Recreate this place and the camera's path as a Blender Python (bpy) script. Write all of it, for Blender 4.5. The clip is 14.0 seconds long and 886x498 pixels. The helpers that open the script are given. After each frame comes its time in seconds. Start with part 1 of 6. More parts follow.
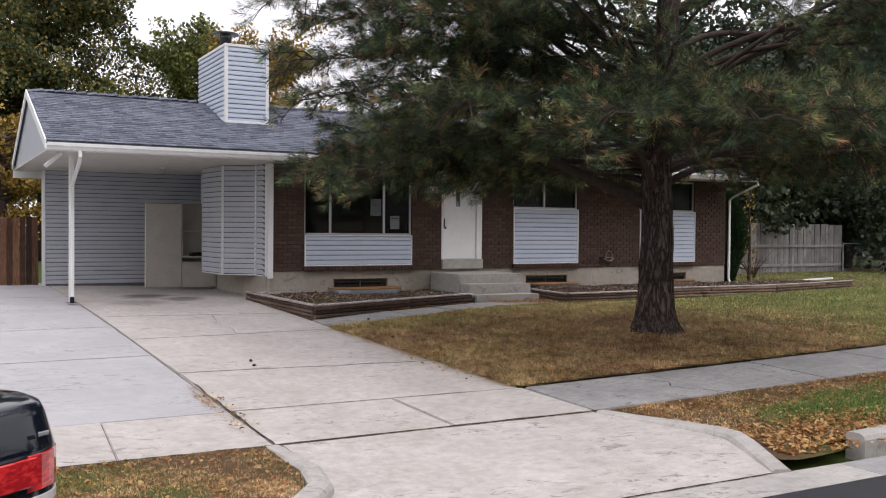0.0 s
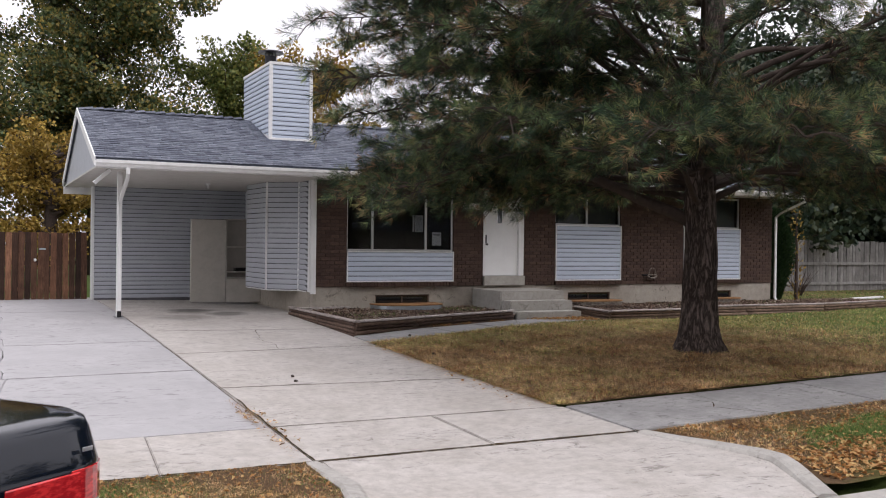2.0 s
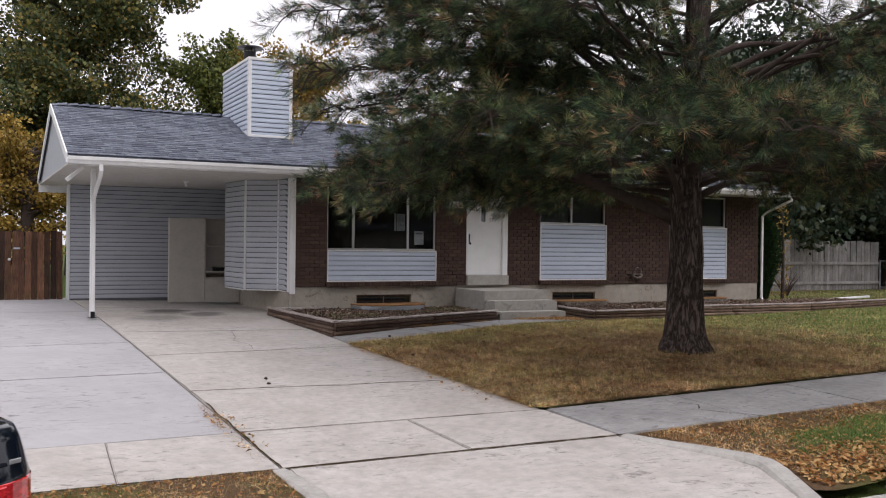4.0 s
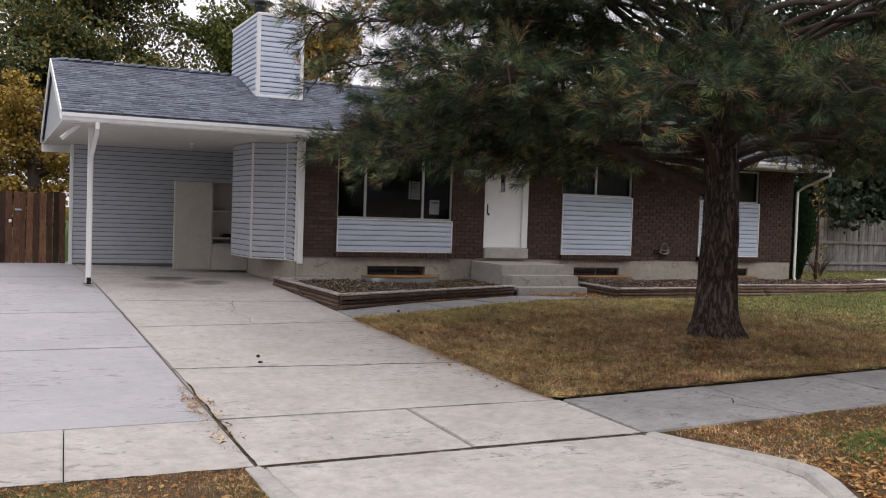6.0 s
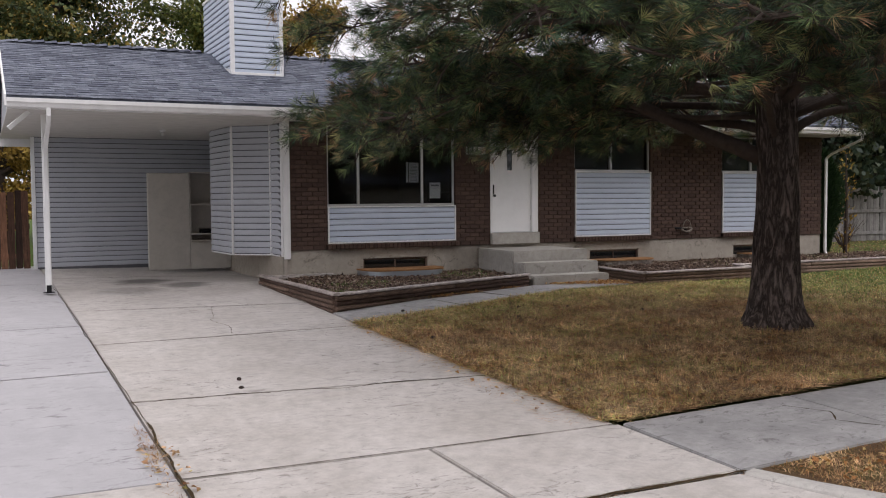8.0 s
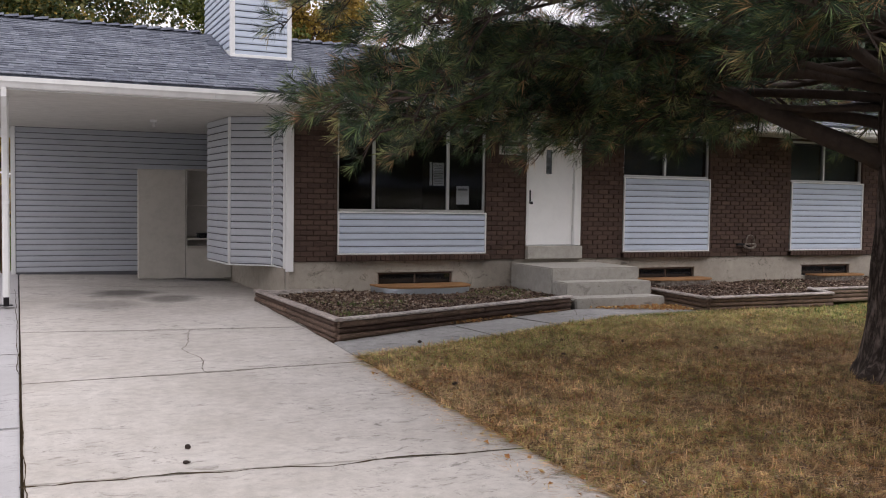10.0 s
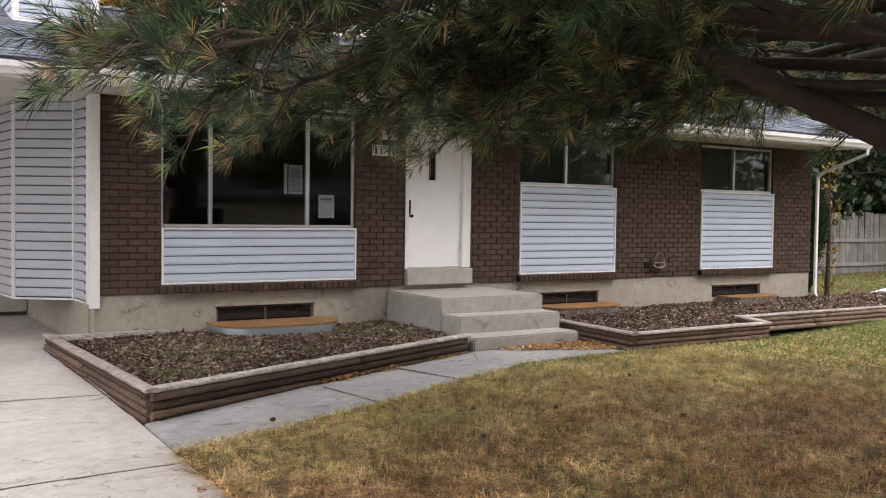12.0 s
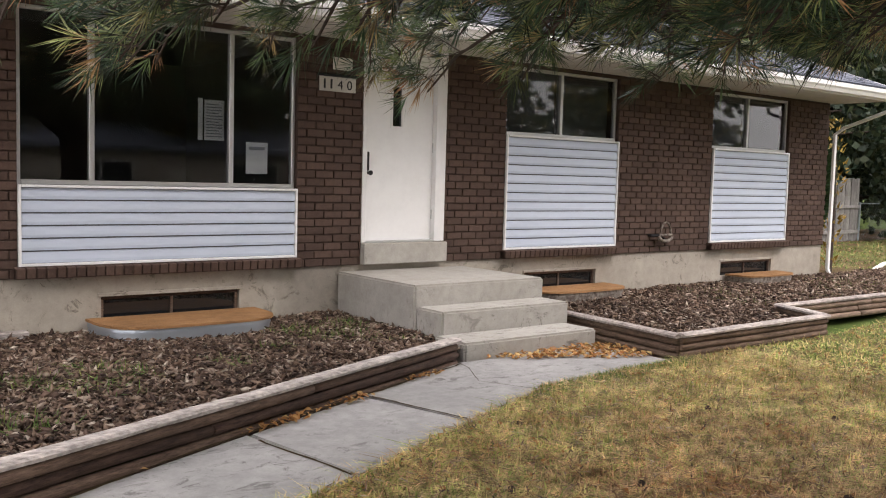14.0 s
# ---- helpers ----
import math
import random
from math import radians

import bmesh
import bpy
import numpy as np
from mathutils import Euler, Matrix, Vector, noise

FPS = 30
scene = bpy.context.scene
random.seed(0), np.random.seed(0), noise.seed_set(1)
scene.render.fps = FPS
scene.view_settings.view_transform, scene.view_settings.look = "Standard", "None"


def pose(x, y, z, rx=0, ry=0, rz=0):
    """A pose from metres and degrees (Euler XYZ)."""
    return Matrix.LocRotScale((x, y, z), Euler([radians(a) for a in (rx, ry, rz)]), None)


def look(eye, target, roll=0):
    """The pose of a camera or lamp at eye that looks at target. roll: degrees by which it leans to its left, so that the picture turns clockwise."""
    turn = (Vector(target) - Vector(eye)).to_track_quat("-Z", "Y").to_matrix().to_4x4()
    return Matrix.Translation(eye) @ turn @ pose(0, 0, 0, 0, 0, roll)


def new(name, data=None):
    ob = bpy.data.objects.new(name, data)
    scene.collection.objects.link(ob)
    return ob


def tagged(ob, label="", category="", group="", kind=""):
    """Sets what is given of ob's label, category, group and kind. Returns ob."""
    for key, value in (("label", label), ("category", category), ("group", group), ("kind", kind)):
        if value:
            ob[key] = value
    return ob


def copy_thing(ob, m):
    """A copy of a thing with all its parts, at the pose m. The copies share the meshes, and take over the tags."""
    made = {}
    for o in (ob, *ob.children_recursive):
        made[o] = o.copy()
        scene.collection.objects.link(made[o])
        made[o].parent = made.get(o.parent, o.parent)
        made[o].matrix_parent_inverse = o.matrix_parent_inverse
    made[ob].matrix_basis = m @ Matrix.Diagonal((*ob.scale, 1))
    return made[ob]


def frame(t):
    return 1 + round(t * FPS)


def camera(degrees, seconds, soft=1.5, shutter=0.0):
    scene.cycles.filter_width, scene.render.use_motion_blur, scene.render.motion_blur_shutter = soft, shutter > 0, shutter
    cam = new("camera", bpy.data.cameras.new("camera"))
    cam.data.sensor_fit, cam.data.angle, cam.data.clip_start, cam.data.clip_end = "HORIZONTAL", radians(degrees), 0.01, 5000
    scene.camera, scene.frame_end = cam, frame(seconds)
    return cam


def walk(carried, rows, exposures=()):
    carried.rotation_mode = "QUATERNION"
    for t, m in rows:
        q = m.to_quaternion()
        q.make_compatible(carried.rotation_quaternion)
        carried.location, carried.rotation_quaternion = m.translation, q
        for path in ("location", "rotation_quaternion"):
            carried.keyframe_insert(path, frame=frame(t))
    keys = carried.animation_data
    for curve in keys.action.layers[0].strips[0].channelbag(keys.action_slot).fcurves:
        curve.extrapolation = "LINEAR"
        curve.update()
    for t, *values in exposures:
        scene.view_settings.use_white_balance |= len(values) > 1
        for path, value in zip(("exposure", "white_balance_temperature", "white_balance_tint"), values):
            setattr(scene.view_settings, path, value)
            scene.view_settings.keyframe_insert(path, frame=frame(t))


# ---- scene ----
cam = camera(50.5, 14.0, 1.05)
METRES, EYE, TILT, LEAN, TURN = 8.0, 1.5, 0.0, 0.0, -27.4
PATH = [
    (0, (-2.6, -5.878, 1.699), (-1.64, -4.1246, 1.656), 0.5),
    (0.5, (-2.596, -5.881, 1.708), (-1.648, -4.1196, 1.672), 0.7),
    (1, (-2.579, -5.875, 1.709), (-1.655, -4.1016, 1.678), 0.7),
    (1.5, (-2.573, -5.885, 1.722), (-1.667, -4.1016, 1.698), 1.0),
    (2, (-2.588, -5.896, 1.72), (-1.708, -4.0996, 1.709), 0.7),
    (2.5, (-2.59, -5.949, 1.706), (-1.762, -4.1286, 1.708), 0.5),
    (3, (-2.563, -5.99, 1.713), (-1.719, -4.1776, 1.717), 0.2),
    (3.2, (-2.54, -5.95, 1.698), (-1.648, -4.1606, 1.71), 0.8),
    (5.3, (-1.926, -5.08, 1.691), (-1.028, -3.294, 1.647), 0.7),
    (5.5, (-1.886, -5.008, 1.694), (-1.022, -3.205, 1.638), 0.5),
    (6, (-1.767, -4.807, 1.69), (-0.906, -3.003, 1.616), 1.9),
    (6.5, (-1.595, -4.495, 1.678), (-0.64, -2.739, 1.601), 1.2),
    (7, (-1.413, -4.067, 1.699), (-0.417, -2.336, 1.604), 1.2),
    (7.5, (-1.308, -3.582, 1.667), (-0.386, -1.809, 1.6), 2.1),
    (7.7, (-1.274, -3.358, 1.669), (-0.383, -1.57, 1.576), -0.1),
    (9.8, (-0.168, -1.145, 1.694), (0.677, 0.662, 1.549), -0.5),
    (10, (-0.149, -0.927, 1.684), (0.676, 0.893, 1.588), 0.8),
    (10.1, (-0.09, -0.783, 1.672), (0.753, 1.031, 1.672), 1.4),
    (10.5, (0.136, -0.177, 1.629), (1.1, 1.575, 1.585), -1.2),
    (11, (0.42, 0.588, 1.659), (1.445, 2.306, 1.617), -1.3),
    (11.5, (0.722, 1.256, 1.71), (1.855, 2.904, 1.692), -1.3),
    (12, (1.022, 1.865, 1.729), (2.121, 3.535, 1.658), 0.8),
    (12.5, (1.266, 2.651, 1.737), (2.35, 4.331, 1.677), 0.4),
    (13, (1.634, 3.268, 1.734), (2.709, 4.952, 1.639), -0.6),
    (13.5, (1.87, 4.036, 1.737), (2.997, 5.685, 1.642), 0.9),
    (14, (2.26, 4.639, 1.704), (3.496, 6.204, 1.55), 1.6),
]
walk(cam, [(t, look(eye, target, roll)) for t, eye, target, roll in PATH],
     [(0, 0.42, 6400, 17), (3, 0.30, 6400, 17), (7, 0.24, 6450, 17), (10, 0.46, 6500, 17), (11.5, 0.98, 6650, 16), (12, 1.10, 6700, 16), (13, 1.38, 6750, 16), (14, 1.36, 6800, 16)])

# ---- sky, sun ----
world = bpy.data.worlds.new("sky")
scene.world = world
world.use_nodes = True
wn, wl = world.node_tree.nodes, world.node_tree.links
wn.clear()
sky = wn.new("ShaderNodeTexSky")
sky.sky_type, sky.sun_disc = "NISHITA", False
sky.sun_elevation, sky.sun_rotation = radians(50), radians(200)
sky.dust_density, sky.ozone_density, sky.air_density = 4.0, 1.0, 1.0
grey = wn.new("ShaderNodeHueSaturation")
grey.inputs["Saturation"].default_value = 0.22
back = wn.new("ShaderNodeBackground")
back.inputs["Strength"].default_value = 0.15
wout = wn.new("ShaderNodeOutputWorld")
wl.new(sky.outputs["Color"], grey.inputs["Color"])
cloud = wn.new("ShaderNodeMix")
cloud.data_type = "RGBA"
cloud.inputs[0].default_value = 0.82
cloud.inputs[7].default_value = (9.2, 9.2, 9.4, 1)
wl.new(grey.outputs["Color"], cloud.inputs[6])
up = wn.new("ShaderNodeTexCoord")
sep = wn.new("ShaderNodeSeparateXYZ")
wl.new(up.outputs["Generated"], sep.inputs[0])
veil = wn.new("ShaderNodeMapRange")  # an overcast sky is three times as bright overhead as at the horizon
veil.inputs["From Min"].default_value, veil.inputs["From Max"].default_value = 0.0, 1.0
veil.inputs["To Min"].default_value, veil.inputs["To Max"].default_value = 0.62, 1.0
wl.new(sep.outputs["Z"], veil.inputs["Value"])
dim = wn.new("ShaderNodeVectorMath")
dim.operation = "SCALE"
wl.new(cloud.outputs[2], dim.inputs[0])
wl.new(veil.outputs[0], dim.inputs["Scale"])
wl.new(dim.outputs[0], back.inputs["Color"])
wl.new(back.outputs[0], wout.inputs["Surface"])

sun = new("sun", bpy.data.lights.new("sun", "SUN"))
sun.data.energy, sun.data.angle, sun.data.color = 0.6, radians(25), (1.0, 0.97, 0.93)
sun.matrix_world = pose(0, 0, 20, 40, 0, 20)
scene.view_settings.exposure = 0.0


# ---- material helpers ----
class Mat:
    """A node material built up step by step."""

    def __init__(self, name, rough=0.8, metal=0.0, spec=0.4):
        self.m = bpy.data.materials.new(name)
        self.m.use_nodes = True
        self.n, self.l = self.m.node_tree.nodes, self.m.node_tree.links
        self.b = self.n["Principled BSDF"]
        self.b.inputs["Roughness"].default_value = rough
        self.b.inputs["Metallic"].default_value = metal
        self.b.inputs["Specular IOR Level"].default_value = spec
        self.geo = self.n.new("ShaderNodeNewGeometry")
        self.tc = self.n.new("ShaderNodeTexCoord")
        self.bumps = None

    def node(self, kind, **kw):
        nd = self.n.new(kind)
        for k, v in kw.items():
            nd.inputs[k].default_value = v
        return nd

    def noise(self, scale, detail=4, rough=0.6, stretch=None, world=True, dist=0.0):
        nd = self.node("ShaderNodeTexNoise", Scale=scale, Detail=detail, Roughness=rough, Distortion=dist)
        src = self.geo.outputs["Position"] if world else self.tc.outputs["Object"]
        if stretch:
            mp = self.n.new("ShaderNodeMapping")
            mp.inputs["Scale"].default_value = stretch
            self.l.new(src, mp.inputs["Vector"])
            src = mp.outputs["Vector"]
        self.l.new(src, nd.inputs["Vector"])
        return nd.outputs["Fac"]

    def ramp(self, fac, stops):
        r = self.n.new("ShaderNodeValToRGB")
        el = r.color_ramp.elements
        while len(el) < len(stops):
            el.new(0.5)
        for e, (p, c) in zip(el, stops):
            e.position = p
            e.color = (*c, 1) if isinstance(c, tuple) else (c, c, c, 1)
        self.l.new(fac, r.inputs["Fac"])
        return r.outputs["Color"]

    def mix(self, a, b, fac, mode="MIX"):
        nd = self.n.new("ShaderNodeMix")
        nd.data_type, nd.blend_type = "RGBA", mode
        for sock, v in ((nd.inputs[0], fac), (nd.inputs[6], a), (nd.inputs[7], b)):
            if isinstance(v, (int, float)):
                sock.default_value = v
            elif isinstance(v, tuple):
                sock.default_value = (*v, 1)
            else:
                self.l.new(v, sock)
        return nd.outputs[2]

    def color(self, c):
        if isinstance(c, tuple):
            self.b.inputs["Base Color"].default_value = (*c, 1)
        else:
            self.l.new(c, self.b.inputs["Base Color"])
        return self

    def rough(self, fac, lo, hi):
        mr = self.node("ShaderNodeMapRange")
        mr.inputs["To Min"].default_value, mr.inputs["To Max"].default_value = lo, hi
        self.l.new(fac, mr.inputs["Value"])
        self.l.new(mr.outputs[0], self.b.inputs["Roughness"])
        return self

    def bump(self, fac, strength=0.4, dist=0.01):
        nd = self.node("ShaderNodeBump", Strength=strength, Distance=dist)
        self.l.new(fac, nd.inputs["Height"])
        if self.bumps is not None:
            self.l.new(self.bumps, nd.inputs["Normal"])
        self.bumps = nd.outputs["Normal"]
        self.l.new(self.bumps, self.b.inputs["Normal"])
        return self

    def rand(self, lo, hi, island=False):
        """A colour from lo to hi by object (or by island)."""
        if island:
            src = self.geo.outputs["Random Per Island"]
        else:
            src = self.n.new("ShaderNodeObjectInfo").outputs["Random"]
        return self.mix(lo, hi, src)


def spot(mat, x, y, rx, ry, soft=0.5):
    """A mask, 1 inside an uneven patch round (x, y)."""
    mp = mat.n.new("ShaderNodeMapping")
    mp.inputs["Location"].default_value = (-x / rx, -y / ry, 0)
    mp.inputs["Scale"].default_value = (1 / rx, 1 / ry, 0)
    mat.l.new(mat.geo.outputs["Position"], mp.inputs["Vector"])
    ln = mat.n.new("ShaderNodeVectorMath")
    ln.operation = "LENGTH"
    mat.l.new(mp.outputs[0], ln.inputs[0])
    ad = mat.n.new("ShaderNodeMath")
    ad.operation = "MULTIPLY_ADD"
    mat.l.new(mat.noise(2.2, 5), ad.inputs[0])
    ad.inputs[1].default_value = 1.2
    mat.l.new(ln.outputs["Value"], ad.inputs[2])
    mr = mat.node("ShaderNodeMapRange")
    mr.inputs["From Min"].default_value, mr.inputs["From Max"].default_value = 1.5 + soft, 1.5 - soft * 0.6
    mat.l.new(ad.outputs[0], mr.inputs["Value"])
    return mr.outputs[0]


def concrete(name, lo, hi, stain=0.6, stains=()):
    m = Mat(name, 0.88, 0, 0.3)
    c = m.mix(lo, hi, m.ramp(m.noise(1.1, 6, 0.65), [(0.3, 0.0), (0.7, 1.0)]))
    c = m.mix(c, m.ramp(m.noise(9, 8, 0.75), [(0.35, 0.62), (0.62, 1.0)]), stain, "MULTIPLY")
    c = m.mix(c, m.ramp(m.noise(3.0, 8, 0.8, (1, 1.7, 1), dist=0.8), [(0.30, 0.60), (0.40, 1.0)]), stain * 0.8, "MULTIPLY")
    c = m.mix(c, m.ramp(m.noise(160, 3), [(0.3, 0.8), (0.7, 1.1)]), 0.5, "MULTIPLY")
    for x, y, rx, ry, k in stains:
        c = m.mix(c, (0.06, 0.055, 0.05), m.mix((0, 0, 0), (k, k, k), spot(m, x, y, rx, ry)))
    flake = m.ramp(m.noise(5.0, 9, 0.82, (0.9, 1.9, 1), dist=1.0), [(0.40, 1.0), (0.45, 0.0)])
    zone = m.ramp(m.noise(0.55, 3), [(0.40, 0.0), (0.55, 1.0)])
    fl = m.mix((0, 0, 0), flake, zone)
    c = m.mix(c, m.mix(c, (0.52, 0.51, 0.50), 1.0, "MULTIPLY"), fl)
    m.color(c).bump(m.noise(140, 4), 0.25, 0.004).bump(m.noise(7, 6), 0.3, 0.01).bump(flake, -0.5, 0.006)
    return m.m


M = {}
M["drive"] = concrete("drive_concrete", (0.46, 0.425, 0.385), (0.60, 0.565, 0.53), 0.55,
                      [(1.35, 14.1, 0.45, 0.5, 0.75), (1.9, 13.1, 0.35, 0.35, 0.6), (0.9, 12.6, 0.5, 0.5, 0.35)])
M["drive_grey"] = concrete("grey_drive_concrete", (0.41, 0.40, 0.405), (0.49, 0.48, 0.485), 0.2)
M["walk"] = concrete("walk_concrete", (0.28, 0.275, 0.27), (0.42, 0.41, 0.40), 0.6)
M["kerb"] = concrete("kerb_concrete", (0.40, 0.38, 0.35), (0.54, 0.52, 0.48), 0.6)
M["step"] = concrete("step_concrete", (0.36, 0.34, 0.30), (0.48, 0.46, 0.42), 0.5)
M["foundation"] = concrete("foundation_plaster", (0.34, 0.30, 0.25), (0.44, 0.40, 0.34), 0.5,
                           [(6.95, 12.5, 0.35, 0.6, 0.35)])

m = Mat("asphalt", 0.9)
c = m.mix((0.020, 0.021, 0.025), (0.042, 0.043, 0.048), m.noise(1.5, 6))
c = m.mix(c, m.ramp(m.noise(260, 2), [(0.35, 0.5), (0.7, 1.6)]), 0.8, "MULTIPLY")
m.color(c).bump(m.noise(260, 2), 0.7, 0.006)
M["asphalt"] = m.m

m = Mat("joint_dirt", 1.0, 0, 0.1)
m.color(m.mix((0.02, 0.017, 0.012), (0.09, 0.06, 0.03), m.noise(6, 6))).bump(m.noise(90, 3), 0.8, 0.01)
M["dirt"] = m.m

m = Mat("lawn_soil", 1.0, 0, 0.1)
c = m.mix((0.06, 0.038, 0.022), (0.20, 0.13, 0.075), m.noise(40, 6))
c = m.mix(c, (0.10, 0.12, 0.03), m.ramp(m.noise(0.7, 5), [(0.5, 0.0), (0.65, 0.7)]))
m.color(c).bump(m.noise(70, 5), 1.0, 0.02)
M["soil"] = m.m

m = Mat("bed_soil", 1.0, 0, 0.1)
m.color(m.mix((0.05, 0.035, 0.025), (0.14, 0.10, 0.075), m.noise(30, 6))).bump(m.noise(50, 5), 1.0, 0.03)
M["bedsoil"] = m.m

m = Mat("far_lawn", 1.0, 0, 0.1)
m.color(m.mix((0.05, 0.09, 0.02), (0.10, 0.13, 0.035), m.noise(2, 8))).bump(m.noise(40, 5), 1, 0.03)
M["farlawn"] = m.m

m = Mat("brown_brick", 0.85, 0, 0.3)
c = m.mix(m.rand((0.064, 0.039, 0.030), (0.096, 0.060, 0.046)), m.ramp(m.noise(24, 6, 0.7), [(0.3, 0.65), (0.7, 1.2)]), 0.8, "MULTIPLY")
m.color(c).bump(m.noise(60, 5), 0.6, 0.006).bump(m.noise(14, 3), 0.5, 0.006)
M["brick"] = m.m
m = Mat("brown_brick_far", 0.85, 0, 0.3)
c = m.mix(m.rand((0.064, 0.039, 0.030), (0.096, 0.060, 0.046), True), m.ramp(m.noise(24, 6, 0.7), [(0.3, 0.65), (0.7, 1.2)]), 0.8, "MULTIPLY")
m.color(c).bump(m.noise(60, 5), 0.6, 0.006).bump(m.noise(14, 3), 0.5, 0.006)
M["brick2"] = m.m
m = Mat("dark_mortar", 0.95, 0, 0.2)
m.color(m.mix((0.048, 0.032, 0.026), (0.078, 0.052, 0.042), m.noise(20, 5))).bump(m.noise(80, 3), 0.5, 0.004)
M["mortar"] = m.m


def paint(name, lo, hi, rough=0.5, dirt=0.35, along=(1, 1, 1)):
    m = Mat(name, rough, 0, 0.4)
    c = m.mix(lo, hi, m.noise(2.5, 5))
    c = m.mix(c, m.ramp(m.noise(5, 8, 0.75, along), [(0.32, 0.72), (0.55, 1.0)]), dirt, "MULTIPLY")
    m.color(c).bump(m.noise(120, 3), 0.06, 0.002).rough(m.noise(6, 4), rough - 0.1, rough + 0.15)
    return m.m


M["white"] = paint("white_paint", (0.74, 0.74, 0.73), (0.82, 0.82, 0.81), 0.45, 0.35, (1, 1, 0.4))
M["siding"] = paint("white_vinyl", (0.42, 0.475, 0.565), (0.49, 0.545, 0.63), 0.45, 0.25, (0.5, 1, 4))
M["grey_siding"] = paint("pale_grey_vinyl", (0.41, 0.43, 0.47), (0.49, 0.51, 0.55), 0.45, 0.35, (0.5, 1, 4))
# backing colour that paints in the shadow line under each siding lap
M["gap"] = paint("siding_lap_shade", (0.10, 0.10, 0.11), (0.16, 0.16, 0.17), 0.8, 0.4)
M["soffit"] = paint("cream_soffit_paint", (0.52, 0.50, 0.46), (0.62, 0.60, 0.56), 0.6, 0.5)
M["beige"] = paint("beige_cabinet_paint", (0.44, 0.41, 0.36), (0.52, 0.49, 0.44), 0.6, 0.4)
M["door"] = paint("white_door_paint", (0.78, 0.78, 0.77), (0.85, 0.85, 0.84), 0.4, 0.15)
M["galv"] = Mat("galvanised_steel", 0.45, 0.85).color((0.45, 0.5, 0.55)).m
M["frame"] = Mat("aluminium_frame", 0.4, 0.8).color((0.55, 0.55, 0.55)).m
M["black"] = Mat("black_metal", 0.4, 0.6).color((0.02, 0.02, 0.022)).m
M["dark"] = Mat("dark_inside", 0.9).color((0.012, 0.011, 0.011)).m
M["rubber"] = Mat("tyre_rubber", 0.8).color((0.02, 0.02, 0.02)).m
m = Mat("printed_paper", 0.8)
m.color((0.75, 0.76, 0.78))
M["paper"] = m.m
M["ink"] = Mat("grey_print", 0.8).color((0.25, 0.26, 0.28)).m
# near-black on every room surface: the indoor dimness is in the colour
m = Mat("unlit_room_shade", 0.9)
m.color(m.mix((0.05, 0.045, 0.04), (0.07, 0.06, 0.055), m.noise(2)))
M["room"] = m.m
m = Mat("blind_cloth", 0.9)
m.color(m.mix((0.10, 0.11, 0.12), (0.14, 0.15, 0.165), m.noise(3)))
M["blind"] = m.m

M["rusty"] = Mat("rusty_dull_metal", 0.7, 0.3)
M["rusty"].color(M["rusty"].mix((0.10, 0.075, 0.06), (0.26, 0.23, 0.20), M["rusty"].ramp(M["rusty"].noise(20, 5), [(0.4, 0.0), (0.6, 1.0)])))
M["rusty"] = M["rusty"].m
m = Mat("window_glass", 0.02)
m.b.inputs["Base Color"].default_value = (0.6, 0.62, 0.62, 1)
m.b.inputs["Transmission Weight"].default_value = 1.0
m.b.inputs["IOR"].default_value = 1.45
M["glass"] = m.m

m = Mat("asphalt_shingle", 0.95, 0, 0.2)
c = m.rand((0.085, 0.094, 0.122), (0.17, 0.185, 0.22), True)
c = m.mix(c, m.ramp(m.noise(16, 5, 0.8, (0.7, 1.4, 1.4)), [(0.36, 0.62), (0.52, 1.0), (0.66, 1.75)]), 0.9, "MULTIPLY")
c = m.mix(c, m.ramp(m.noise(180, 2), [(0.3, 0.5), (0.7, 1.5)]), 0.7, "MULTIPLY")
c = m.mix(c, m.ramp(m.noise(0.8, 5), [(0.3, 0.8), (0.7, 1.15)]), 0.8, "MULTIPLY")
m.color(c).bump(m.noise(200, 2), 0.6, 0.004)
M["shingle"] = m.m
m = Mat("asphalt_shingle_piece", 0.95, 0, 0.2)
c = m.rand((0.085, 0.094, 0.122), (0.17, 0.185, 0.22))
c = m.mix(c, m.ramp(m.noise(16, 5, 0.8, (0.7, 1.4, 1.4)), [(0.36, 0.62), (0.52, 1.0), (0.66, 1.75)]), 0.9, "MULTIPLY")
c = m.mix(c, m.ramp(m.noise(180, 2), [(0.3, 0.5), (0.7, 1.5)]), 0.7, "MULTIPLY")
m.color(c).bump(m.noise(200, 2), 0.6, 0.004)
M["shingle1"] = m.m


def wood(name, lo, hi, stretch, dark=0.4, rough=0.85):
    m = Mat(name, rough, 0, 0.25)
    c = m.rand(lo, hi)
    c = m.mix(c, m.ramp(m.noise(14, 6, 0.7, stretch), [(0.3, dark), (0.65, 1.15)]), 0.9, "MULTIPLY")
    c = m.mix(c, m.ramp(m.noise(2.3, 5, 0.7), [(0.35, 0.6), (0.6, 1.1)]), 0.7, "MULTIPLY")
    m.color(c).bump(m.noise(30, 6, 0.7, stretch), 0.7, 0.008)
    return m.m


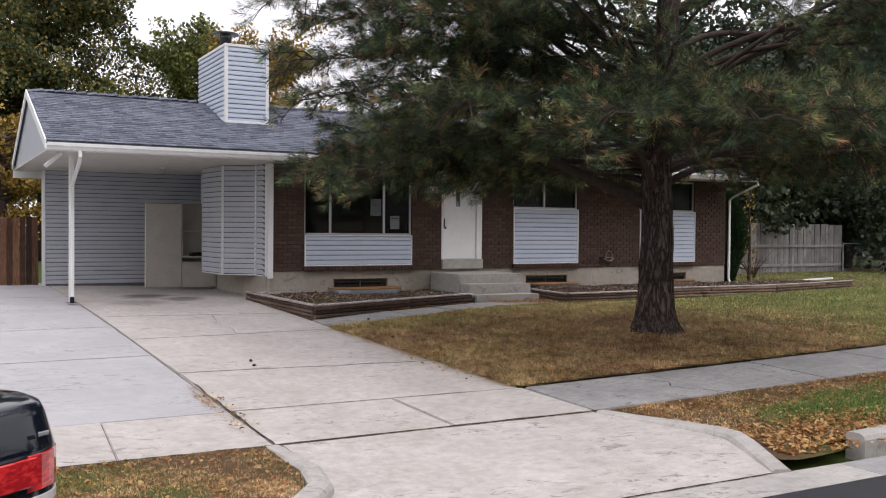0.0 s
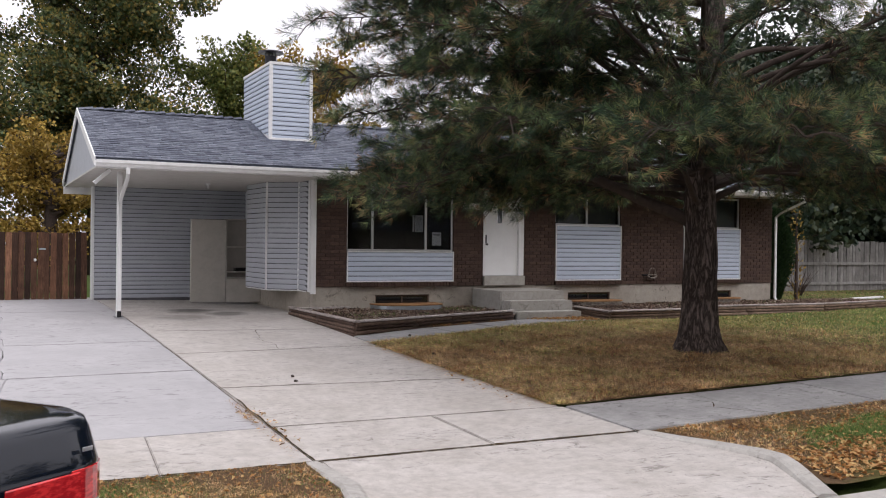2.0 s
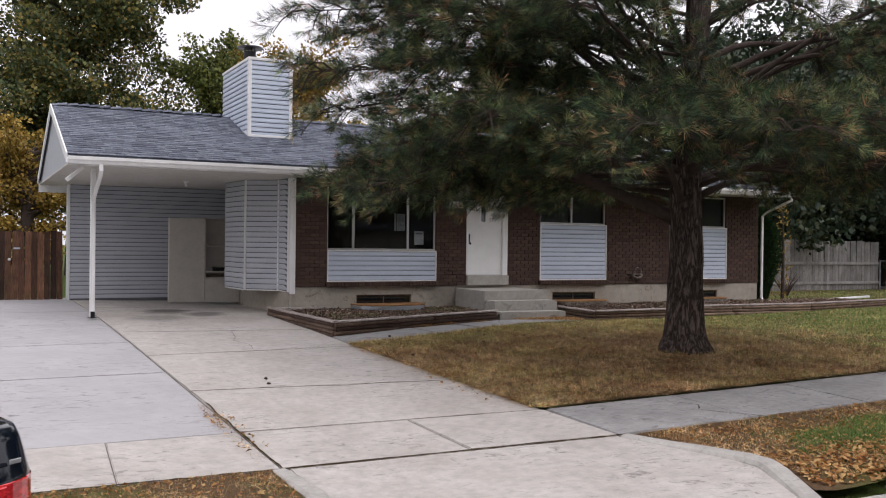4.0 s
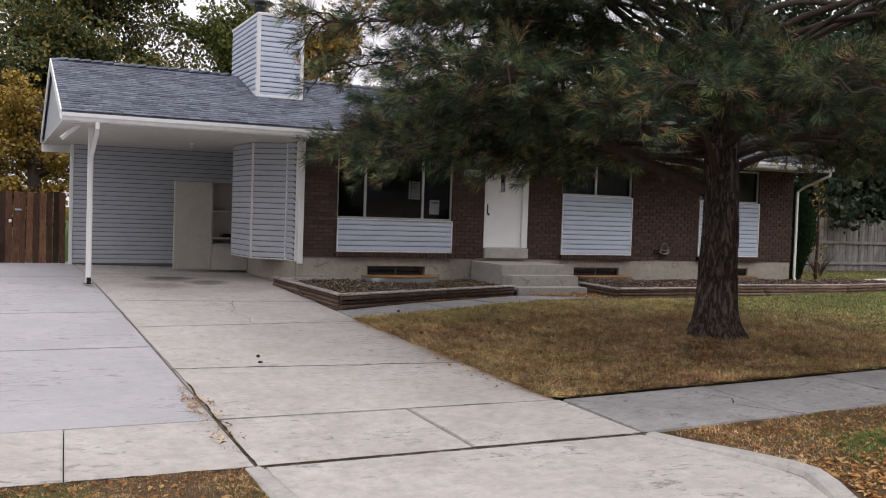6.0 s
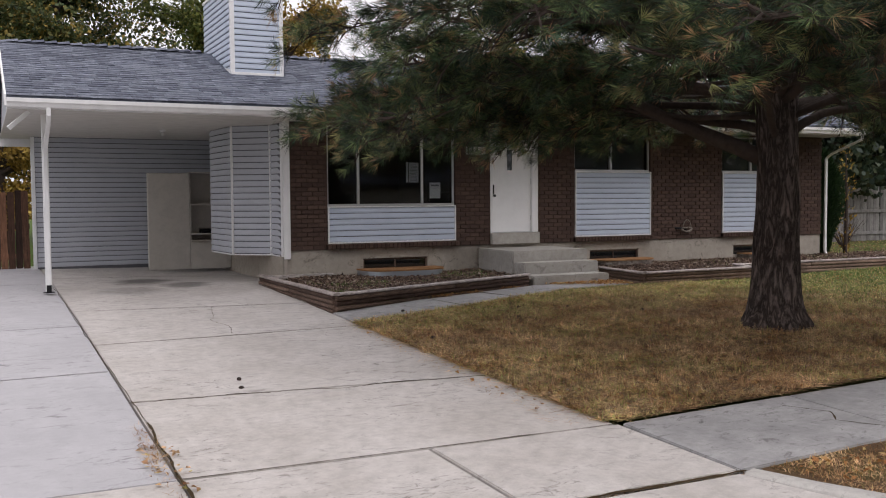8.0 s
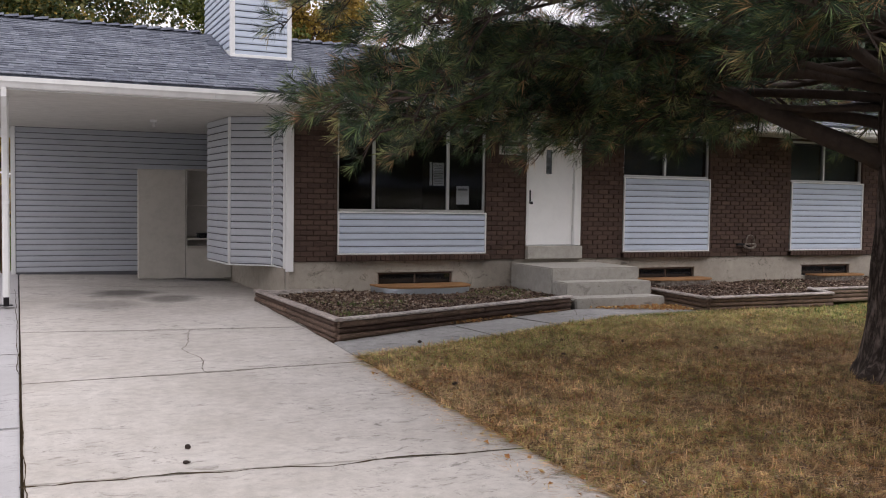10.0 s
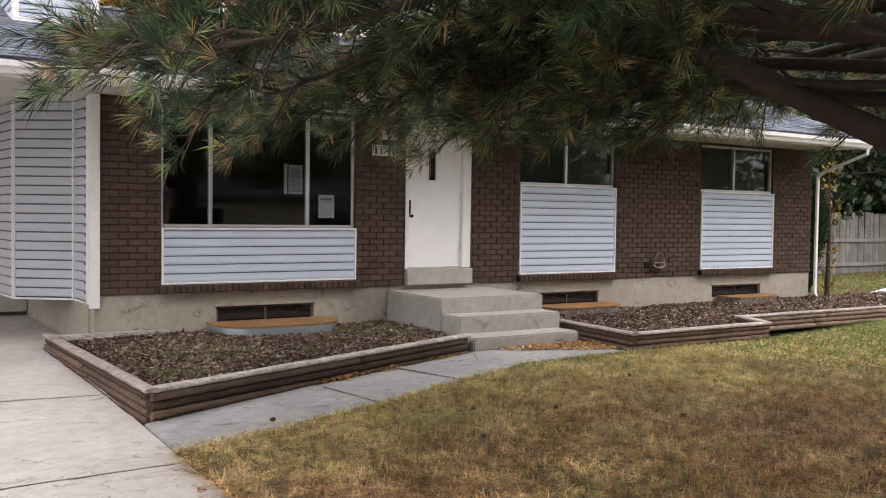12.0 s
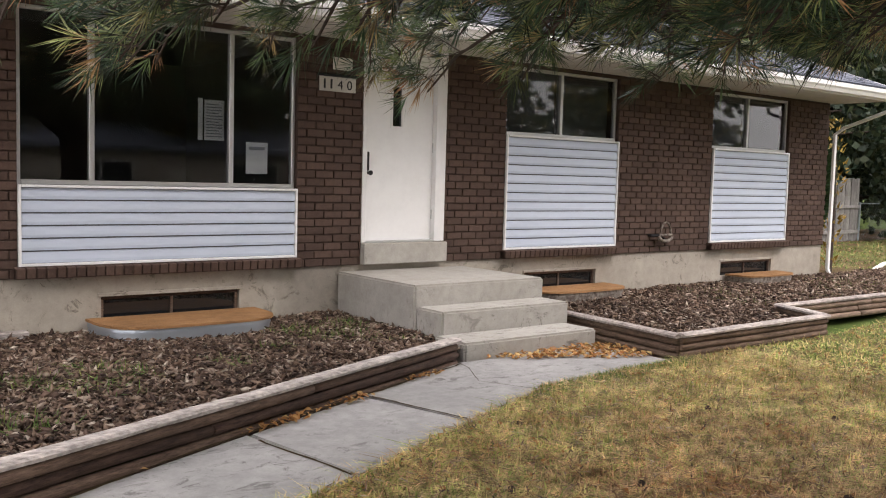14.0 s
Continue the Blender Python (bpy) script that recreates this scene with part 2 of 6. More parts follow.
M["log"] = wood("weathered_timber", (0.085, 0.052, 0.040), (0.23, 0.155, 0.115), (0.5, 1.2, 6), 0.18)
M["log2"] = wood("tan_weathered_timber", (0.16, 0.105, 0.075), (0.34, 0.24, 0.18), (0.5, 1.2, 6), 0.25)
M["cap"] = wood("bleached_timber_cap", (0.36, 0.30, 0.27), (0.62, 0.56, 0.52), (0.8, 2.5, 3), 0.22)
M["fence_red"] = wood("brown_fence_board", (0.035, 0.021, 0.017), (0.34, 0.17, 0.10), (6, 6, 0.3), 0.2)
M["fence_grey"] = wood("grey_fence_board", (0.20, 0.19, 0.18), (0.33, 0.32, 0.30), (6, 6, 0.3), 0.45)
M["ply"] = wood("plywood_cover", (0.27, 0.14, 0.055), (0.40, 0.215, 0.10), (0.6, 5, 5), 0.6)

m = Mat("pine_bark", 0.95, 0, 0.2)
furrow = m.noise(7.0, 5, 0.62, (1.9, 1.9, 0.42), dist=0.6)
edge = m.ramp(furrow, [(0.38, 1.0), (0.47, 0.15), (0.50, 0.0), (0.53, 0.15)])
m.n[-1].color_ramp.elements.new(0.64).color = (1, 1, 1, 1)
c = m.mix((0.040, 0.031, 0.027), (0.195, 0.160, 0.145), edge)
c = m.mix(c, m.ramp(m.noise(13, 7, 0.75, (1, 1, 0.4)), [(0.3, 0.5), (0.7, 1.35)]), 0.9, "MULTIPLY")
c = m.mix(c, m.ramp(m.noise(1.7, 4), [(0.35, (0.85, 0.78, 0.74)), (0.65, (1.1, 1.08, 1.06))]), 0.8, "MULTIPLY")
m.color(c).bump(edge, 0.8, 0.03).bump(m.noise(40, 6), 0.7, 0.01)
M["bark"] = m.m
m = Mat("twig_bark", 0.95, 0, 0.2)
m.color(m.mix((0.035, 0.027, 0.024), (0.10, 0.075, 0.062), m.noise(14, 6, 0.7))).bump(m.noise(50, 5), 0.7, 0.008).bump(m.noise(18, 5, 0.7), 0.9, 0.02)
M["twig"] = m.m


def leafy(name, stops, rough=0.55, back=0.25, clump=None, mottle=None, speck=None):
    m = Mat(name, rough, 0, 0.3)
    c = m.ramp(m.geo.outputs["Random Per Island"], stops)
    c = m.mix(c, m.ramp(m.noise(0.9, 4), [(0.3, 0.7), (0.7, 1.3)]), 0.8, "MULTIPLY")
    if speck:
        c = m.mix(c, m.ramp(m.noise(speck[0], 3, 0.6), [(0.38, speck[1]), (0.62, speck[2])]), 1.0, "MULTIPLY")
    if mottle:
        c = m.mix(c, m.ramp(m.noise(2.2, 7, 0.7), [(0.36, mottle), (0.62, (1.35, 1.35, 1.35))]), 1.0, "MULTIPLY")
    if clump:
        c = m.mix(c, m.ramp(m.noise(2.6, 3), [(0.3, 0.6), (0.7, 1.7)]), 1.0, "MULTIPLY")
        c = m.mix(c, clump, m.ramp(m.noise(1.7, 5, 0.7), [(0.60, 0.0), (0.76, 0.75)]))
    m.color(c)
    tr = m.n.new("ShaderNodeBsdfTranslucent")
    m.l.new(c, tr.inputs["Color"])
    mx = m.n.new("ShaderNodeMixShader")
    mx.inputs[0].default_value = back
    m.l.new(m.b.outputs[0], mx.inputs[1])
    m.l.new(tr.outputs[0], mx.inputs[2])
    m.l.new(mx.outputs[0], m.n["Material Output"].inputs["Surface"])
    return m.m


M["needle"] = leafy("pine_needles", [(0.0, (0.012, 0.026, 0.016)), (0.40, (0.036, 0.066, 0.034)), (0.70, (0.085, 0.125, 0.050)), (0.86, (0.20, 0.215, 0.085)), (0.93, (0.25, 0.165, 0.08)), (1.0, (0.27, 0.14, 0.075))], 0.45, 0.2, (0.15, 0.095, 0.05), None, (6.0, 0.30, 1.85))
M["needle_dark"] = leafy("dark_pine_needles", [(0.0, (0.014, 0.028, 0.016)), (0.6, (0.03, 0.05, 0.026)), (1.0, (0.06, 0.07, 0.03))], 0.5, 0.15)
M["maple"] = leafy("turning_leaves", [(0.0, (0.035, 0.058, 0.026)), (0.5, (0.085, 0.108, 0.040)), (0.8, (0.17, 0.15, 0.045)), (1.0, (0.30, 0.21, 0.05))], 0.5, 0.35, (0.22, 0.165, 0.045))
M["green"] = leafy("green_leaves", [(0.0, (0.07, 0.10, 0.03)), (0.6, (0.15, 0.18, 0.05)), (1.0, (0.28, 0.27, 0.07))], 0.5, 0.35)
M["yellow"] = leafy("yellow_leaves", [(0.0, (0.15, 0.10, 0.02)), (0.6, (0.33, 0.21, 0.04)), (1.0, (0.46, 0.34, 0.08))])
M["cedar"] = leafy("cedar_scales", [(0.0, (0.012, 0.03, 0.012)), (1.0, (0.035, 0.07, 0.022))])
M["drygrass"] = leafy("dry_grass", [(0.0, (0.15, 0.08, 0.04)), (0.35, (0.39, 0.26, 0.15)), (0.7, (0.57, 0.42, 0.25)), (0.9, (0.44, 0.34, 0.16)), (1.0, (0.22, 0.24, 0.08))], 0.8, 0.25, None, (0.68, 0.50, 0.38), (11.0, 0.55, 1.65))
M["mixgrass"] = leafy("tired_grass", [(0.0, (0.44, 0.32, 0.17)), (0.35, (0.54, 0.44, 0.22)), (0.7, (0.34, 0.37, 0.125)), (1.0, (0.18, 0.26, 0.06))], 0.8, 0.25, None, (0.70, 0.66, 0.50), (11.0, 0.58, 1.6))
M["greengrass"] = leafy("green_grass", [(0.0, (0.07, 0.14, 0.035)), (0.6, (0.14, 0.22, 0.055)), (1.0, (0.30, 0.30, 0.10))], 0.8)
M["leaf"] = leafy("fallen_leaves", [(0.0, (0.30, 0.12, 0.04)), (0.5, (0.42, 0.22, 0.08)), (1.0, (0.60, 0.44, 0.20))], 0.8)
M["chip"] = leafy("bark_chips", [(0.0, (0.030, 0.017, 0.013)), (0.45, (0.135, 0.085, 0.062)), (0.75, (0.26, 0.18, 0.13)), (0.92, (0.31, 0.24, 0.19)), (1.0, (0.52, 0.44, 0.36))], 0.9, 0.0)

m = Mat("black_car_paint", 0.12, 0.0, 0.3)
m.color((0.004, 0.007, 0.014))
m.b.inputs["Coat Weight"].default_value = 0.5
m.b.inputs["Coat Roughness"].default_value = 0.03
M["carpaint"] = m.m
m = Mat("red_lens", 0.08)
m.color(m.mix((0.42, 0.006, 0.010), (0.75, 0.03, 0.03), m.ramp(m.noise(14, 3, 0.6, (1, 1, 3)), [(0.45, 0.0), (0.6, 1.0)])))
m.b.inputs["Coat Weight"].default_value = 1.0
M["redlens"] = m.m
m = Mat("clear_lens", 0.1)
m.color((0.6, 0.58, 0.58))
M["clearlens"] = m.m
m = Mat("dark_car_glass", 0.03, 0, 0.8)
m.color((0.01, 0.012, 0.014))
M["carglass"] = m.m


# ---- mesh helpers ----
def obj(name, bm, mat, parent=None, label="", category="", group="", kind="", smooth=False):
    me = bpy.data.meshes.new(name)
    if smooth:
        for f in bm.faces:
            f.smooth = True
    bm.to_mesh(me)
    bm.free()
    me.materials.append(M[mat])
    ob = new(name, me)
    ob.parent = parent
    return tagged(ob, label, category, group, kind)


def part(name, bm, mat, parent, label="", smooth=False):
    return obj(name, bm, mat, parent, label, smooth=smooth)


def thing(name, x, y, z, label, category, group="", rz=0):
    e = new(name)
    e.matrix_world = pose(x, y, z, 0, 0, rz)
    e.empty_display_size = 0.1
    return tagged(e, label, category, group)


def shift(bm, m):
    bmesh.ops.transform(bm, matrix=m, verts=bm.verts)
    return bm


def box(x0, x1, y0, y1, z0, z1, bev=0.0, bm=None, seg=1):
    """A box between these planes, with bevelled edges."""
    b = bmesh.new()
    bmesh.ops.create_cube(b, size=1)
    shift(b, Matrix.Translation(((x0 + x1) / 2, (y0 + y1) / 2, (z0 + z1) / 2)) @ Matrix.Diagonal((x1 - x0, y1 - y0, z1 - z0, 1)))
    if bev:
        bmesh.ops.bevel(b, geom=b.edges[:], offset=bev, segments=seg, affect="EDGES")
    return join(bm, b) if bm else b


def join(bm, *others):
    for o in others:
        tmp = bpy.data.meshes.new("tmp")
        o.to_mesh(tmp)
        o.free()
        bm.from_mesh(tmp)
        bpy.data.meshes.remove(tmp)
    return bm


def prism(pts, z0, z1, bev=0.0):
    """A plate with the outline pts; z0, z1 may be functions of (x, y)."""
    bm = bmesh.new()
    f0 = z0 if callable(z0) else (lambda x, y: z0)
    f1 = z1 if callable(z1) else (lambda x, y: z1)
    lo = [bm.verts.new((x, y, f0(x, y))) for x, y in pts]
    hi = [bm.verts.new((x, y, f1(x, y))) for x, y in pts]
    top = bm.faces.new(hi)
    bm.faces.new(lo[::-1])
    n = len(pts)
    for i in range(n):
        bm.faces.new((lo[i], lo[(i + 1) % n], hi[(i + 1) % n], hi[i]))
    bmesh.ops.recalc_face_normals(bm, faces=bm.faces)
    if bev:
        bmesh.ops.bevel(bm, geom=list(top.edges), offset=bev, segments=2, affect="EDGES")
    return bm


def tube(points, radii, sides=8, bm=None, wob=0.0, rnd=random):
    bm = bm or bmesh.new()
    rings = []
    P = [Vector(p) for p in points]
    for i, p in enumerate(P):
        d = (P[min(i + 1, len(P) - 1)] - P[max(i - 1, 0)]).normalized()
        a = d.orthogonal().normalized() if i == 0 else (a - d * a.dot(d)).normalized()
        b = d.cross(a)
        r = radii[i] if isinstance(radii, (list, tuple)) else radii
        rings.append([bm.verts.new(p + (a * math.cos(t) + b * math.sin(t)) * r * (1 + wob * rnd.uniform(-1, 1))) for t in [2 * math.pi * k / sides for k in range(sides)]])
    for r0, r1 in zip(rings, rings[1:]):
        for k in range(sides):
            bm.faces.new((r0[k], r0[(k + 1) % sides], r1[(k + 1) % sides], r1[k]))
    bm.faces.new(rings[0][::-1])
    bm.faces.new(rings[-1])
    return bm


def tris(name, V, mat, parent=None, kind="stuff", label="", category="", quads=False):
    """One mesh of loose triangles (or quads): V is n x 3 (or 4) x 3."""
    k = V.shape[1]
    n = V.shape[0]
    me = bpy.data.meshes.new(name)
    me.vertices.add(n * k)
    me.vertices.foreach_set("co", V.reshape(-1).astype(np.float32))
    me.loops.add(n * k)
    me.loops.foreach_set("vertex_index", np.arange(n * k, dtype=np.int32))
    me.polygons.add(n)
    me.polygons.foreach_set("loop_start", np.arange(0, n * k, k, dtype=np.int32))
    me.update(calc_edges=True)
    me.materials.append(M[mat])
    ob = new(name, me)
    ob.parent = parent
    return tagged(ob, label, category, "", kind)


def unit(v):
    return v / np.maximum(np.linalg.norm(v, axis=-1, keepdims=True), 1e-9)


def smooth01(t):
    t = min(1, max(0, t))
    return t * t * (3 - 2 * t)


def G(x, y):
    """The height of the ground."""
    if y > 1.45:
        z = -0.07 + 0.0305 * (min(y, 12.6) - 1.45)
    elif y > -0.8:
        z = -0.07 - 0.045 * (1.45 - y)
    else:
        z = -0.171
    if x > 3.0:
        z = min(z + 0.017 * (min(x, 12) - 3.0), 0.20) if y > 1.45 else z + 0.012 * (min(x, 12) - 3.0)
    return z

# ---- ground ----
def sheet(name, x0, x1, y0, y1, step, mat, dz, label, inside=None, rough=0.0):
    nx, ny = max(1, round((x1 - x0) / step)), max(1, round((y1 - y0) / step))
    bm = bmesh.new()
    V = {}
    for i in range(nx + 1):
        for j in range(ny + 1):
            x, y = x0 + (x1 - x0) * i / nx, y0 + (y1 - y0) * j / ny
            V[i, j] = bm.verts.new((x, y, G(x, y) + dz + rough * noise.noise((x * 1.7, y * 1.7, 0))))
    for i in range(nx):
        for j in range(ny):
            bm.faces.new((V[i, j], V[i + 1, j], V[i + 1, j + 1], V[i, j + 1]))
    return obj(name, bm, mat, label=label, kind="structure", smooth=True)


bm = bmesh.new()
xs = [-300, -60, -20, -8, -3, 3, 6, 9, 12, 16, 24, 60, 300]
ys = [-300, -60, -20, -0.81, -0.8, 1.44, 1.46, 4, 8, 12.6, 20, 60, 300]
gv = {(i, j): bm.verts.new((x, y, G(x, y) - 0.11)) for i, x in enumerate(xs) for j, y in enumerate(ys)}
for i in range(len(xs) - 1):
    for j in range(len(ys) - 1):
        bm.faces.new((gv[i, j], gv[i + 1, j], gv[i + 1, j + 1], gv[i, j + 1]))
obj("ground", bm, "farlawn", label="wide flat suburban ground of short green grass", kind="structure")
obj("road", box(-120, 120, -12.0, -1.2, -0.275, -0.172), "asphalt", label="dark grey asphalt road in front of the house", kind="structure")
obj("bedding", prism([(-4.6, 1.4), (-1.0, -0.55), (3.1, -0.55), (3.1, 1.2), (2.93, 11), (3.5, 12.5), (3.5, 20.5), (-12, 20.5), (-12, 2.5), (-6, 2.5)], -0.3, lambda x, y: G(x, y) - 0.035), "dirt", label="dirt and weeds showing in the joints between slabs", kind="structure")

obj("road", prism([(-60, -1.199), (-60, 2.3), (-6.3, 2.3), (-1.4, -0.62), (-0.75, -0.8), (-0.6, -1.199)], -0.275, -0.1725), "asphalt", label="dark grey asphalt road bending away by the driveway", kind="structure")
# lawn and park strips
LAWN = [(3.09, 2.71), (14, 3.02), (40, 3.75), (40, 22), (16.2, 22), (16.1, 10.4), (11.4, 9.6), (8.7, 9.5), (8.05, 9.5), (6.93, 9.36), (4.7, 8.46), (2.93, 7.95), (2.99, 5)]


def inside(x, y, poly):
    c = False
    for (x0, y0), (x1, y1) in zip(poly, poly[1:] + poly[:1]):
        if (y0 > y) != (y1 > y) and x < (x1 - x0) * (y - y0) / (y1 - y0) + x0:
            c = not c
    return c


def Lg(x, y):
    d = math.hypot(x - 7.0, y - 4.9)
    return G(x, y) + 0.012 + 0.07 * math.exp(-d * d / 1.2) + 0.012 * noise.noise((x * 1.3, y * 1.3, 0))


def patch(name, poly, mat, label, hf, step=0.25):
    """A sheet of ground inside an outline, cut along it."""
    x0, x1 = min(p[0] for p in poly), max(p[0] for p in poly)
    y0, y1 = min(p[1] for p in poly), max(p[1] for p in poly)
    bm = bmesh.new()
    f = bm.faces.new([bm.verts.new((x, y, 0)) for x, y in poly])
    for axis, a, b in ((0, x0, x1), (1, y0, y1)):
        v = a + step
        while v < min(b, 20):
            co = Vector((v, 0, 0)) if axis == 0 else Vector((0, v, 0))
            no = Vector((1, 0, 0)) if axis == 0 else Vector((0, 1, 0))
            bmesh.ops.bisect_plane(bm, geom=bm.verts[:] + bm.edges[:] + bm.faces[:], plane_co=co, plane_no=no)
            v += step
    for vtx in bm.verts:
        vtx.co.z = hf(vtx.co.x, vtx.co.y)
    if f.is_valid and f.normal.z < 0:
        bmesh.ops.reverse_faces(bm, faces=bm.faces[:])
    bmesh.ops.recalc_face_normals(bm, faces=bm.faces[:])
    return obj(name, bm, mat, label=label, kind="structure", smooth=True)


patch("lawn_soil", LAWN, "soil", "dry brown and green autumn lawn ground under the pine", Lg)
STRIP_L = [(-4.7, 1.44), (-1.15, -0.40), (-0.85, -0.38), (-0.45, -0.1), (-0.24, 0.5), (-0.22, 1.43)]
STRIP_R = [(3.3, 1.40), (3.41, 1.05), (3.57, 0.66), (3.69, 0.30), (3.70, 0.06), (3.60, -0.20), (3.45, -0.55), (3.6, -0.62), (4.2, -0.62), (4.3, -0.42), (14, -0.42), (40, -0.42), (40, 2.5), (14, 1.77), (3.3, 1.47)]
patch("park_strip", STRIP_L, "soil", "patchy grass strip with fallen leaves by the kerb", lambda x, y: -0.075 + 0.02 * noise.noise((x * 2, y * 2, 1)))
patch("park_strip", STRIP_R, "soil", "patchy grass strip with fallen leaves by the kerb", lambda x, y: max(G(x, y), G(x, 1.46) - 0.03) - 0.012 - 0.05 * smooth01((0.2 - y) / 0.8) * smooth01((4.6 - x) / 0.8) + 0.02 * noise.noise((x * 2, y * 2, 1)))


# ---- concrete slabs ----
def slab(name, pts, mat, parent, th=0.10, dz=0.0, label="", gap=0.012):
    cx, cy = sum(p[0] for p in pts) / len(pts), sum(p[1] for p in pts) / len(pts)
    q = []
    for x, y in pts:
        d = math.hypot(x - cx, y - cy)
        q.append((x + (cx - x) / d * gap * 1.4, y + (cy - y) / d * gap * 1.4))
    tilt = random.uniform(-0.003, 0.003)
    return part(name, prism(q, lambda x, y: G(x, y) - th, lambda x, y: G(x, y) + dz + tilt, 0.008), mat, parent, label)


drive = tagged(new("driveway"), "wide pale concrete driveway of cracked slabs up to the carport", "", "", "structure")
XL = -0.14
redge = lambda y: 3.07 - 0.02 * (y - 2.4) if y < 7.8 else 3.012
ROWS_Y = [(2.76, 2.69), (4.89, 4.60), (7.66, 7.76), (10.37, 9.95), (15.4, 15.4), (19.0, 19.0)]
for (la, ra), (lb, rb) in zip(ROWS_Y, ROWS_Y[1:]):
    if la < 7.6:
        slab("slab", [(XL, la), (redge(ra), ra), (redge(rb), rb), (XL, lb)], "drive", drive)
    elif la < 9:
        slab("slab", [(XL, la), (redge(ra), ra), (redge(rb), rb), (XL, lb)], "drive", drive)
    elif la < 12:
        slab("slab", [(XL, la), (redge(ra), ra), (redge(ra), 12.5), (3.5, 12.5), (3.5, rb), (XL, lb)], "drive", drive)
    else:
        slab("slab", [(XL, la), (3.5, ra), (3.5, rb), (XL, lb)], "drive", drive)
slab("slab", [(XL, 1.45), (1.55, 1.45), (1.53, 2.72), (XL, 2.76)], "drive", drive)
slab("slab", [(1.55, 1.45), (3.12, 1.45), (3.09, 2.69), (1.53, 2.72)], "drive", drive)
crack = [(-2.42 + 0.011 * (y - 2.45) + 0.10 * noise.noise((3, y * 0.9, 0)) + 0.05 * noise.noise((5, y * 4, 0)), y) for y in np.linspace(2.76, 19.1, 60)]
for a, b in ((2.76, 6.2), (6.2, 9.07), (9.07, 14.3), (14.3, 19.1)):
    mid = [p for p in crack if a - 0.01 <= p[1] <= b + 0.01]
    mid[0], mid[-1] = (mid[0][0], a), (mid[-1][0], b)
    slab("slab", [(XL, a), (XL, b), *mid[::-1]], "drive_grey", drive, label="smoother bluish grey concrete slab", gap=0.006)
    slab("slab", [*mid, (-6.2, b), (-6.2, a)], "drive_grey", drive, label="smoother bluish grey concrete slab", gap=0.006)
slab("slab", [(-1.36, 1.45), (XL, 1.45), (XL, 2.76), (-1.28, 2.76)], "drive", drive, gap=0.004)
slab("slab", [(-3.0, 1.45), (-1.36, 1.45), (-1.28, 2.76), (-3.0, 2.76)], "drive", drive, gap=0.004)
slab("slab", [(-4.6, 1.45), (-3.0, 1.45), (-3.0, 2.76), (-6.2, 2.76)], "drive", drive)
# the apron between the kerbs
slab("slab", [(-0.10, 0.9), (-0.12, 0.3), (-0.40, -0.28), (-0.7, -0.78), (3.14, -0.78), (3.47, -0.08), (3.54, 0.10), (3.52, 0.30), (3.39, 0.66), (3.23, 1.02), (3.08, 1.415), (-0.10, 1.415)], "drive", drive, label="pale concrete driveway apron sloping to the gutter")
obj("gutter", box(-0.9, 3.85, -1.2, -0.79, -0.3, -0.168, 0.006), "kerb", label="pale concrete street gutter pan", kind="structure")
obj("gutter", box(3.853, 60, -1.2, -0.79, -0.3, -0.1685, 0.006), "walk", label="darker stained street gutter pan", kind="structure")

walk_s = tagged(new("sidewalk"), "grey concrete pavement slabs running along the street", "", "", "structure")
xa = 3.12
for i in range(12):
    xb = xa + 1.75
    f = lambda x: 1.45 + 0.028 * (x - 3.1)
    slab("slab", [(xa, f(xa)), (xb, f(xb)), (xb, f(xb) + 1.24), (xa, f(xa) + 1.24)], "walk", walk_s, gap=0.006)
    xa = xb
path = tagged(new("front_path"), "grey curved concrete path from the driveway to the front steps", "", "", "structure")
for q in ([(2.955, 7.9), (4.83, 8.52), (4.66, 9.42), (2.96, 8.80)], [(4.83, 8.52), (5.95, 8.98), (5.73, 9.87), (4.66, 9.42)],
          [(5.95, 8.98), (6.93, 9.36), (8.05, 9.5), (8.66, 9.56), (8.62, 10.42), (7.0, 10.42), (5.73, 9.87)]):
    slab("slab", q, "walk", path, dz=0.012)


def crack(name, line, w0, w1, label, dz=0.0035, seed=1, jit=0.02):
    """A dark ragged line of dirt in a joint or crack."""
    rnd = random.Random(seed)
    pts = []
    for (xa_, ya_), (xb_, yb_) in zip(line, line[1:]):
        n = max(2, int(math.hypot(xb_ - xa_, yb_ - ya_) / 0.06))
        for i in range(n):
            f = i / n
            x, y = xa_ + (xb_ - xa_) * f, ya_ + (yb_ - ya_) * f
            pts.append((x + jit * noise.noise((x * 2.1, y * 2.1, seed)) + jit * 0.4 * noise.noise((x * 9, y * 9, seed)), y + jit * noise.noise((x * 2.1, y * 2.1, seed + 9)) + jit * 0.4 * noise.noise((x * 9, y * 9, seed + 5))))
    pts.append(line[-1])
    bm = bmesh.new()
    prev = None
    for i, (x, y) in enumerate(pts):
        q0, q1 = pts[max(0, i - 1)], pts[min(len(pts) - 1, i + 1)]
        d = Vector((q1[0] - q0[0], q1[1] - q0[1])).normalized()
        w = rnd.uniform(w0, w1) / 2
        z = G(x, y) + dz
        cur = (bm.verts.new((x - d.y * w, y + d.x * w, z)), bm.verts.new((x + d.y * w, y - d.x * w, z)))
        if prev:
            bm.faces.new((prev[0], prev[1], cur[1], cur[0]))
        prev = cur
    bmesh.ops.recalc_face_normals(bm, faces=bm.faces[:])
    if bm.faces[0].normal.z < 0:
        bmesh.ops.reverse_faces(bm, faces=bm.faces[:])
    return obj(name, bm, "dirt", label=label, kind="structure")


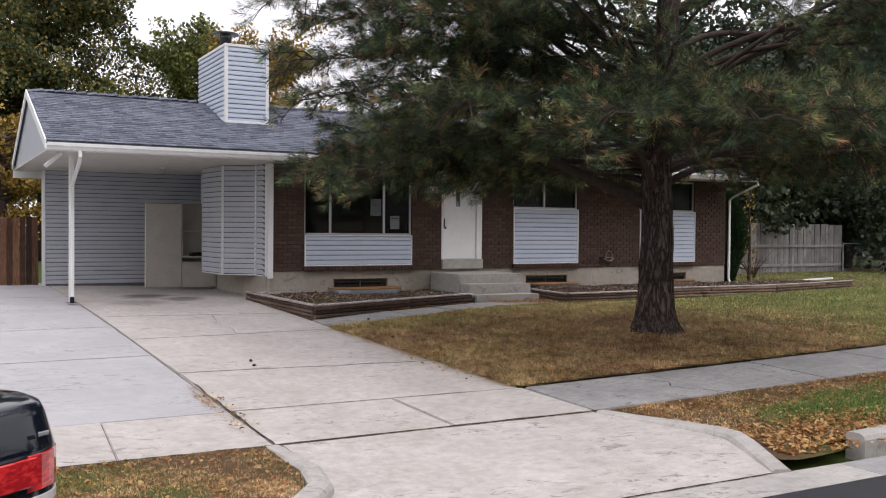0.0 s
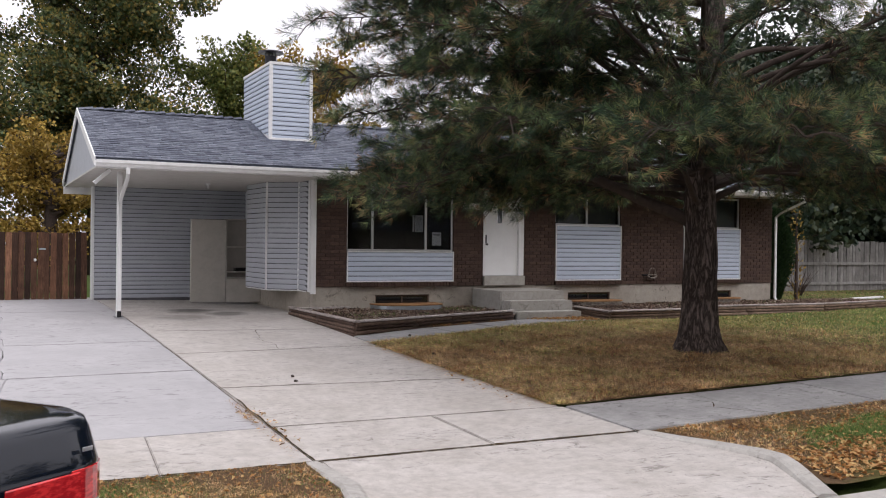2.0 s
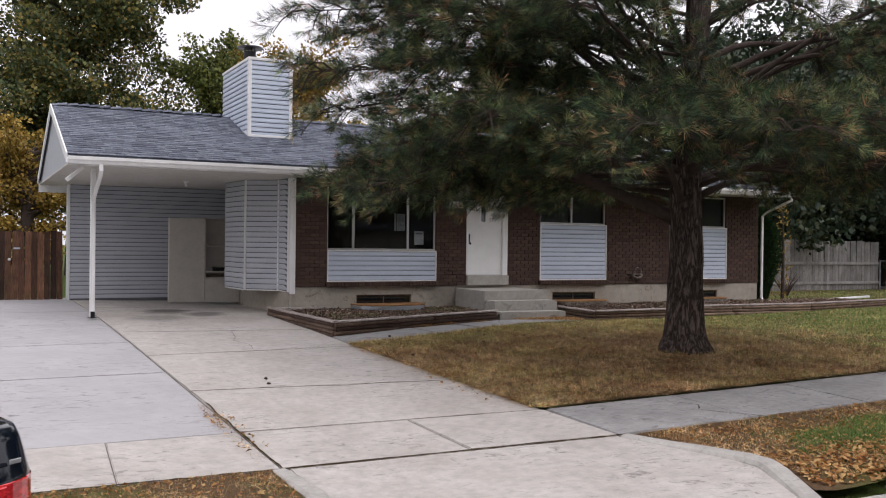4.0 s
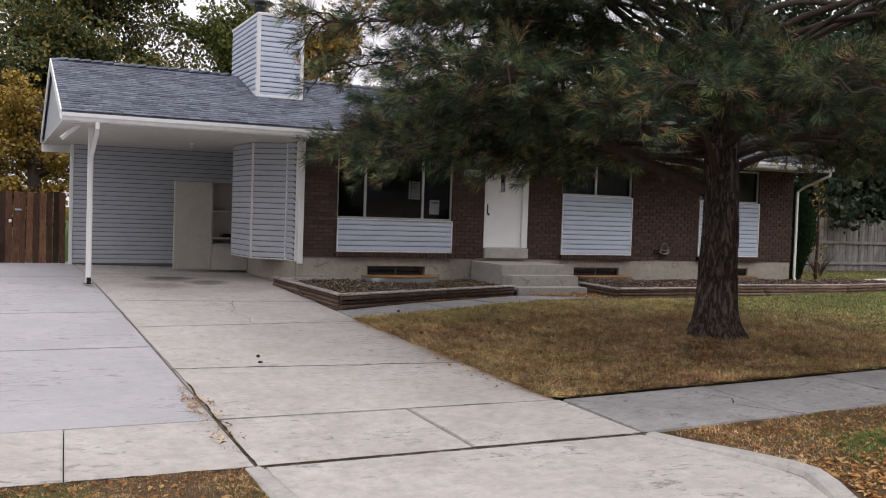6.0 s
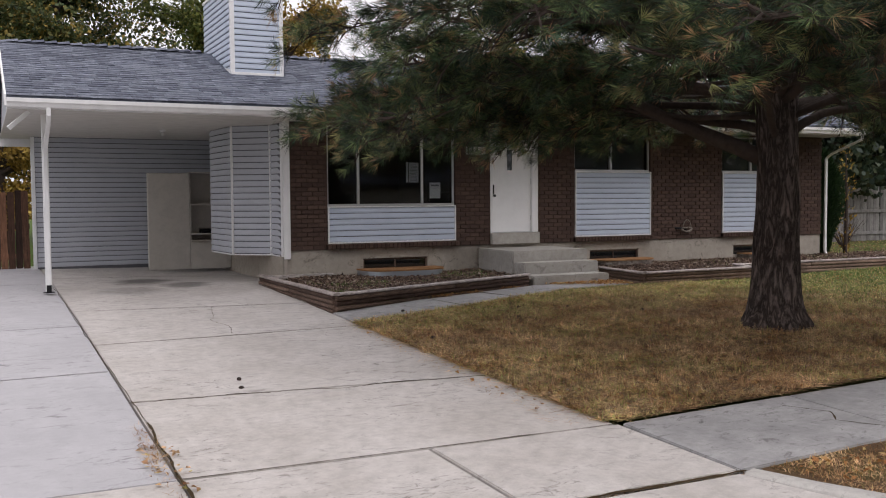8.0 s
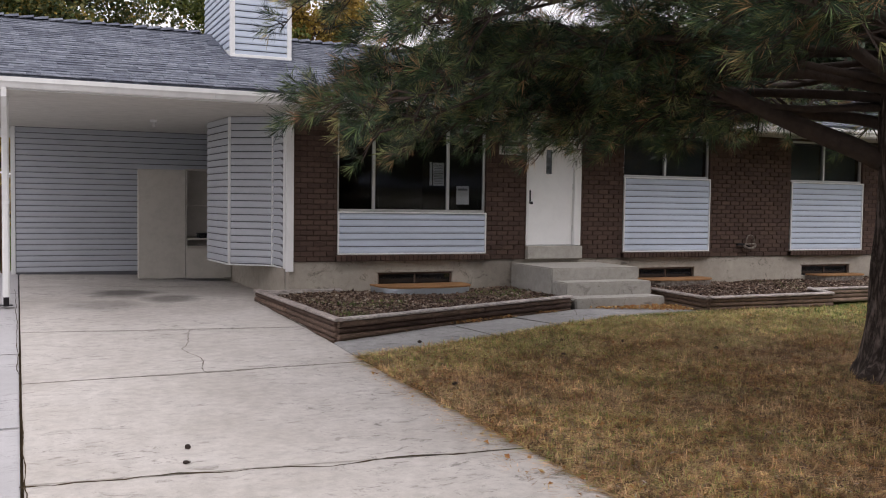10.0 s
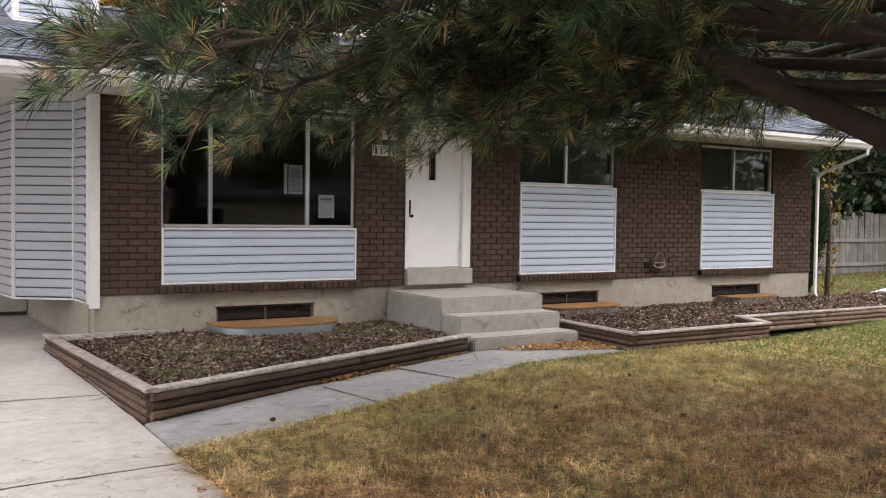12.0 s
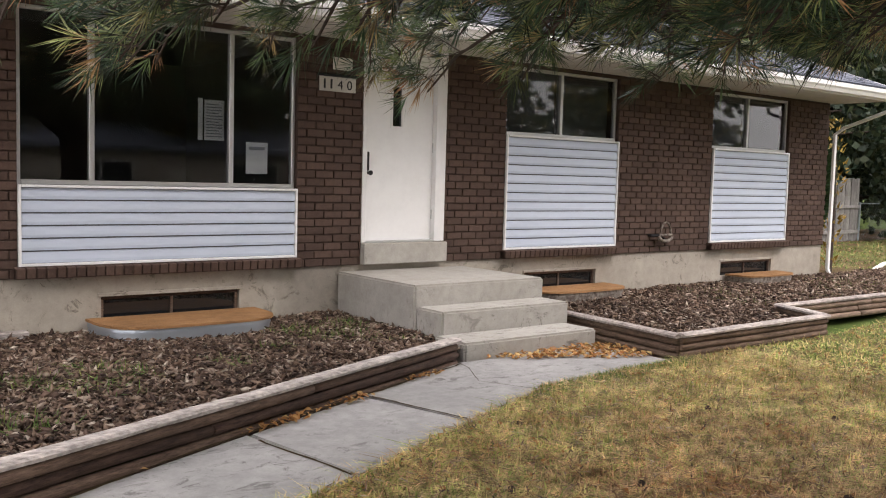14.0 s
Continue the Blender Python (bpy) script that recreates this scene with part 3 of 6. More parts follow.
crack("joint_crack", [(XL, 4.89), (1.4, 4.72), (redge(4.6), 4.60)], 0.008, 0.030, "dark ragged crack along a driveway joint", seed=2, jit=0.06)
crack("joint_crack", [(XL, 7.66), (1.2, 7.66), (redge(7.7), 7.76)], 0.006, 0.020, "dark ragged crack along a driveway joint", seed=3, jit=0.03)
crack("joint_crack", [(XL, 10.37), (1.5, 10.08), (2.9, 9.95)], 0.005, 0.016, "dark ragged crack along a driveway joint", seed=4, jit=0.03)
crack("joint_crack", [(XL, 2.76), (3.07, 2.69)], 0.004, 0.014, "dark ragged crack along a driveway joint", seed=5, jit=0.02)
crack("joint_crack", [(-4.5, 1.435), (-0.1, 1.43), (3.15, 1.43)], 0.02, 0.055, "dirt-filled joint between driveway and apron", seed=6, jit=0.03)
crack("joint_crack", [(XL, 1.45), (XL + 0.02, 3.0), (XL + 0.03, 4.2)], 0.010, 0.030, "dirt and weeds in the long driveway joint", seed=7, jit=0.025)
crack("joint_crack", [(1.62, 10.05), (1.55, 9.5), (1.40, 8.9), (1.46, 8.3), (1.42, 7.68)], 0.003, 0.010, "fine branching crack in the driveway", seed=8, jit=0.05)
crack("joint_crack", [(4.55, 2.52), (4.75, 2.2), (4.6, 2.0), (4.78, 1.75), (5.0, 1.5)], 0.006, 0.022, "crack across the pavement slab", seed=9, jit=0.04)
crack("joint_crack", [(4.80, 8.54), (4.66, 9.28)], 0.010, 0.024, "dark joint across the front path", seed=21, dz=0.0165)
crack("joint_crack", [(5.95, 9.0), (5.76, 9.80)], 0.010, 0.024, "dark joint across the front path", seed=22, dz=0.0165)
crack("joint_crack", [(6.9, 9.38), (6.7, 9.8), (6.95, 10.2), (7.0, 10.4)], 0.004, 0.012, "fine crack in the front path", seed=23, dz=0.0165)
crack("joint_crack", [(3.08, 8.815), (4.7, 9.455), (5.8, 9.89), (6.96, 10.345)], 0.012, 0.035, "dirt along the foot of the timber edging", seed=24, dz=0.0165)
crack("joint_crack", [(2.975, 8.84), (2.96, 10.5), (2.935, 12.4)], 0.008, 0.022, "dirt between driveway and timber edging", seed=31, jit=0.01)
crack("joint_crack", [(XL + 0.03, 4.2), (XL - 0.02, 9), (XL - 0.05, 15)], 0.003, 0.010, "fine dirt line in the long driveway joint", seed=41, jit=0.02)
crack("joint_crack", [(-2.3, 9.07), (XL, 9.05)], 0.004, 0.012, "fine joint between grey slabs", seed=10)
crack("joint_crack", [(-4, 6.2), (-2.3, 6.17), (XL, 6.22)], 0.004, 0.012, "fine joint between grey slabs", seed=11)
crack("joint_crack", [(-0.75, -0.785), (3.1, -0.785)], 0.012, 0.03, "dark joint between apron and gutter", seed=12, dz=0.006)


def ribbon(line, w, heights, mat, name, label, th=0.25):
    """A kerb along a line, with rounded top edges."""
    bm = bmesh.new()
    rings = []
    for i, (x, y) in enumerate(line):
        p0, p1 = Vector(line[max(0, i - 1)]), Vector(line[min(len(line) - 1, i + 1)])
        d = (p1 - p0).normalized()
        n = Vector((-d.y, d.x))
        h = heights[i]
        z = G(x, y)
        prof = [(-w / 2 - 0.02, -th), (-w / 2 - 0.02, h - 0.05), (-w / 2, h - 0.015), (-w / 2 + 0.03, h), (w / 2 - 0.03, h), (w / 2, h - 0.02), (w / 2, -th)]
        rings.append([bm.verts.new((x + n.x * a, y + n.y * a, z + b)) for a, b in prof])
    for r0, r1 in zip(rings, rings[1:]):
        for k in range(len(r0) - 1):
            bm.faces.new((r0[k], r0[k + 1], r1[k + 1], r1[k]))
    bm.faces.new(rings[0])
    bm.faces.new(rings[-1][::-1])
    bmesh.ops.recalc_face_normals(bm, faces=bm.faces[:])
    return obj(name, bm, mat, label=label, kind="structure", smooth=False)


ribbon([(-6.3, 2.3), (-4.0, 0.98), (-1.3, -0.52), (-0.85, -0.47), (-0.5, -0.2), (-0.25, 0.15), (-0.15, 0.6), (-0.15, 1.1), (-0.17, 1.42)],
       0.16, [0.13, 0.13, 0.13, 0.13, 0.12, 0.09, 0.06, 0.02, 0.006], "kerb", "kerb", "pale concrete kerb curving into the driveway apron")
ribbon([(3.17, 1.42), (3.31, 1.04), (3.47, 0.66), (3.60, 0.30), (3.62, 0.10), (3.54, -0.10), (3.22, -0.78)],
       0.16, [0.006, 0.02, 0.04, 0.055, 0.06, 0.06, 0.02], "kerb", "kerb", "pale concrete kerb wing beside the driveway apron")
ribbon([(4.35, -0.55), (5.5, -0.55), (9, -0.55), (40, -0.55)], 0.17, [0.13, 0.14, 0.14, 0.14], "kerb", "kerb", "pale concrete kerb along the street gutter")
bm = bmesh.new()

# ---- house: shell ----
X0, X1, Y0, Y1 = 3.48, 16.06, 12.5, 18.2
FND, SOF, FLOOR = 0.80, 3.0, 0.98
RY0, RZ0, RS, RIDGE = 11.55, 3.17, 0.356, 15.2


def wall_with_holes(x0, x1, z0, z1, holes, y0, y1):
    """Boxes round rectangular holes (xa, xb, za, zb), joined into one wall."""
    bm = bmesh.new()
    xs = sorted({x0, x1, *[h[0] for h in holes], *[h[1] for h in holes]})
    zs = sorted({z0, z1, *[h[2] for h in holes], *[h[3] for h in holes]})
    V = {}

    def vert(x, y, z):
        k = (x, y, z)
        if k not in V:
            V[k] = bm.verts.new(k)
        return V[k]
    solid = lambda i, j: 0 <= i < len(xs) - 1 and 0 <= j < len(zs) - 1 and not any(h[0] <= (xs[i] + xs[i + 1]) / 2 <= h[1] and h[2] <= (zs[j] + zs[j + 1]) / 2 <= h[3] for h in holes)
    for i in range(len(xs) - 1):
        for j in range(len(zs) - 1):
            if not solid(i, j):
                continue
            a, b, c, d = xs[i], xs[i + 1], zs[j], zs[j + 1]
            bm.faces.new([vert(a, y0, c), vert(b, y0, c), vert(b, y0, d), vert(a, y0, d)])
            bm.faces.new([vert(a, y1, d), vert(b, y1, d), vert(b, y1, c), vert(a, y1, c)])
            if not solid(i - 1, j):
                bm.faces.new([vert(a, y0, c), vert(a, y0, d), vert(a, y1, d), vert(a, y1, c)])
            if not solid(i + 1, j):
                bm.faces.new([vert(b, y0, c), vert(b, y1, c), vert(b, y1, d), vert(b, y0, d)])
            if not solid(i, j - 1):
                bm.faces.new([vert(a, y0, c), vert(a, y1, c), vert(b, y1, c), vert(b, y0, c)])
            if not solid(i, j + 1):
                bm.faces.new([vert(a, y0, d), vert(b, y0, d), vert(b, y1, d), vert(a, y1, d)])
    bmesh.ops.recalc_face_normals(bm, faces=bm.faces[:])
    return bm


WIN = [(4.20, 6.68, 0.90, 2.96), (9.32, 11.18, 0.90, 2.96), (13.10, 14.95, 0.90, 2.96)]
SPLIT = [1.55, 2.19, 2.19]
MUL = [(4.79, 6.03), (10.22,), (13.96,)]
DOOR = (7.42, 8.47, 0.80, 2.999)
CEL = [(4.86, 6.12, 0.42, 0.62), (9.70, 10.90, 0.42, 0.62), (13.46, 14.70, 0.42, 0.62)]
wall_front = tagged(obj("wall_front", wall_with_holes(X0, X1, FND, SOF, [*WIN, DOOR], Y0 + 0.015, Y0 + 0.22), "mortar"), "brown brick front wall laid in running bond", kind="structure")
obj("foundation", wall_with_holes(X0, X1, -0.2, FND, CEL, Y0 + 0.03, Y0 + 0.25), "foundation", label="beige plastered concrete foundation with a damp corner", kind="structure")
obj("wall_right", box(X1 - 0.2, X1, Y0 + 0.252, Y1, -0.2, SOF), "mortar", label="brown brick side wall", kind="structure")
obj("wall_back", box(X0, X1 - 0.202, Y1 - 0.2, Y1, -0.2, SOF), "siding", label="pale rear wall", kind="structure")
obj("wall_left", box(X0, X0 + 0.15, Y0 + 0.252, Y1 - 0.202, -0.2, SOF), "gap", label="pale grey sided wall on the carport side", kind="structure")
obj("room_floor", box(X0 + 0.16, X1 - 0.21, Y0 + 0.26, Y1 - 0.21, FLOOR - 0.15, FLOOR), "room", label="room floor with indoor shade in its dark colour", kind="structure")
obj("partition_wall", box(X0 + 0.16, X1 - 0.21, Y0 + 3.6, Y0 + 3.7, FLOOR + 0.002, SOF - 0.01), "room", label="interior partition wall with indoor shade in its dark colour", kind="structure")
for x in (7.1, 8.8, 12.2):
    obj("partition_wall", box(x, x + 0.1, Y0 + 0.26, Y0 + 3.59, FLOOR + 0.002, SOF - 0.01), "room", label="interior partition wall with indoor shade in its dark colour", kind="structure")
obj("house_ceiling", box(X0 + 0.16, X1 - 0.21, Y0 + 0.24, Y1 - 0.21, SOF + 0.01, SOF + 0.06), "room", label="ceiling of the rooms with indoor shade in its dark colour", kind="structure")


def clap(x0, x1, z0, z1, y, n, parent, mat="siding", name="slat", axis="x", depth=0.02):
    """n lapped siding boards on a wall that faces -y (axis x) or -x (axis y)."""
    h = (z1 - z0) / n
    for i in range(n):
        a = z0 + i * h
        b = bmesh.new()
        g = h * 0.5 * (0.11 if mat == "siding" else 0.15)
        prof = [(0, a + g), (-depth, a + g), (-depth * 1.05, a + h * 0.3), (-depth * 0.30, a + h - g), (0, a + h - g)]
        L = [b.verts.new((x0, y + p, q)) for p, q in prof]
        R = [b.verts.new((x1, y + p, q)) for p, q in prof]
        for k in range(5):
            b.faces.new((L[k], R[k], R[(k + 1) % 5], L[(k + 1) % 5]))
        b.faces.new(L[::-1])
        b.faces.new(R)
        bmesh.ops.recalc_face_normals(b, faces=b.faces[:])
        if axis != "x":
            shift(b, axis)
        part(name, b, mat, parent)


# siding panels under the windows
for k, (xa, xb, za, zb) in enumerate(WIN):
    s = SPLIT[k]
    pan = tagged(new("siding_panel"), "white vinyl siding panel with thin trim under the window", "siding panel", "siding panels under the front windows")
    # dark sheet behind the boards, its colour standing for shade in the channels
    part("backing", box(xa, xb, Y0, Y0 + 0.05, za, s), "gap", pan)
    clap(xa + 0.02, xb - 0.02, za + 0.02, s - 0.02, Y0 - 0.001, 6 if k == 0 else 12, pan)
    for n, b in (("trim", box(xa, xa + 0.022, Y0 - 0.032, Y0 - 0.001, za, s, 0.003)), ("trim", box(xb - 0.022, xb, Y0 - 0.032, Y0 - 0.001, za, s, 0.003)),
                 ("trim", box(xa + 0.0225, xb - 0.0225, Y0 - 0.036, Y0 - 0.001, za, za + 0.022, 0.003)), ("trim", box(xa + 0.0225, xb - 0.0225, Y0 - 0.036, Y0 - 0.001, s - 0.022, s, 0.003))):
        part(n, b, "white", pan)
    # window
    w = tagged(new("window_%d" % (k + 1)), ["large three-pane aluminium picture window, dark inside", "two-pane aluminium sliding window with drawn blinds", "two-pane aluminium sliding window with drawn blinds"][k], "window", "", "structure")
    ya, yb = Y0 + 0.045, Y0 + 0.10
    part("window_frame", box(xa, xa + 0.035, ya, yb, s, zb, 0.004), "frame", w)
    part("window_frame", box(xb - 0.035, xb, ya, yb, s, zb, 0.004), "frame", w)
    part("window_frame", box(xa + 0.036, xb - 0.036, ya, yb, zb - 0.035, zb, 0.004), "frame", w)
    part("window_sill", box(xa + 0.036, xb - 0.036, ya - 0.01, yb, s + 0.001, s + 0.04, 0.004), "frame", w)
    for mx in MUL[k]:
        part("mullion", box(mx - 0.022, mx + 0.022, ya - 0.005, yb, s + 0.041, zb - 0.036, 0.004), "frame", w)
    edges = [xa + 0.036, *MUL[k], xb - 0.036]
    for a, b in zip(edges, edges[1:]):
        g = part("pane", box(a, b, ya + 0.03, ya + 0.036, s + 0.03, zb - 0.03), "glass", w)
        g.visible_shadow = False
    if k:
        for a, b in zip(edges, edges[1:]):
            bl = tagged(new("window_blind"), "dark drawn cloth blind behind the window", "blind")
            part("cloth", box(a + 0.01, b - 0.01, yb + 0.06, yb + 0.065, s + 0.05, zb - 0.06), "blind", bl)
            part("rail", box(a + 0.01, b - 0.01, yb + 0.05, yb + 0.08, zb - 0.058, zb - 0.02, 0.004), "blind", bl)
    # brick sill
    sill = tagged(new("brick_sill"), "projecting sill of brown bricks set on edge", "window sill", "brick sills under the siding panels")
    n = round((xb - xa + 0.06) / 0.0775)
    b0 = box(0, 0.068, 0, 0.16, 0, 0.085, 0.006)
    me = None
    for i in range(n):
        x = xa - 0.03 + i * (xb - xa + 0.06) / n
        if me is None:
            o = part("brick", b0, "brick", sill)
            me = o.data
        else:
            o = new("brick", me)
            o.parent = sill
        o.matrix_basis = pose(x, Y0 - 0.085 + random.uniform(-0.003, 0.003), 0.806, 7)
    part("mortar_bed", box(xa - 0.03, xb + 0.03, Y0 - 0.06, Y0 + 0.012, 0.803, 0.875), "mortar", sill)

for k, (xa, xb, za, zb) in enumerate(CEL):
    w = tagged(new("cellar_window"), "low dark cellar window with a rusty frame", "cellar window", "", "structure")
    part("window_frame", box(xa + 0.002, xb - 0.002, Y0 + 0.06, Y0 + 0.1, zb - 0.03, zb - 0.002, 0.003), "log", w)
    part("window_frame", box(xa + 0.002, xa + 0.03, Y0 + 0.06, Y0 + 0.1, za, zb - 0.032, 0.003), "log", w)
    part("window_frame", box(xb - 0.03, xb - 0.002, Y0 + 0.06, Y0 + 0.1, za, zb - 0.032, 0.003), "log", w)
    part("mullion", box((xa + xb) / 2 - 0.012, (xa + xb) / 2 + 0.012, Y0 + 0.07, Y0 + 0.1, za, zb - 0.032, 0.003), "log", w)
    part("pane", box(xa + 0.03, xb - 0.03, Y0 + 0.085, Y0 + 0.09, za, zb - 0.03), "carglass", w)
    # frame round the opening on the plaster
    part("surround", box(xa - 0.03, xb + 0.03, Y0 + 0.015, Y0 + 0.0295, zb + 0.001, zb + 0.03, 0.003), "foundation", w)
    # well
    cx, rx, deep = (xa + xb) / 2 + (0.0, 0.0, 0.08)[k], (0.74, 0.70, 0.60)[k], (0.66, 0.52, 0.42)[k]
    well = tagged(new("window_well"), ("rusty corrugated window well sunk in the bark bed" if k else "galvanised corrugated window well half sunk in the bark bed"), "window well", "window wells with plywood covers")
    bm = bmesh.new()
    pts = [(cx + rx * math.copysign(abs(math.cos(t)) ** 0.5, math.cos(t)), Y0 + 0.02 - deep * abs(math.sin(t)) ** 0.5) for t in [math.pi * i / 28 for i in range(29)]]
    lv = []
    for z, o in ((0.10, 0), (0.24, 0), (0.27, 0.012), (0.30, 0), (0.33, 0.012), (0.36, 0), (0.39, 0.012), (0.425, 0)):
        lv.append([bm.verts.new((cx + (x - cx) * (1 + o), y - o * (1 if y < Y0 - 0.05 else 0), z)) for x, y in pts])
    for r0, r1 in zip(lv, lv[1:]):
        for i in range(len(pts) - 1):
            bm.faces.new((r0[i], r0[i + 1], r1[i + 1], r1[i]))
    bmesh.ops.recalc_face_normals(bm, faces=bm.faces[:])
    part("well_wall", bm, "rusty" if k else "galv", well, smooth=True)
    cover = prism([(cx + 1.04 * (x - cx), y - 0.02) for x, y in pts][::-1], 0.428, 0.450, 0.002)
    obj("well_cover", cover, "ply", label="orange-brown weathered plywood cover on the window well", category="plywood cover", group="plywood covers on the window wells")

# ---- door and steps ----
dr = tagged(new("door_1"), "white front door with a small dark slot window", "front door", "", "structure")
slabd = part("door_slab", wall_with_holes(7.475, 8.335, 1.035, 2.95, [(7.81, 7.93, 2.20, 2.60)], Y0 + 0.06, Y0 + 0.105), "door", dr)
part("pane", box(7.81, 7.93, Y0 + 0.075, Y0 + 0.08, 2.20, 2.60), "carglass", dr)
part("lite_frame", wall_with_holes(7.79, 7.95, 2.18, 2.62, [(7.812, 7.928, 2.202, 2.598)], Y0 + 0.05, Y0 + 0.0595), "door", dr)
part("jamb", box(7.42, 7.473, Y0 - 0.005, Y0 + 0.2, 1.02, SOF - 0.002, 0.004), "white", dr)
part("jamb", box(8.337, 8.47, Y0 - 0.005, Y0 + 0.2, 1.02, SOF - 0.002, 0.004), "white", dr)
part("header", box(7.474, 8.336, Y0 - 0.003, Y0 + 0.2, 2.952, SOF - 0.002, 0.003), "white", dr)
part("threshold", box(7.474, 8.336, Y0 + 0.0, Y0 + 0.19, 1.016, 1.033, 0.003), "frame", dr)
part("lock_plate", box(7.492, 7.535, Y0 + 0.045, Y0 + 0.0595, 1.74, 1.93, 0.008), "black", dr, "black keypad lock")
hd = part("door_handle", tube([(7.513, Y0 + 0.058, 1.72), (7.513, Y0 + 0.0, 1.72), (7.513, Y0 - 0.012, 1.72)], [0.012, 0.02, 0.026], 10), "black", dr, "black door knob")
for z in (1.25, 1.95, 2.7):
    part("hinge", box(8.33, 8.345, Y0 + 0.045, Y0 + 0.0595, z, z + 0.1, 0.002), "frame", dr)
obj("door_sill", box(7.42, 8.47, Y0 - 0.07, Y0 + 0.2, 0.803, 1.015, 0.008), "step", label="raised concrete sill under the front door", kind="structure")
steps = tagged(new("front_steps"), "three worn concrete entrance steps with leaves at the foot", "", "", "structure")
part("landing", box(7.17, 8.75, 11.24, Y0 + 0.028, 0.0, 0.74, 0.018, seg=2), "step", steps)
part("step", box(7.19, 8.72, 10.86, 11.239, 0.0, 0.55, 0.018, seg=2), "step", steps)
part("step", box(7.10, 8.66, 10.44, 10.859, 0.0, 0.355, 0.018, seg=2), "step", steps)

# ---- roof ----
rz = lambda y: RZ0 + RS * (min(y, 2 * RIDGE - y) - RY0)
roofX0, roofX1 = -0.83, 16.25
YB = 2 * RIDGE - RY0
bm = bmesh.new()
prof = [(RY0, rz(RY0)), (RIDGE, rz(RIDGE)), (YB, rz(YB)), (YB, rz(YB) - 0.06), (RIDGE, rz(RIDGE) - 0.06), (RY0, rz(RY0) - 0.06)]
L = [bm.verts.new((roofX0, y, z)) for y, z in prof]
R = [bm.verts.new((roofX1, y, z)) for y, z in prof]
for k in range(6):
    bm.faces.new((L[k], L[(k + 1) % 6], R[(k + 1) % 6], R[k]))
for q in (L, R):
    bm.faces.new((q[0], q[1], q[4], q[5]))
    bm.faces.new((q[1], q[2], q[3], q[4]))
bmesh.ops.recalc_face_normals(bm, faces=bm.faces[:])
roof = obj("roof", bm, "shingle", label="low-pitched roof of worn blue-grey asphalt shingles", kind="structure")
sof = obj("soffit_ceiling", box(X0 - 0.0, roofX1 - 0.03, RY0 + 0.03, Y0 + 0.0, SOF, SOF + 0.03), "soffit", label="cream painted soffit under the eaves", kind="structure")
obj("soffit_ceiling", box(X1 + 0.002, roofX1 - 0.03, Y0 + 0.002, YB - 0.03, SOF, SOF + 0.03), "soffit", label="cream painted soffit under the eaves", kind="structure")
obj("carport_ceiling", box(roofX0 + 0.02, X0 - 0.002, RY0 + 0.03, YB - 0.03, SOF, SOF + 0.03), "soffit", label="flat cream painted carport ceiling", kind="structure")
obj("fascia", box(roofX0, roofX1, RY0 - 0.0, RY0 + 0.028, SOF - 0.02, rz(RY0) - 0.062), "white", label="white fascia board along the eaves", kind="structure")
obj("fascia", box(roofX0, roofX1, YB - 0.028, YB, SOF - 0.17, rz(RY0) - 0.062), "white", label="white fascia board along the eaves", kind="structure")


def gutter(x0, x1):
    bm = bmesh.new()
    prof = [(0, 0.0), (-0.075, 0.0), (-0.095, 0.045), (-0.115, 0.07), (-0.115, 0.125), (-0.108, 0.125), (-0.108, 0.072), (-0.088, 0.045), (-0.07, 0.006), (0, 0.006)]
    A = [bm.verts.new((x0, RY0 - 0.002 + p, SOF + q)) for p, q in prof]
    B = [bm.verts.new((x1, RY0 - 0.002 + p, SOF + q)) for p, q in prof]
    for k in range(len(prof) - 1):
        bm.faces.new((A[k], B[k], B[k + 1], A[k + 1]))
    bm.faces.new(A[:5])
    bm.faces.new(B[:5])
    bmesh.ops.recalc_face_normals(bm, faces=bm.faces[:])
    return bm


gut = tagged(new("rain_gutter"), "white metal rain gutter along the front eaves", "rain gutter")
gx = [roofX0, 2.2, 5.25, 8.3, 11.35, 14.4, roofX1]
for a, b in zip(gx, gx[1:]):
    part("channel", gutter(a + 0.001, b - 0.001), "white", gut)
for x in gx[1:-1]:
    part("joint_clip", box(x - 0.02, x + 0.02, RY0 - 0.121, RY0 - 0.003, SOF - 0.004, SOF - 0.0005, 0.001), "white", gut)
for x in np.arange(-0.5, 16.2, 0.8):
    part("hanger", box(x - 0.01, x + 0.01, RY0 - 0.106, RY0 - 0.004, SOF + 0.10, SOF + 0.112), "frame", gut)
for sx, s in ((roofX0, -1), (roofX1, 1)):
    for y0, y1, nm in ((RY0, RIDGE, "front"), (RIDGE, YB, "back")):
        bm = bmesh.new()
        a, b = (sx, sx + s * 0.025)
        pr = [(y0, rz(y0) + 0.012), (y1, rz(y1) + 0.012), (y1, rz(y1) - 0.15), (y0, rz(y0) - 0.15)]
        A = [bm.verts.new((a, y, z)) for y, z in pr]
        B = [bm.verts.new((b, y, z)) for y, z in pr]
        for k in range(4):
            bm.faces.new((A[k], A[(k + 1) % 4], B[(k + 1) % 4], B[k]))
        bm.faces.new(A)
        bm.faces.new(B[::-1])
        bmesh.ops.recalc_face_normals(bm, faces=bm.faces[:])
        obj("rake_board", bm, "white", label="white rake board on the gable edge", kind="structure")


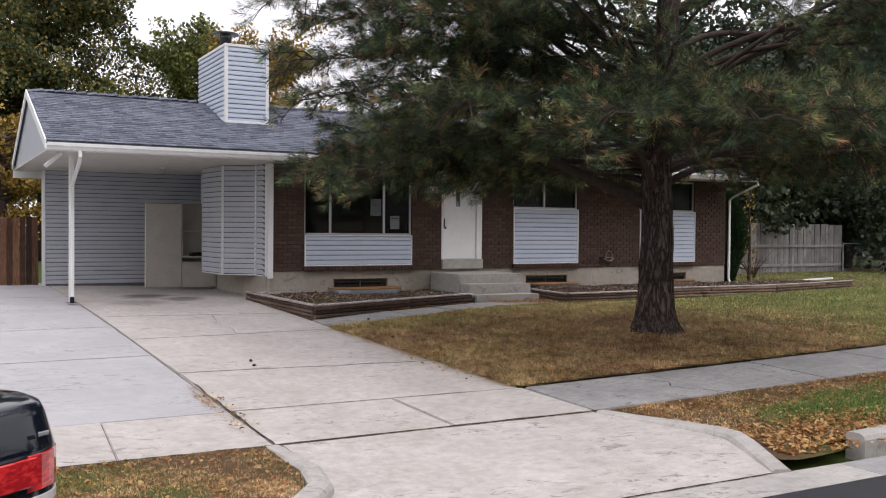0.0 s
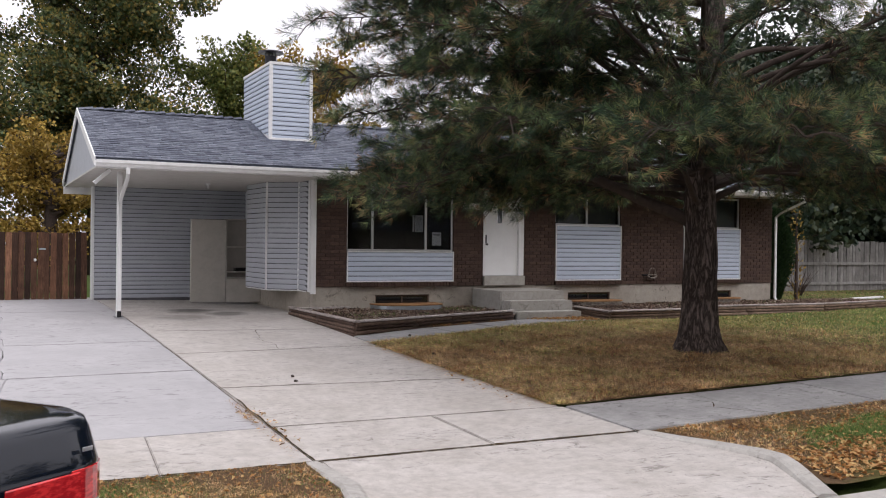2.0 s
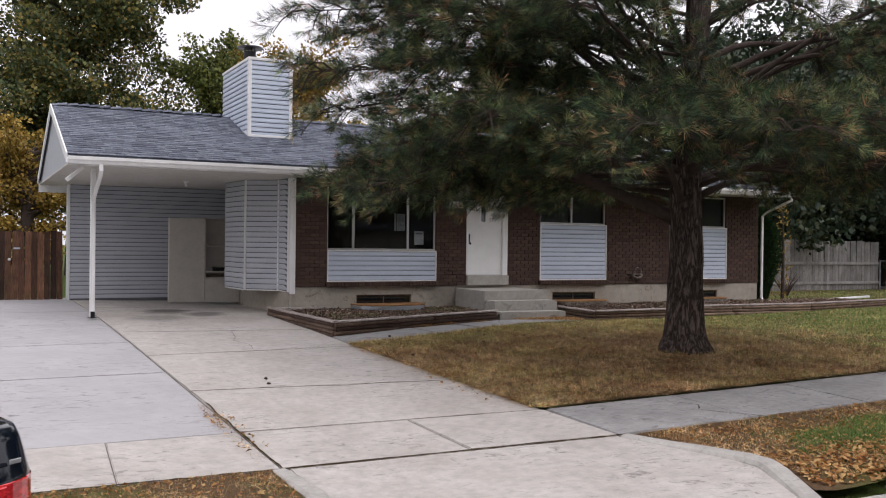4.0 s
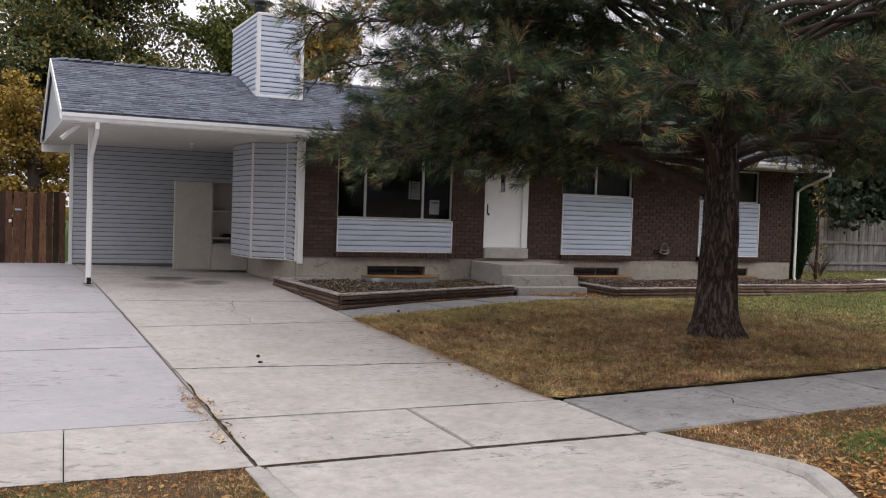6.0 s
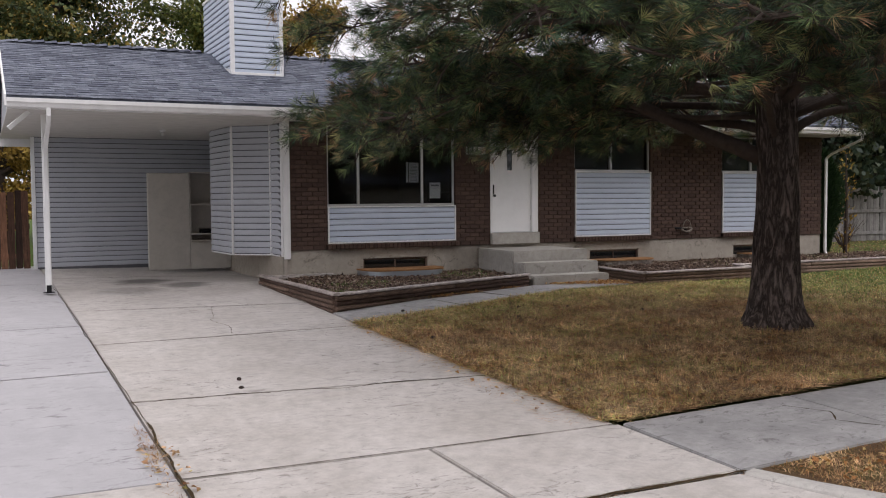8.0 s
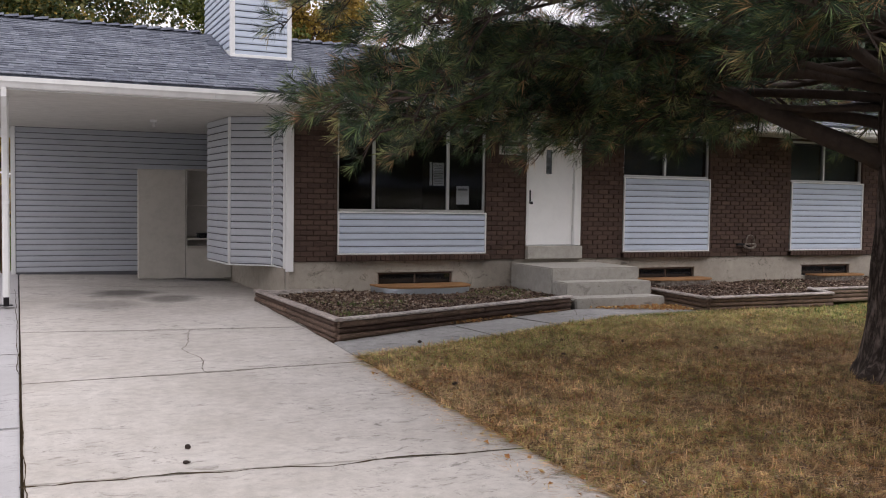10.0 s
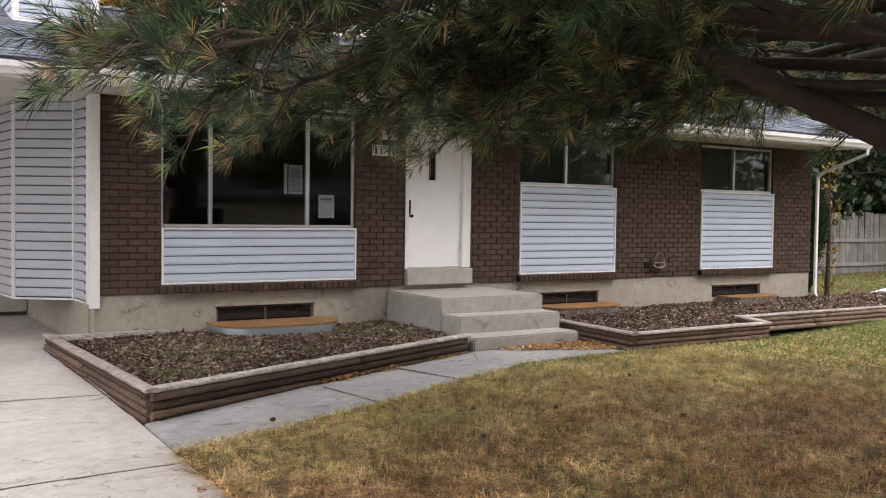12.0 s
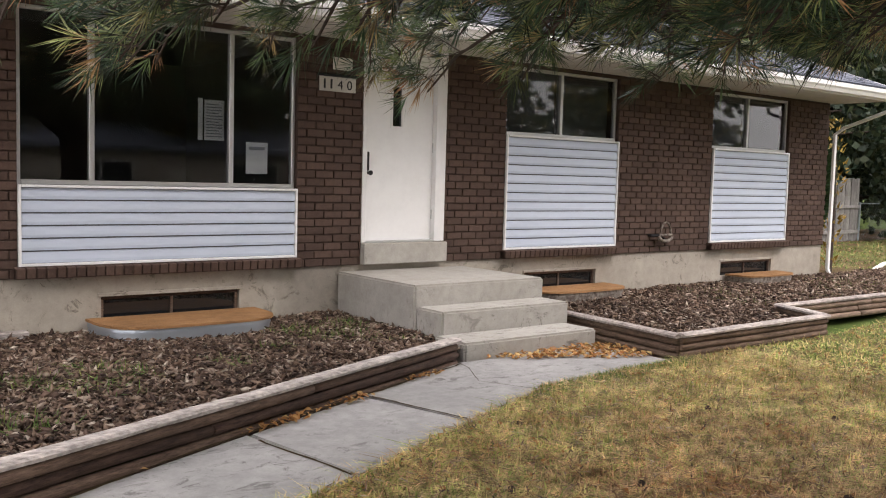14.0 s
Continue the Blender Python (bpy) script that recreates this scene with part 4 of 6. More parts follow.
def gable(x0, x1, mat, name, label):
    bm = bmesh.new()
    pr = [(RY0 + 0.04, SOF + 0.031), (YB - 0.04, SOF + 0.031), (YB - 0.04, rz(YB) - 0.062), (RIDGE, rz(RIDGE) - 0.062), (RY0 + 0.04, rz(RY0) - 0.062)]
    A = [bm.verts.new((x0, y, z)) for y, z in pr]
    B = [bm.verts.new((x1, y, z)) for y, z in pr]
    for k in range(5):
        bm.faces.new((A[k], A[(k + 1) % 5], B[(k + 1) % 5], B[k]))
    bm.faces.new(A)
    bm.faces.new(B[::-1])
    bmesh.ops.recalc_face_normals(bm, faces=bm.faces[:])
    return obj(name, bm, mat, label=label, kind="structure")


gable(-0.78, -0.70, "grey_siding", "gable_wall", "pale grey sided gable above the carport beam")
gable(X1 - 0.1, X1, "siding", "gable_wall", "pale sided gable wall")

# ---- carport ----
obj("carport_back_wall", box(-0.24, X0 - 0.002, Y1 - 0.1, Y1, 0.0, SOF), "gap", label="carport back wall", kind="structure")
cb = tagged(new("carport_siding"), "pale grey vinyl siding on the carport back wall", "", "", "structure")
clap(-0.18, X0 - 0.01, 0.30, SOF - 0.004, Y1 - 0.101, 26, cb, "grey_siding", depth=0.016)
part("corner_trim", box(-0.26, -0.185, Y1 - 0.13, Y1 - 0.02, 0.27, SOF - 0.004, 0.004), "white", cb)
cs = tagged(new("carport_side_siding"), "pale grey vinyl siding on the house wall in the carport", "", "", "structure")
rot = pose(X0 - 0.001, 0, 0, 0, 0, -90)
clap(-(Y1 - 0.13), -(15.3), 0.60, SOF - 0.004, 0, 23, cs, "grey_siding", axis=rot, depth=0.016)
br = tagged(new("roof_brace"), "white painted timber brace under the carport roof corner", "brace")
part("strut", tube([(-0.80, 12.1, SOF - 0.26), (-0.52, 12.1, SOF - 0.01)], 0.045, 4), "white", br)
obj("foundation", box(X0 - 0.012, X0 + 0.14, Y0 + 0.26, Y1 - 0.3, -0.2, 0.70), "foundation", label="beige plastered foundation on the carport side", kind="structure")
post = tagged(new("carport_post"), "white painted square post carrying the carport roof", "post")
gz = G(-0.28, 12.6)
part("shaft", box(-0.335, -0.245, 12.58, 12.67, gz + 0.01, SOF - 0.001, 0.006), "white", post)
part("base_plate", box(-0.37, -0.21, 12.545, 12.705, gz, gz + 0.0095, 0.002), "black", post)
ds = tagged(new("downspout"), "white rain pipe bent back from the gutter to the carport post", "downspout")
dsx = -0.29


def pipe(pts, w=0.062, d=0.045):
    bm = bmesh.new()
    P = [Vector(p) for p in pts]
    rings = []
    for i, p in enumerate(P):
        t = (P[min(i + 1, len(P) - 1)] - P[max(0, i - 1)]).normalized()
        a = Vector((1, 0, 0)) if abs(t.x) < 0.8 else Vector((0, 1, 0))
        b = t.cross(a).normalized()
        a = b.cross(t)
        rings.append([bm.verts.new(p + a * w * s + b * d * q) for s, q in ((-0.5, -0.4), (-0.4, -0.5), (0.4, -0.5), (0.5, -0.4), (0.5, 0.4), (0.4, 0.5), (-0.4, 0.5), (-0.5, 0.4))])
    for r0, r1 in zip(rings, rings[1:]):
        for k in range(8):
            bm.faces.new((r0[k], r0[(k + 1) % 8], r1[(k + 1) % 8], r1[k]))
    bm.faces.new(rings[0][::-1])
    bm.faces.new(rings[-1])
    return bm


part("pipe", pipe([(dsx, RY0 - 0.06, SOF - 0.001), (dsx, RY0 - 0.06, SOF - 0.1), (dsx, RY0 + 0.05, SOF - 0.2), (dsx, 12.42, SOF - 0.5), (dsx, 12.53, SOF - 0.6), (dsx, 12.53, gz + 0.12)]), "white", ds)
part("strap", box(dsx - 0.045, dsx + 0.045, 12.5, 12.579, 1.6, 1.63, 0.002), "white", ds)
part("shoe", pipe([(dsx, 12.53, gz + 0.119), (dsx, 12.53, gz + 0.0)], 0.07, 0.055), "black", ds, "rusty dark foot of the rain pipe")
ds2 = tagged(new("downspout"), "white rain pipe down the house corner with a flexible foot", "downspout")
part("pipe", pipe([(16.16, RY0 - 0.06, SOF - 0.001), (16.16, RY0 - 0.05, SOF - 0.1), (16.14, 12.3, SOF - 0.38), (16.13, 12.44, SOF - 0.48), (16.13, 12.44, 0.42)]), "white", ds2)
part("shoe", pipe([(16.13, 12.44, 0.42), (16.15, 12.38, 0.3), (16.5, 12.1, 0.25)]), "white", ds2)

# bay and chimney
bay = tagged(new("fireplace_bay"), "grey sided fireplace bay hanging off the carport wall", "", "", "structure")
BP = [(3.50, 12.74), (3.45, 13.42), (2.87, 13.87), (2.78, 15.2), (X0, 15.2)]
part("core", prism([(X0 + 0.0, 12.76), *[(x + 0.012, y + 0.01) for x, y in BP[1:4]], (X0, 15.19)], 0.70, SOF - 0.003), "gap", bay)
for i, ((xa, ya), (xb, yb)) in enumerate(zip(BP, BP[1:-1])):
    d = math.hypot(xb - xa, yb - ya)
    ang = math.degrees(math.atan2(ya - yb, xa - xb))
    clap(0.01, d - (0.06 if i == 0 else 0.01), 0.71, SOF - 0.004, -0.001, 21, bay, "grey_siding", axis=pose(xb, yb, 0, 0, 0, ang), depth=0.014)
part("corner_trim", box(3.44, 3.515, 12.66, 12.765, 0.69, SOF - 0.004, 0.004), "white", bay)
for x, y in BP[1:3]:
    part("corner_trim", box(x - 0.018, x + 0.018, y - 0.03, y + 0.02, 0.69, SOF - 0.004, 0.004), "white", bay)
part("bottom_trim", prism([(X0, 12.74), *[(x - 0.01, y - 0.02) for x, y in BP[1:4]], (X0, 15.2)], 0.68, 0.699), "white", bay)
obj("corner_board", box(3.415, 3.525, Y0 - 0.03, Y0 + 0.012, 0.66, SOF - 0.003, 0.004), "white", label="wide white corner board at the end of the brick wall", kind="structure")
ch = tagged(new("chimney"), "boxed chimney clad in white vinyl siding with metal cap", "chimney")
CX0, CX1, CY0, CY1, CT = 2.83, 3.75, 13.55, 15.75, 5.52
part("core", box(CX0 + 0.01, CX1 - 0.01, CY0 + 0.01, CY1, 3.5, CT), "gap", ch)
clap(CX0 + 0.03, CX1 - 0.03, 3.89, CT - 0.05, CY0 + 0.009, 16, ch, "siding")
clap(-CY1, -(CY0 + 0.03), 3.84, CT - 0.05, 0, 16, ch, "siding", axis=pose(CX0 + 0.009, 0, 0, 0, 0, -90))
for a, b, c, d in ((CX0 - 0.015, CX0 + 0.055, CY0 - 0.015, CY0 + 0.02), (CX1 - 0.055, CX1 + 0.015, CY0 - 0.015, CY0 + 0.02), (CX0 - 0.014, CX0 + 0.02, CY0 + 0.021, CY0 + 0.08)):
    part("corner_trim", box(a, b, c, d, 3.86, CT - 0.03, 0.004), "white", ch)
part("top_trim", box(CX0 - 0.02, CX1 + 0.02, CY0 - 0.02, CY1 + 0.02, CT - 0.05, CT + 0.01, 0.005), "white", ch)
part("bottom_trim", box(CX0 - 0.016, CX1 + 0.016, CY0 - 0.022, CY0 + 0.0, 3.87, 3.925, 0.004), "white", ch)
bm = bmesh.new()
pr = [(CY0 - 0.02, rz(CY0 - 0.02) + 0.02), (CY1, rz(CY1) + 0.02), (CY1, rz(CY1) + 0.085), (CY0 - 0.02, rz(CY0 - 0.02) + 0.085)]
A = [bm.verts.new((CX0 - 0.018, y, z)) for y, z in pr]
B = [bm.verts.new((CX0 - 0.001, y, z)) for y, z in pr]
for k in range(4):
    bm.faces.new((A[k], A[(k + 1) % 4], B[(k + 1) % 4], B[k]))
bm.faces.new(A), bm.faces.new(B[::-1])
bmesh.ops.recalc_face_normals(bm, faces=bm.faces[:])
part("skirt_trim", bm, "white", ch)
fx, fy = 3.10, 14.5
part("flue", tube([(fx, fy, CT), (fx, fy, CT + 0.30)], 0.13, 20), "black", ch, "round dark metal flue", smooth=False)
part("cap", tube([(fx, fy, CT + 0.35), (fx, fy, CT + 0.37), (fx, fy, CT + 0.40), (fx, fy, CT + 0.415)], [0.22, 0.29, 0.27, 0.08], 24), "black", ch, "round black metal chimney cap")
for a in range(4):
    part("strut", box(fx + 0.11 * math.cos(a * 1.57) - 0.01, fx + 0.11 * math.cos(a * 1.57) + 0.01, fy + 0.11 * math.sin(a * 1.57) - 0.01, fy + 0.11 * math.sin(a * 1.57) + 0.01, CT + 0.299, CT + 0.36), "black", ch)

# cabinets in the carport
cab = tagged(new("storage_cabinet"), "tall plain beige painted cupboard in the carport", "cupboard")
cz = G(0, 16)
part("body", box(1.80, 2.62, 16.52, 16.60, cz, cz + 1.96, 0.004), "beige", cab)
part("door", box(1.802, 2.618, 16.495, 16.518, cz + 0.01, cz + 1.95, 0.004), "beige", cab)
sh = tagged(new("shelf_unit"), "open beige shelf unit with four dusty shelves beside the cupboard", "shelves")
for n, b in (("side", box(2.625, 2.65, 16.5, 16.92, cz, cz + 1.96, 0.003)), ("side", box(3.43, 3.455, 16.5, 16.92, cz, cz + 1.96, 0.003)), ("back", box(2.6505, 3.4295, 16.90, 16.92, cz, cz + 1.96)),
             ("front_panel", box(2.651, 3.429, 16.5, 16.52, cz, cz + 0.55, 0.003))):
    part(n, b, "beige", sh)
for z in (0.56, 0.70, 1.30, 1.955):
    part("shelf", box(2.651, 3.429, 16.44, 16.899, cz + z, cz + z + 0.028, 0.003), "beige", sh)
tray = tagged(new("storage_box"), "small dark plastic box on the lowest carport shelf", "box")
part("body", box(2.86, 3.2, 16.50, 16.75, cz + 0.729, cz + 0.80, 0.01), "black", tray)
part("lid", box(2.85, 3.21, 16.49, 16.76, cz + 0.801, cz + 0.815, 0.004), "black", tray)
lampc = tagged(new("ceiling_lamp"), "small bare bulb holder on the carport ceiling", "ceiling light")
part("base", tube([(1.9, 15.2, SOF - 0.001), (1.9, 15.2, SOF - 0.04)], [0.06, 0.045], 14), "white", lampc)
part("bulb", tube([(1.9, 15.2, SOF - 0.041), (1.9, 15.2, SOF - 0.07), (1.9, 15.2, SOF - 0.11), (1.9, 15.2, SOF - 0.13)], [0.02, 0.035, 0.035, 0.012], 12), "clearlens", lampc)

# raised beds of stacked timbers
def log(p, q, z, r, parent, mat="log"):
    """A row of round landscape timbers, butted end to end."""
    (xa, ya), (xb, yb) = p, q
    d = math.hypot(xb - xa, yb - ya)
    ux, uy = (xb - xa) / d, (yb - ya) / d
    s = 0.0
    while s < d - 0.02:
        e = d if d - s < 2.9 else s + random.uniform(1.5, 2.4)
        n = max(3, int((e - s) / 0.16))
        oy = random.uniform(-0.010, 0.010)
        pts, rad = [], []
        for i in range(n + 1):
            t = s + 0.004 + (e - s - 0.008) * i / n
            w = 0.012 * noise.noise((t * 1.3, z * 9, xa)) + oy
            pts.append((xa + ux * t - uy * w, ya + uy * t + ux * w, z + 0.006 * noise.noise((t * 2.0, z * 7, 4))))
            rad.append(r * 1.10 * (1 + 0.07 * noise.noise((t * 5, z * 5, 2))) * (0.9 if i in (0, n) else 1))
        bm = tube(pts, rad, 12, wob=0.05)
        for v in bm.verts:
            v.co.z = z + max(-r * 0.93, min(r * 0.93, v.co.z - z))
        o = part("timber", bm, mat, parent)
        for f in o.data.polygons:
            f.use_smooth = len(f.vertices) == 4
        s = e


def timber_wall(name, line, z0f, label, n=4, top=0.42, ext=0.0, mat="log"):
    t = tagged(new(name), label, "raised bed edging", "timber edgings of the front beds")
    for (p, q) in zip(line, line[1:]):
        base = min(z0f(*p), z0f(*q)) - 0.03
        h = (top - 0.040 - base) / n
        for i in range(n):
            log(p, q, base + h * (i + 0.5), h * 0.50, t, mat)
        # the half-round top timber, bleached and split along its length
        d = Vector((q[0] - p[0], q[1] - p[1])).normalized()
        nn = Vector((-d.y, d.x))
        q = (q[0] + d.x * ext, q[1] + d.y * ext)
        L = math.hypot(q[0] - p[0], q[1] - p[1])
        k = max(4, int(L / 0.12))
        bm, rings = bmesh.new(), []
        for i in range(k + 1):
            c = Vector(p) + d * L * i / k + nn * 0.006 * noise.noise((i * 0.23, top, p[0]))
            e0 = 0.055 + 0.008 * noise.noise((i * 0.5, 1, p[1]))
            e1 = 0.055 + 0.010 * noise.noise((i * 0.7, 5, p[1]))
            hz = top + 0.004 * noise.noise((i * 0.3, 8, p[0]))
            rings.append([bm.verts.new((c.x + nn.x * a, c.y + nn.y * a, zz)) for a, zz in
                          ((-e0 * 0.9, top - 0.036), (-e0, hz - 0.018), (-e0 * 0.7, hz - 0.003), (0, hz), (e1 * 0.7, hz - 0.002), (e1, hz - 0.016), (e1 * 0.9, top - 0.036))])
        for r0, r1 in zip(rings, rings[1:]):
            for j in range(7):
                bm.faces.new((r0[j], r0[(j + 1) % 7], r1[(j + 1) % 7], r1[j]))
        bm.faces.new(rings[0][::-1])
        bm.faces.new(rings[-1])
        bmesh.ops.recalc_face_normals(bm, faces=bm.faces[:])
        part("cap_board", bm, "cap", t, "bleached top timber")
    return t


B1 = [(2.98, 12.44), (3.03, 8.86), (6.98, 10.42)]
B2 = [(8.93, 11.1), (8.78, 9.60), (11.15, 9.62), (11.45, 10.35), (15.5, 10.30), (19.2, 11.0)]
timber_wall("bed_edging", B1[:2], G, "short side of weathered timber edging beside the driveway", top=0.425, ext=0.06)
timber_wall("bed_edging", B1[1:], lambda x, y: 0.13, "long slanting weathered timber edging along the path")
timber_wall("bed_edging", B2[:2], lambda x, y: 0.16, "short weathered timber edging beside the steps", mat="log2")
timber_wall("bed_edging", B2[1:3], lambda x, y: 0.18, "weathered timber edging along the lawn", top=0.43, mat="log2")
timber_wall("bed_edging", B2[2:4], lambda x, y: 0.18, "short return of weathered timber edging", top=0.43, mat="log2")
timber_wall("bed_edging", B2[3:5], lambda x, y: 0.20, "long low weathered timber edging along the lawn", 3, 0.42, mat="log2")
timber_wall("bed_edging", B2[4:], lambda x, y: 0.20, "far low weathered timber edging at the lawn end", 3, 0.42, mat="log2")
gt = tagged(new("garden_timber"), "flat bleached timber lying against the foundation in the bark bed", "timber")
part("plank", box(3.06, 4.25, 12.36, 12.47, 0.335, 0.40, 0.01), "cap", gt)
BED1 = [(3.05, 12.48), (3.09, 8.95), (7.1, 10.52), (7.165, 10.8), (7.165, 12.52), (3.7, 12.52)]
BED2 = [(8.76, 12.52), (8.76, 11.1), (8.98, 11.1), (8.84, 9.68), (11.1, 9.69), (11.4, 10.42), (15.5, 10.37), (19.1, 11.05), (19.1, 12.52)]
bedz = lambda x, y: 0.30 + 0.03 * noise.noise((x * 1.5, y * 1.5, 3)) + 0.02 * (y - 10) / 2.5
patch("bed_soil", BED1, "bedsoil", "dark soil of the raised bed under bark chips", bedz)
patch("bed_soil", BED2, "bedsoil", "dark soil of the raised bed under bark chips", bedz)

# hose holder, number plate, papers
vt = tagged(new("hose_holder"), "old rusty metal hose holder bracket on the brick wall", "hose holder")
part("arch", tube([(11.93 + 0.13 + 0.1 * math.cos(t), Y0 - 0.1, 1.05 + 0.14 * math.sin(t)) for t in [math.pi * i / 10 for i in range(11)]], 0.014, 8), "rusty", vt, smooth=True)
part("cradle", tube([(12.06 + 0.13 * math.cos(t), Y0 - 0.10, 1.02 + 0.075 * math.sin(t)) for t in [math.pi + math.pi * i / 10 for i in range(11)]], 0.024, 8), "rusty", vt, smooth=True)
part("bar", tube([(11.93, Y0 - 0.10, 1.03), (12.19, Y0 - 0.10, 1.03)], 0.016, 8), "rusty", vt)
part("arm", tube([(11.84, Y0 + 0.012, 1.02), (11.84, Y0 - 0.04, 1.02), (11.95, Y0 - 0.10, 1.02)], 0.02, 8), "black", vt)
part("arm", tube([(12.06, Y0 + 0.012, 1.0), (12.06, Y0 - 0.09, 0.98)], 0.016, 8), "black", vt)
pap = tagged(obj("notice_paper", box(5.80, 5.99, Y0 + 0.115, Y0 + 0.117, 1.97, 2.33), "paper"), "white printed notice taped inside the window", "notice")
for i in range(12):
    part("print_line", box(5.82, 5.97 - 0.03 * (i % 3 == 2), Y0 + 0.1135, Y0 + 0.1145, 2.0 + i * 0.026, 2.009 + i * 0.026), "ink", pap)
tagged(obj("notice_paper", box(5.74, 5.785, Y0 + 0.115, Y0 + 0.117, 1.97, 2.34), "paper"), "narrow strip of white paper inside the window", "notice")
pap = tagged(obj("notice_paper", box(6.21, 6.43, Y0 + 0.115, Y0 + 0.117, 1.68, 1.97), "paper"), "pale blue-grey notice sheet inside the window", "notice")
part("print_line", box(6.24, 6.40, Y0 + 0.1135, Y0 + 0.1145, 1.90, 1.93), "ink", pap)

# ---- pine ----
def pine(name, x, y, z, height, limbs, seed, label, tuft_len=0.12, needles=34, mat="needle", trunk=0.30, lean=(0.0, 0.0), density=1.0, width=0.007, fork=True):
    rnd, rg = random.Random(seed), np.random.default_rng(seed)
    t = thing(name, x, y, z, label, "pine tree")
    tp = []
    for i in range(15):
        f = i / 14
        tp.append(Vector((lean[0] * f + 0.10 * math.sin(f * 7 + seed), lean[1] * f + 0.08 * math.cos(f * 6), -0.15 + (height + 0.15) * f)))
    tp[0].x = tp[1].x = tp[2].x = 0.0
    fine, rad = [], []
    for i in range(113):
        f = i / 112 * 14
        k = min(13, int(f))
        p = tp[k].lerp(tp[k + 1], f - k)
        h = p.z
        fine.append(p)
        rad.append(trunk * (1 + 0.62 * math.exp(-max(0, h) / 0.22)) * max(0.06, 1 - h / height) ** 0.8)
    bm = tube(fine, rad, 64)
    for v in bm.verts:
        a = math.atan2(v.co.y, v.co.x)
        flare = 0.10 * math.exp(-max(0, v.co.z) / 0.35) * math.cos(5 * a + seed)
        n = 1 + flare + 0.06 * noise.noise((v.co.x * 5, v.co.y * 5, v.co.z * 2.0)) + 0.055 * (0.5 - abs(noise.noise((math.cos(a) * 5.5, math.sin(a) * 5.5, v.co.z * 0.9))) * 3)
        if v.co.z < 3:
            v.co.x *= n
            v.co.y *= n
    part("trunk", bm, "bark" , t, "ridged grey-brown bark trunk flaring at the root", smooth=True)

    def trunk_at(h):
        f = max(0, min(13.99, (h + 0.15) / (height + 0.15) * 14))
        k = int(f)
        return tp[k].lerp(tp[k + 1], f - k)
    T0, T1, TD = [], [], []
    twigs = bmesh.new()
    for (h, az, L, rise, droop, r0) in limbs:
        p = trunk_at(h).copy()
        d = Vector((math.cos(az), math.sin(az), 0))
        pts, n = [], max(6, int(L / 0.4))
        for i in range(n + 1):
            f = i / n
            side = Vector((-d.y, d.x, 0)) * 0.35 * math.sin(f * 4 + h * 3) * f
            pts.append(p + d * L * f + side + Vector((0, 0, rise * f - droop * f * f + 0.08 * math.sin(f * 9 + az))))
        part("limb", tube(pts, [r0 * (1 - 0.82 * i / n) for i in range(n + 1)], 8, wob=0.1, rnd=rnd), "twig", t, smooth=True)
        # side branches with their twigs
        m = int(L * 4.9 * density)
        for j in range(m):
            f = 0.22 + 0.78 * ((j + rnd.random()) / m) ** 0.68
            k = min(n - 1, int(f * n))
            q = pts[k].lerp(pts[k + 1], f * n - k)
            ang = az + rnd.choice((-1, 1)) * rnd.uniform(0.3, 1.35)
            side_gap = -0.04 if q.x * 0.88 - q.y * 0.48 > -0.4 and q.z > 3.6 else 0.24
            if q.y > 1.0 and q.x > -2.4 and q.z > 2.9:
                side_gap = -0.27
            if noise.noise((q.x * 0.95, q.y * 0.95, q.z * 1.3)) > side_gap:
                continue
            bl = (0.50 + 0.75 * (1 - f)) * rnd.uniform(0.65, 1.15) * min(1, L / 3.0)
            up = rnd.uniform(-0.35, 0.55)
            bd = Vector((math.cos(ang), math.sin(ang), up)).normalized()
            bp = [q + bd * bl * s + Vector((0, 0, 0.12 * bl * math.sin(s * 3) - 0.22 * s * s)) for s in (0, 0.35, 0.7, 1)]
            tube(bp, [0.016, 0.011, 0.008, 0.005], 4, twigs)
            nt = max(4, int(bl * 15))
            for q2 in range(nt):
                s = 0.25 + 0.75 * (q2 + rnd.random()) / nt
                kk = min(2, int(s * 3))
                base = bp[kk].lerp(bp[kk + 1], s * 3 - kk)
                a2 = ang + rnd.uniform(-1.0, 1.0)
                td = Vector((math.cos(a2), math.sin(a2), rnd.uniform(-0.35, 0.65))).normalized()
                tl = rnd.uniform(0.14, 0.32)
                T0.append(base)
                T1.append(base + td * tl)
            T0.append(bp[2])
            T1.append(bp[3] + bd * 0.12)
    part("twig_work", twigs, "twig", t)
    tagged(t.children[-1], kind="stuff")
    A, B = np.array([tuple(v) for v in T0]), np.array([tuple(v) for v in T1])
    n = len(A)
    axis = unit(B - A)
    nodes, per = 3, needles // 3
    f = (np.array([0.5, 0.78, 1.0])[None, :, None] + rg.uniform(-0.08, 0.0, (n, nodes, 1)))
    S = A[:, None] + (B - A)[:, None] * f
    ax3 = axis[:, None, None]
    out = rg.normal(size=(n, nodes, per, 3))
    out -= ax3 * np.sum(out * ax3, -1, keepdims=True)
    out = unit(out)
    d = unit(out * rg.uniform(0.3, 0.9, (n, nodes, per, 1)) + ax3 * rg.uniform(0.5, 1.3, (n, nodes, per, 1)) + np.array([0, 0, -0.14]))
    ln = tuft_len * rg.uniform(0.7, 1.15, (n, nodes, per, 1))
    sd = unit(np.cross(d, rg.normal(size=d.shape))) * width
    S4 = S[:, :, None]
    Lf, Rt, Tp = S4 + d * ln * 0.4 - sd * 0.5, S4 + d * ln * 0.4 + sd * 0.5, S4 + d * ln
    K = 2 * per + 1
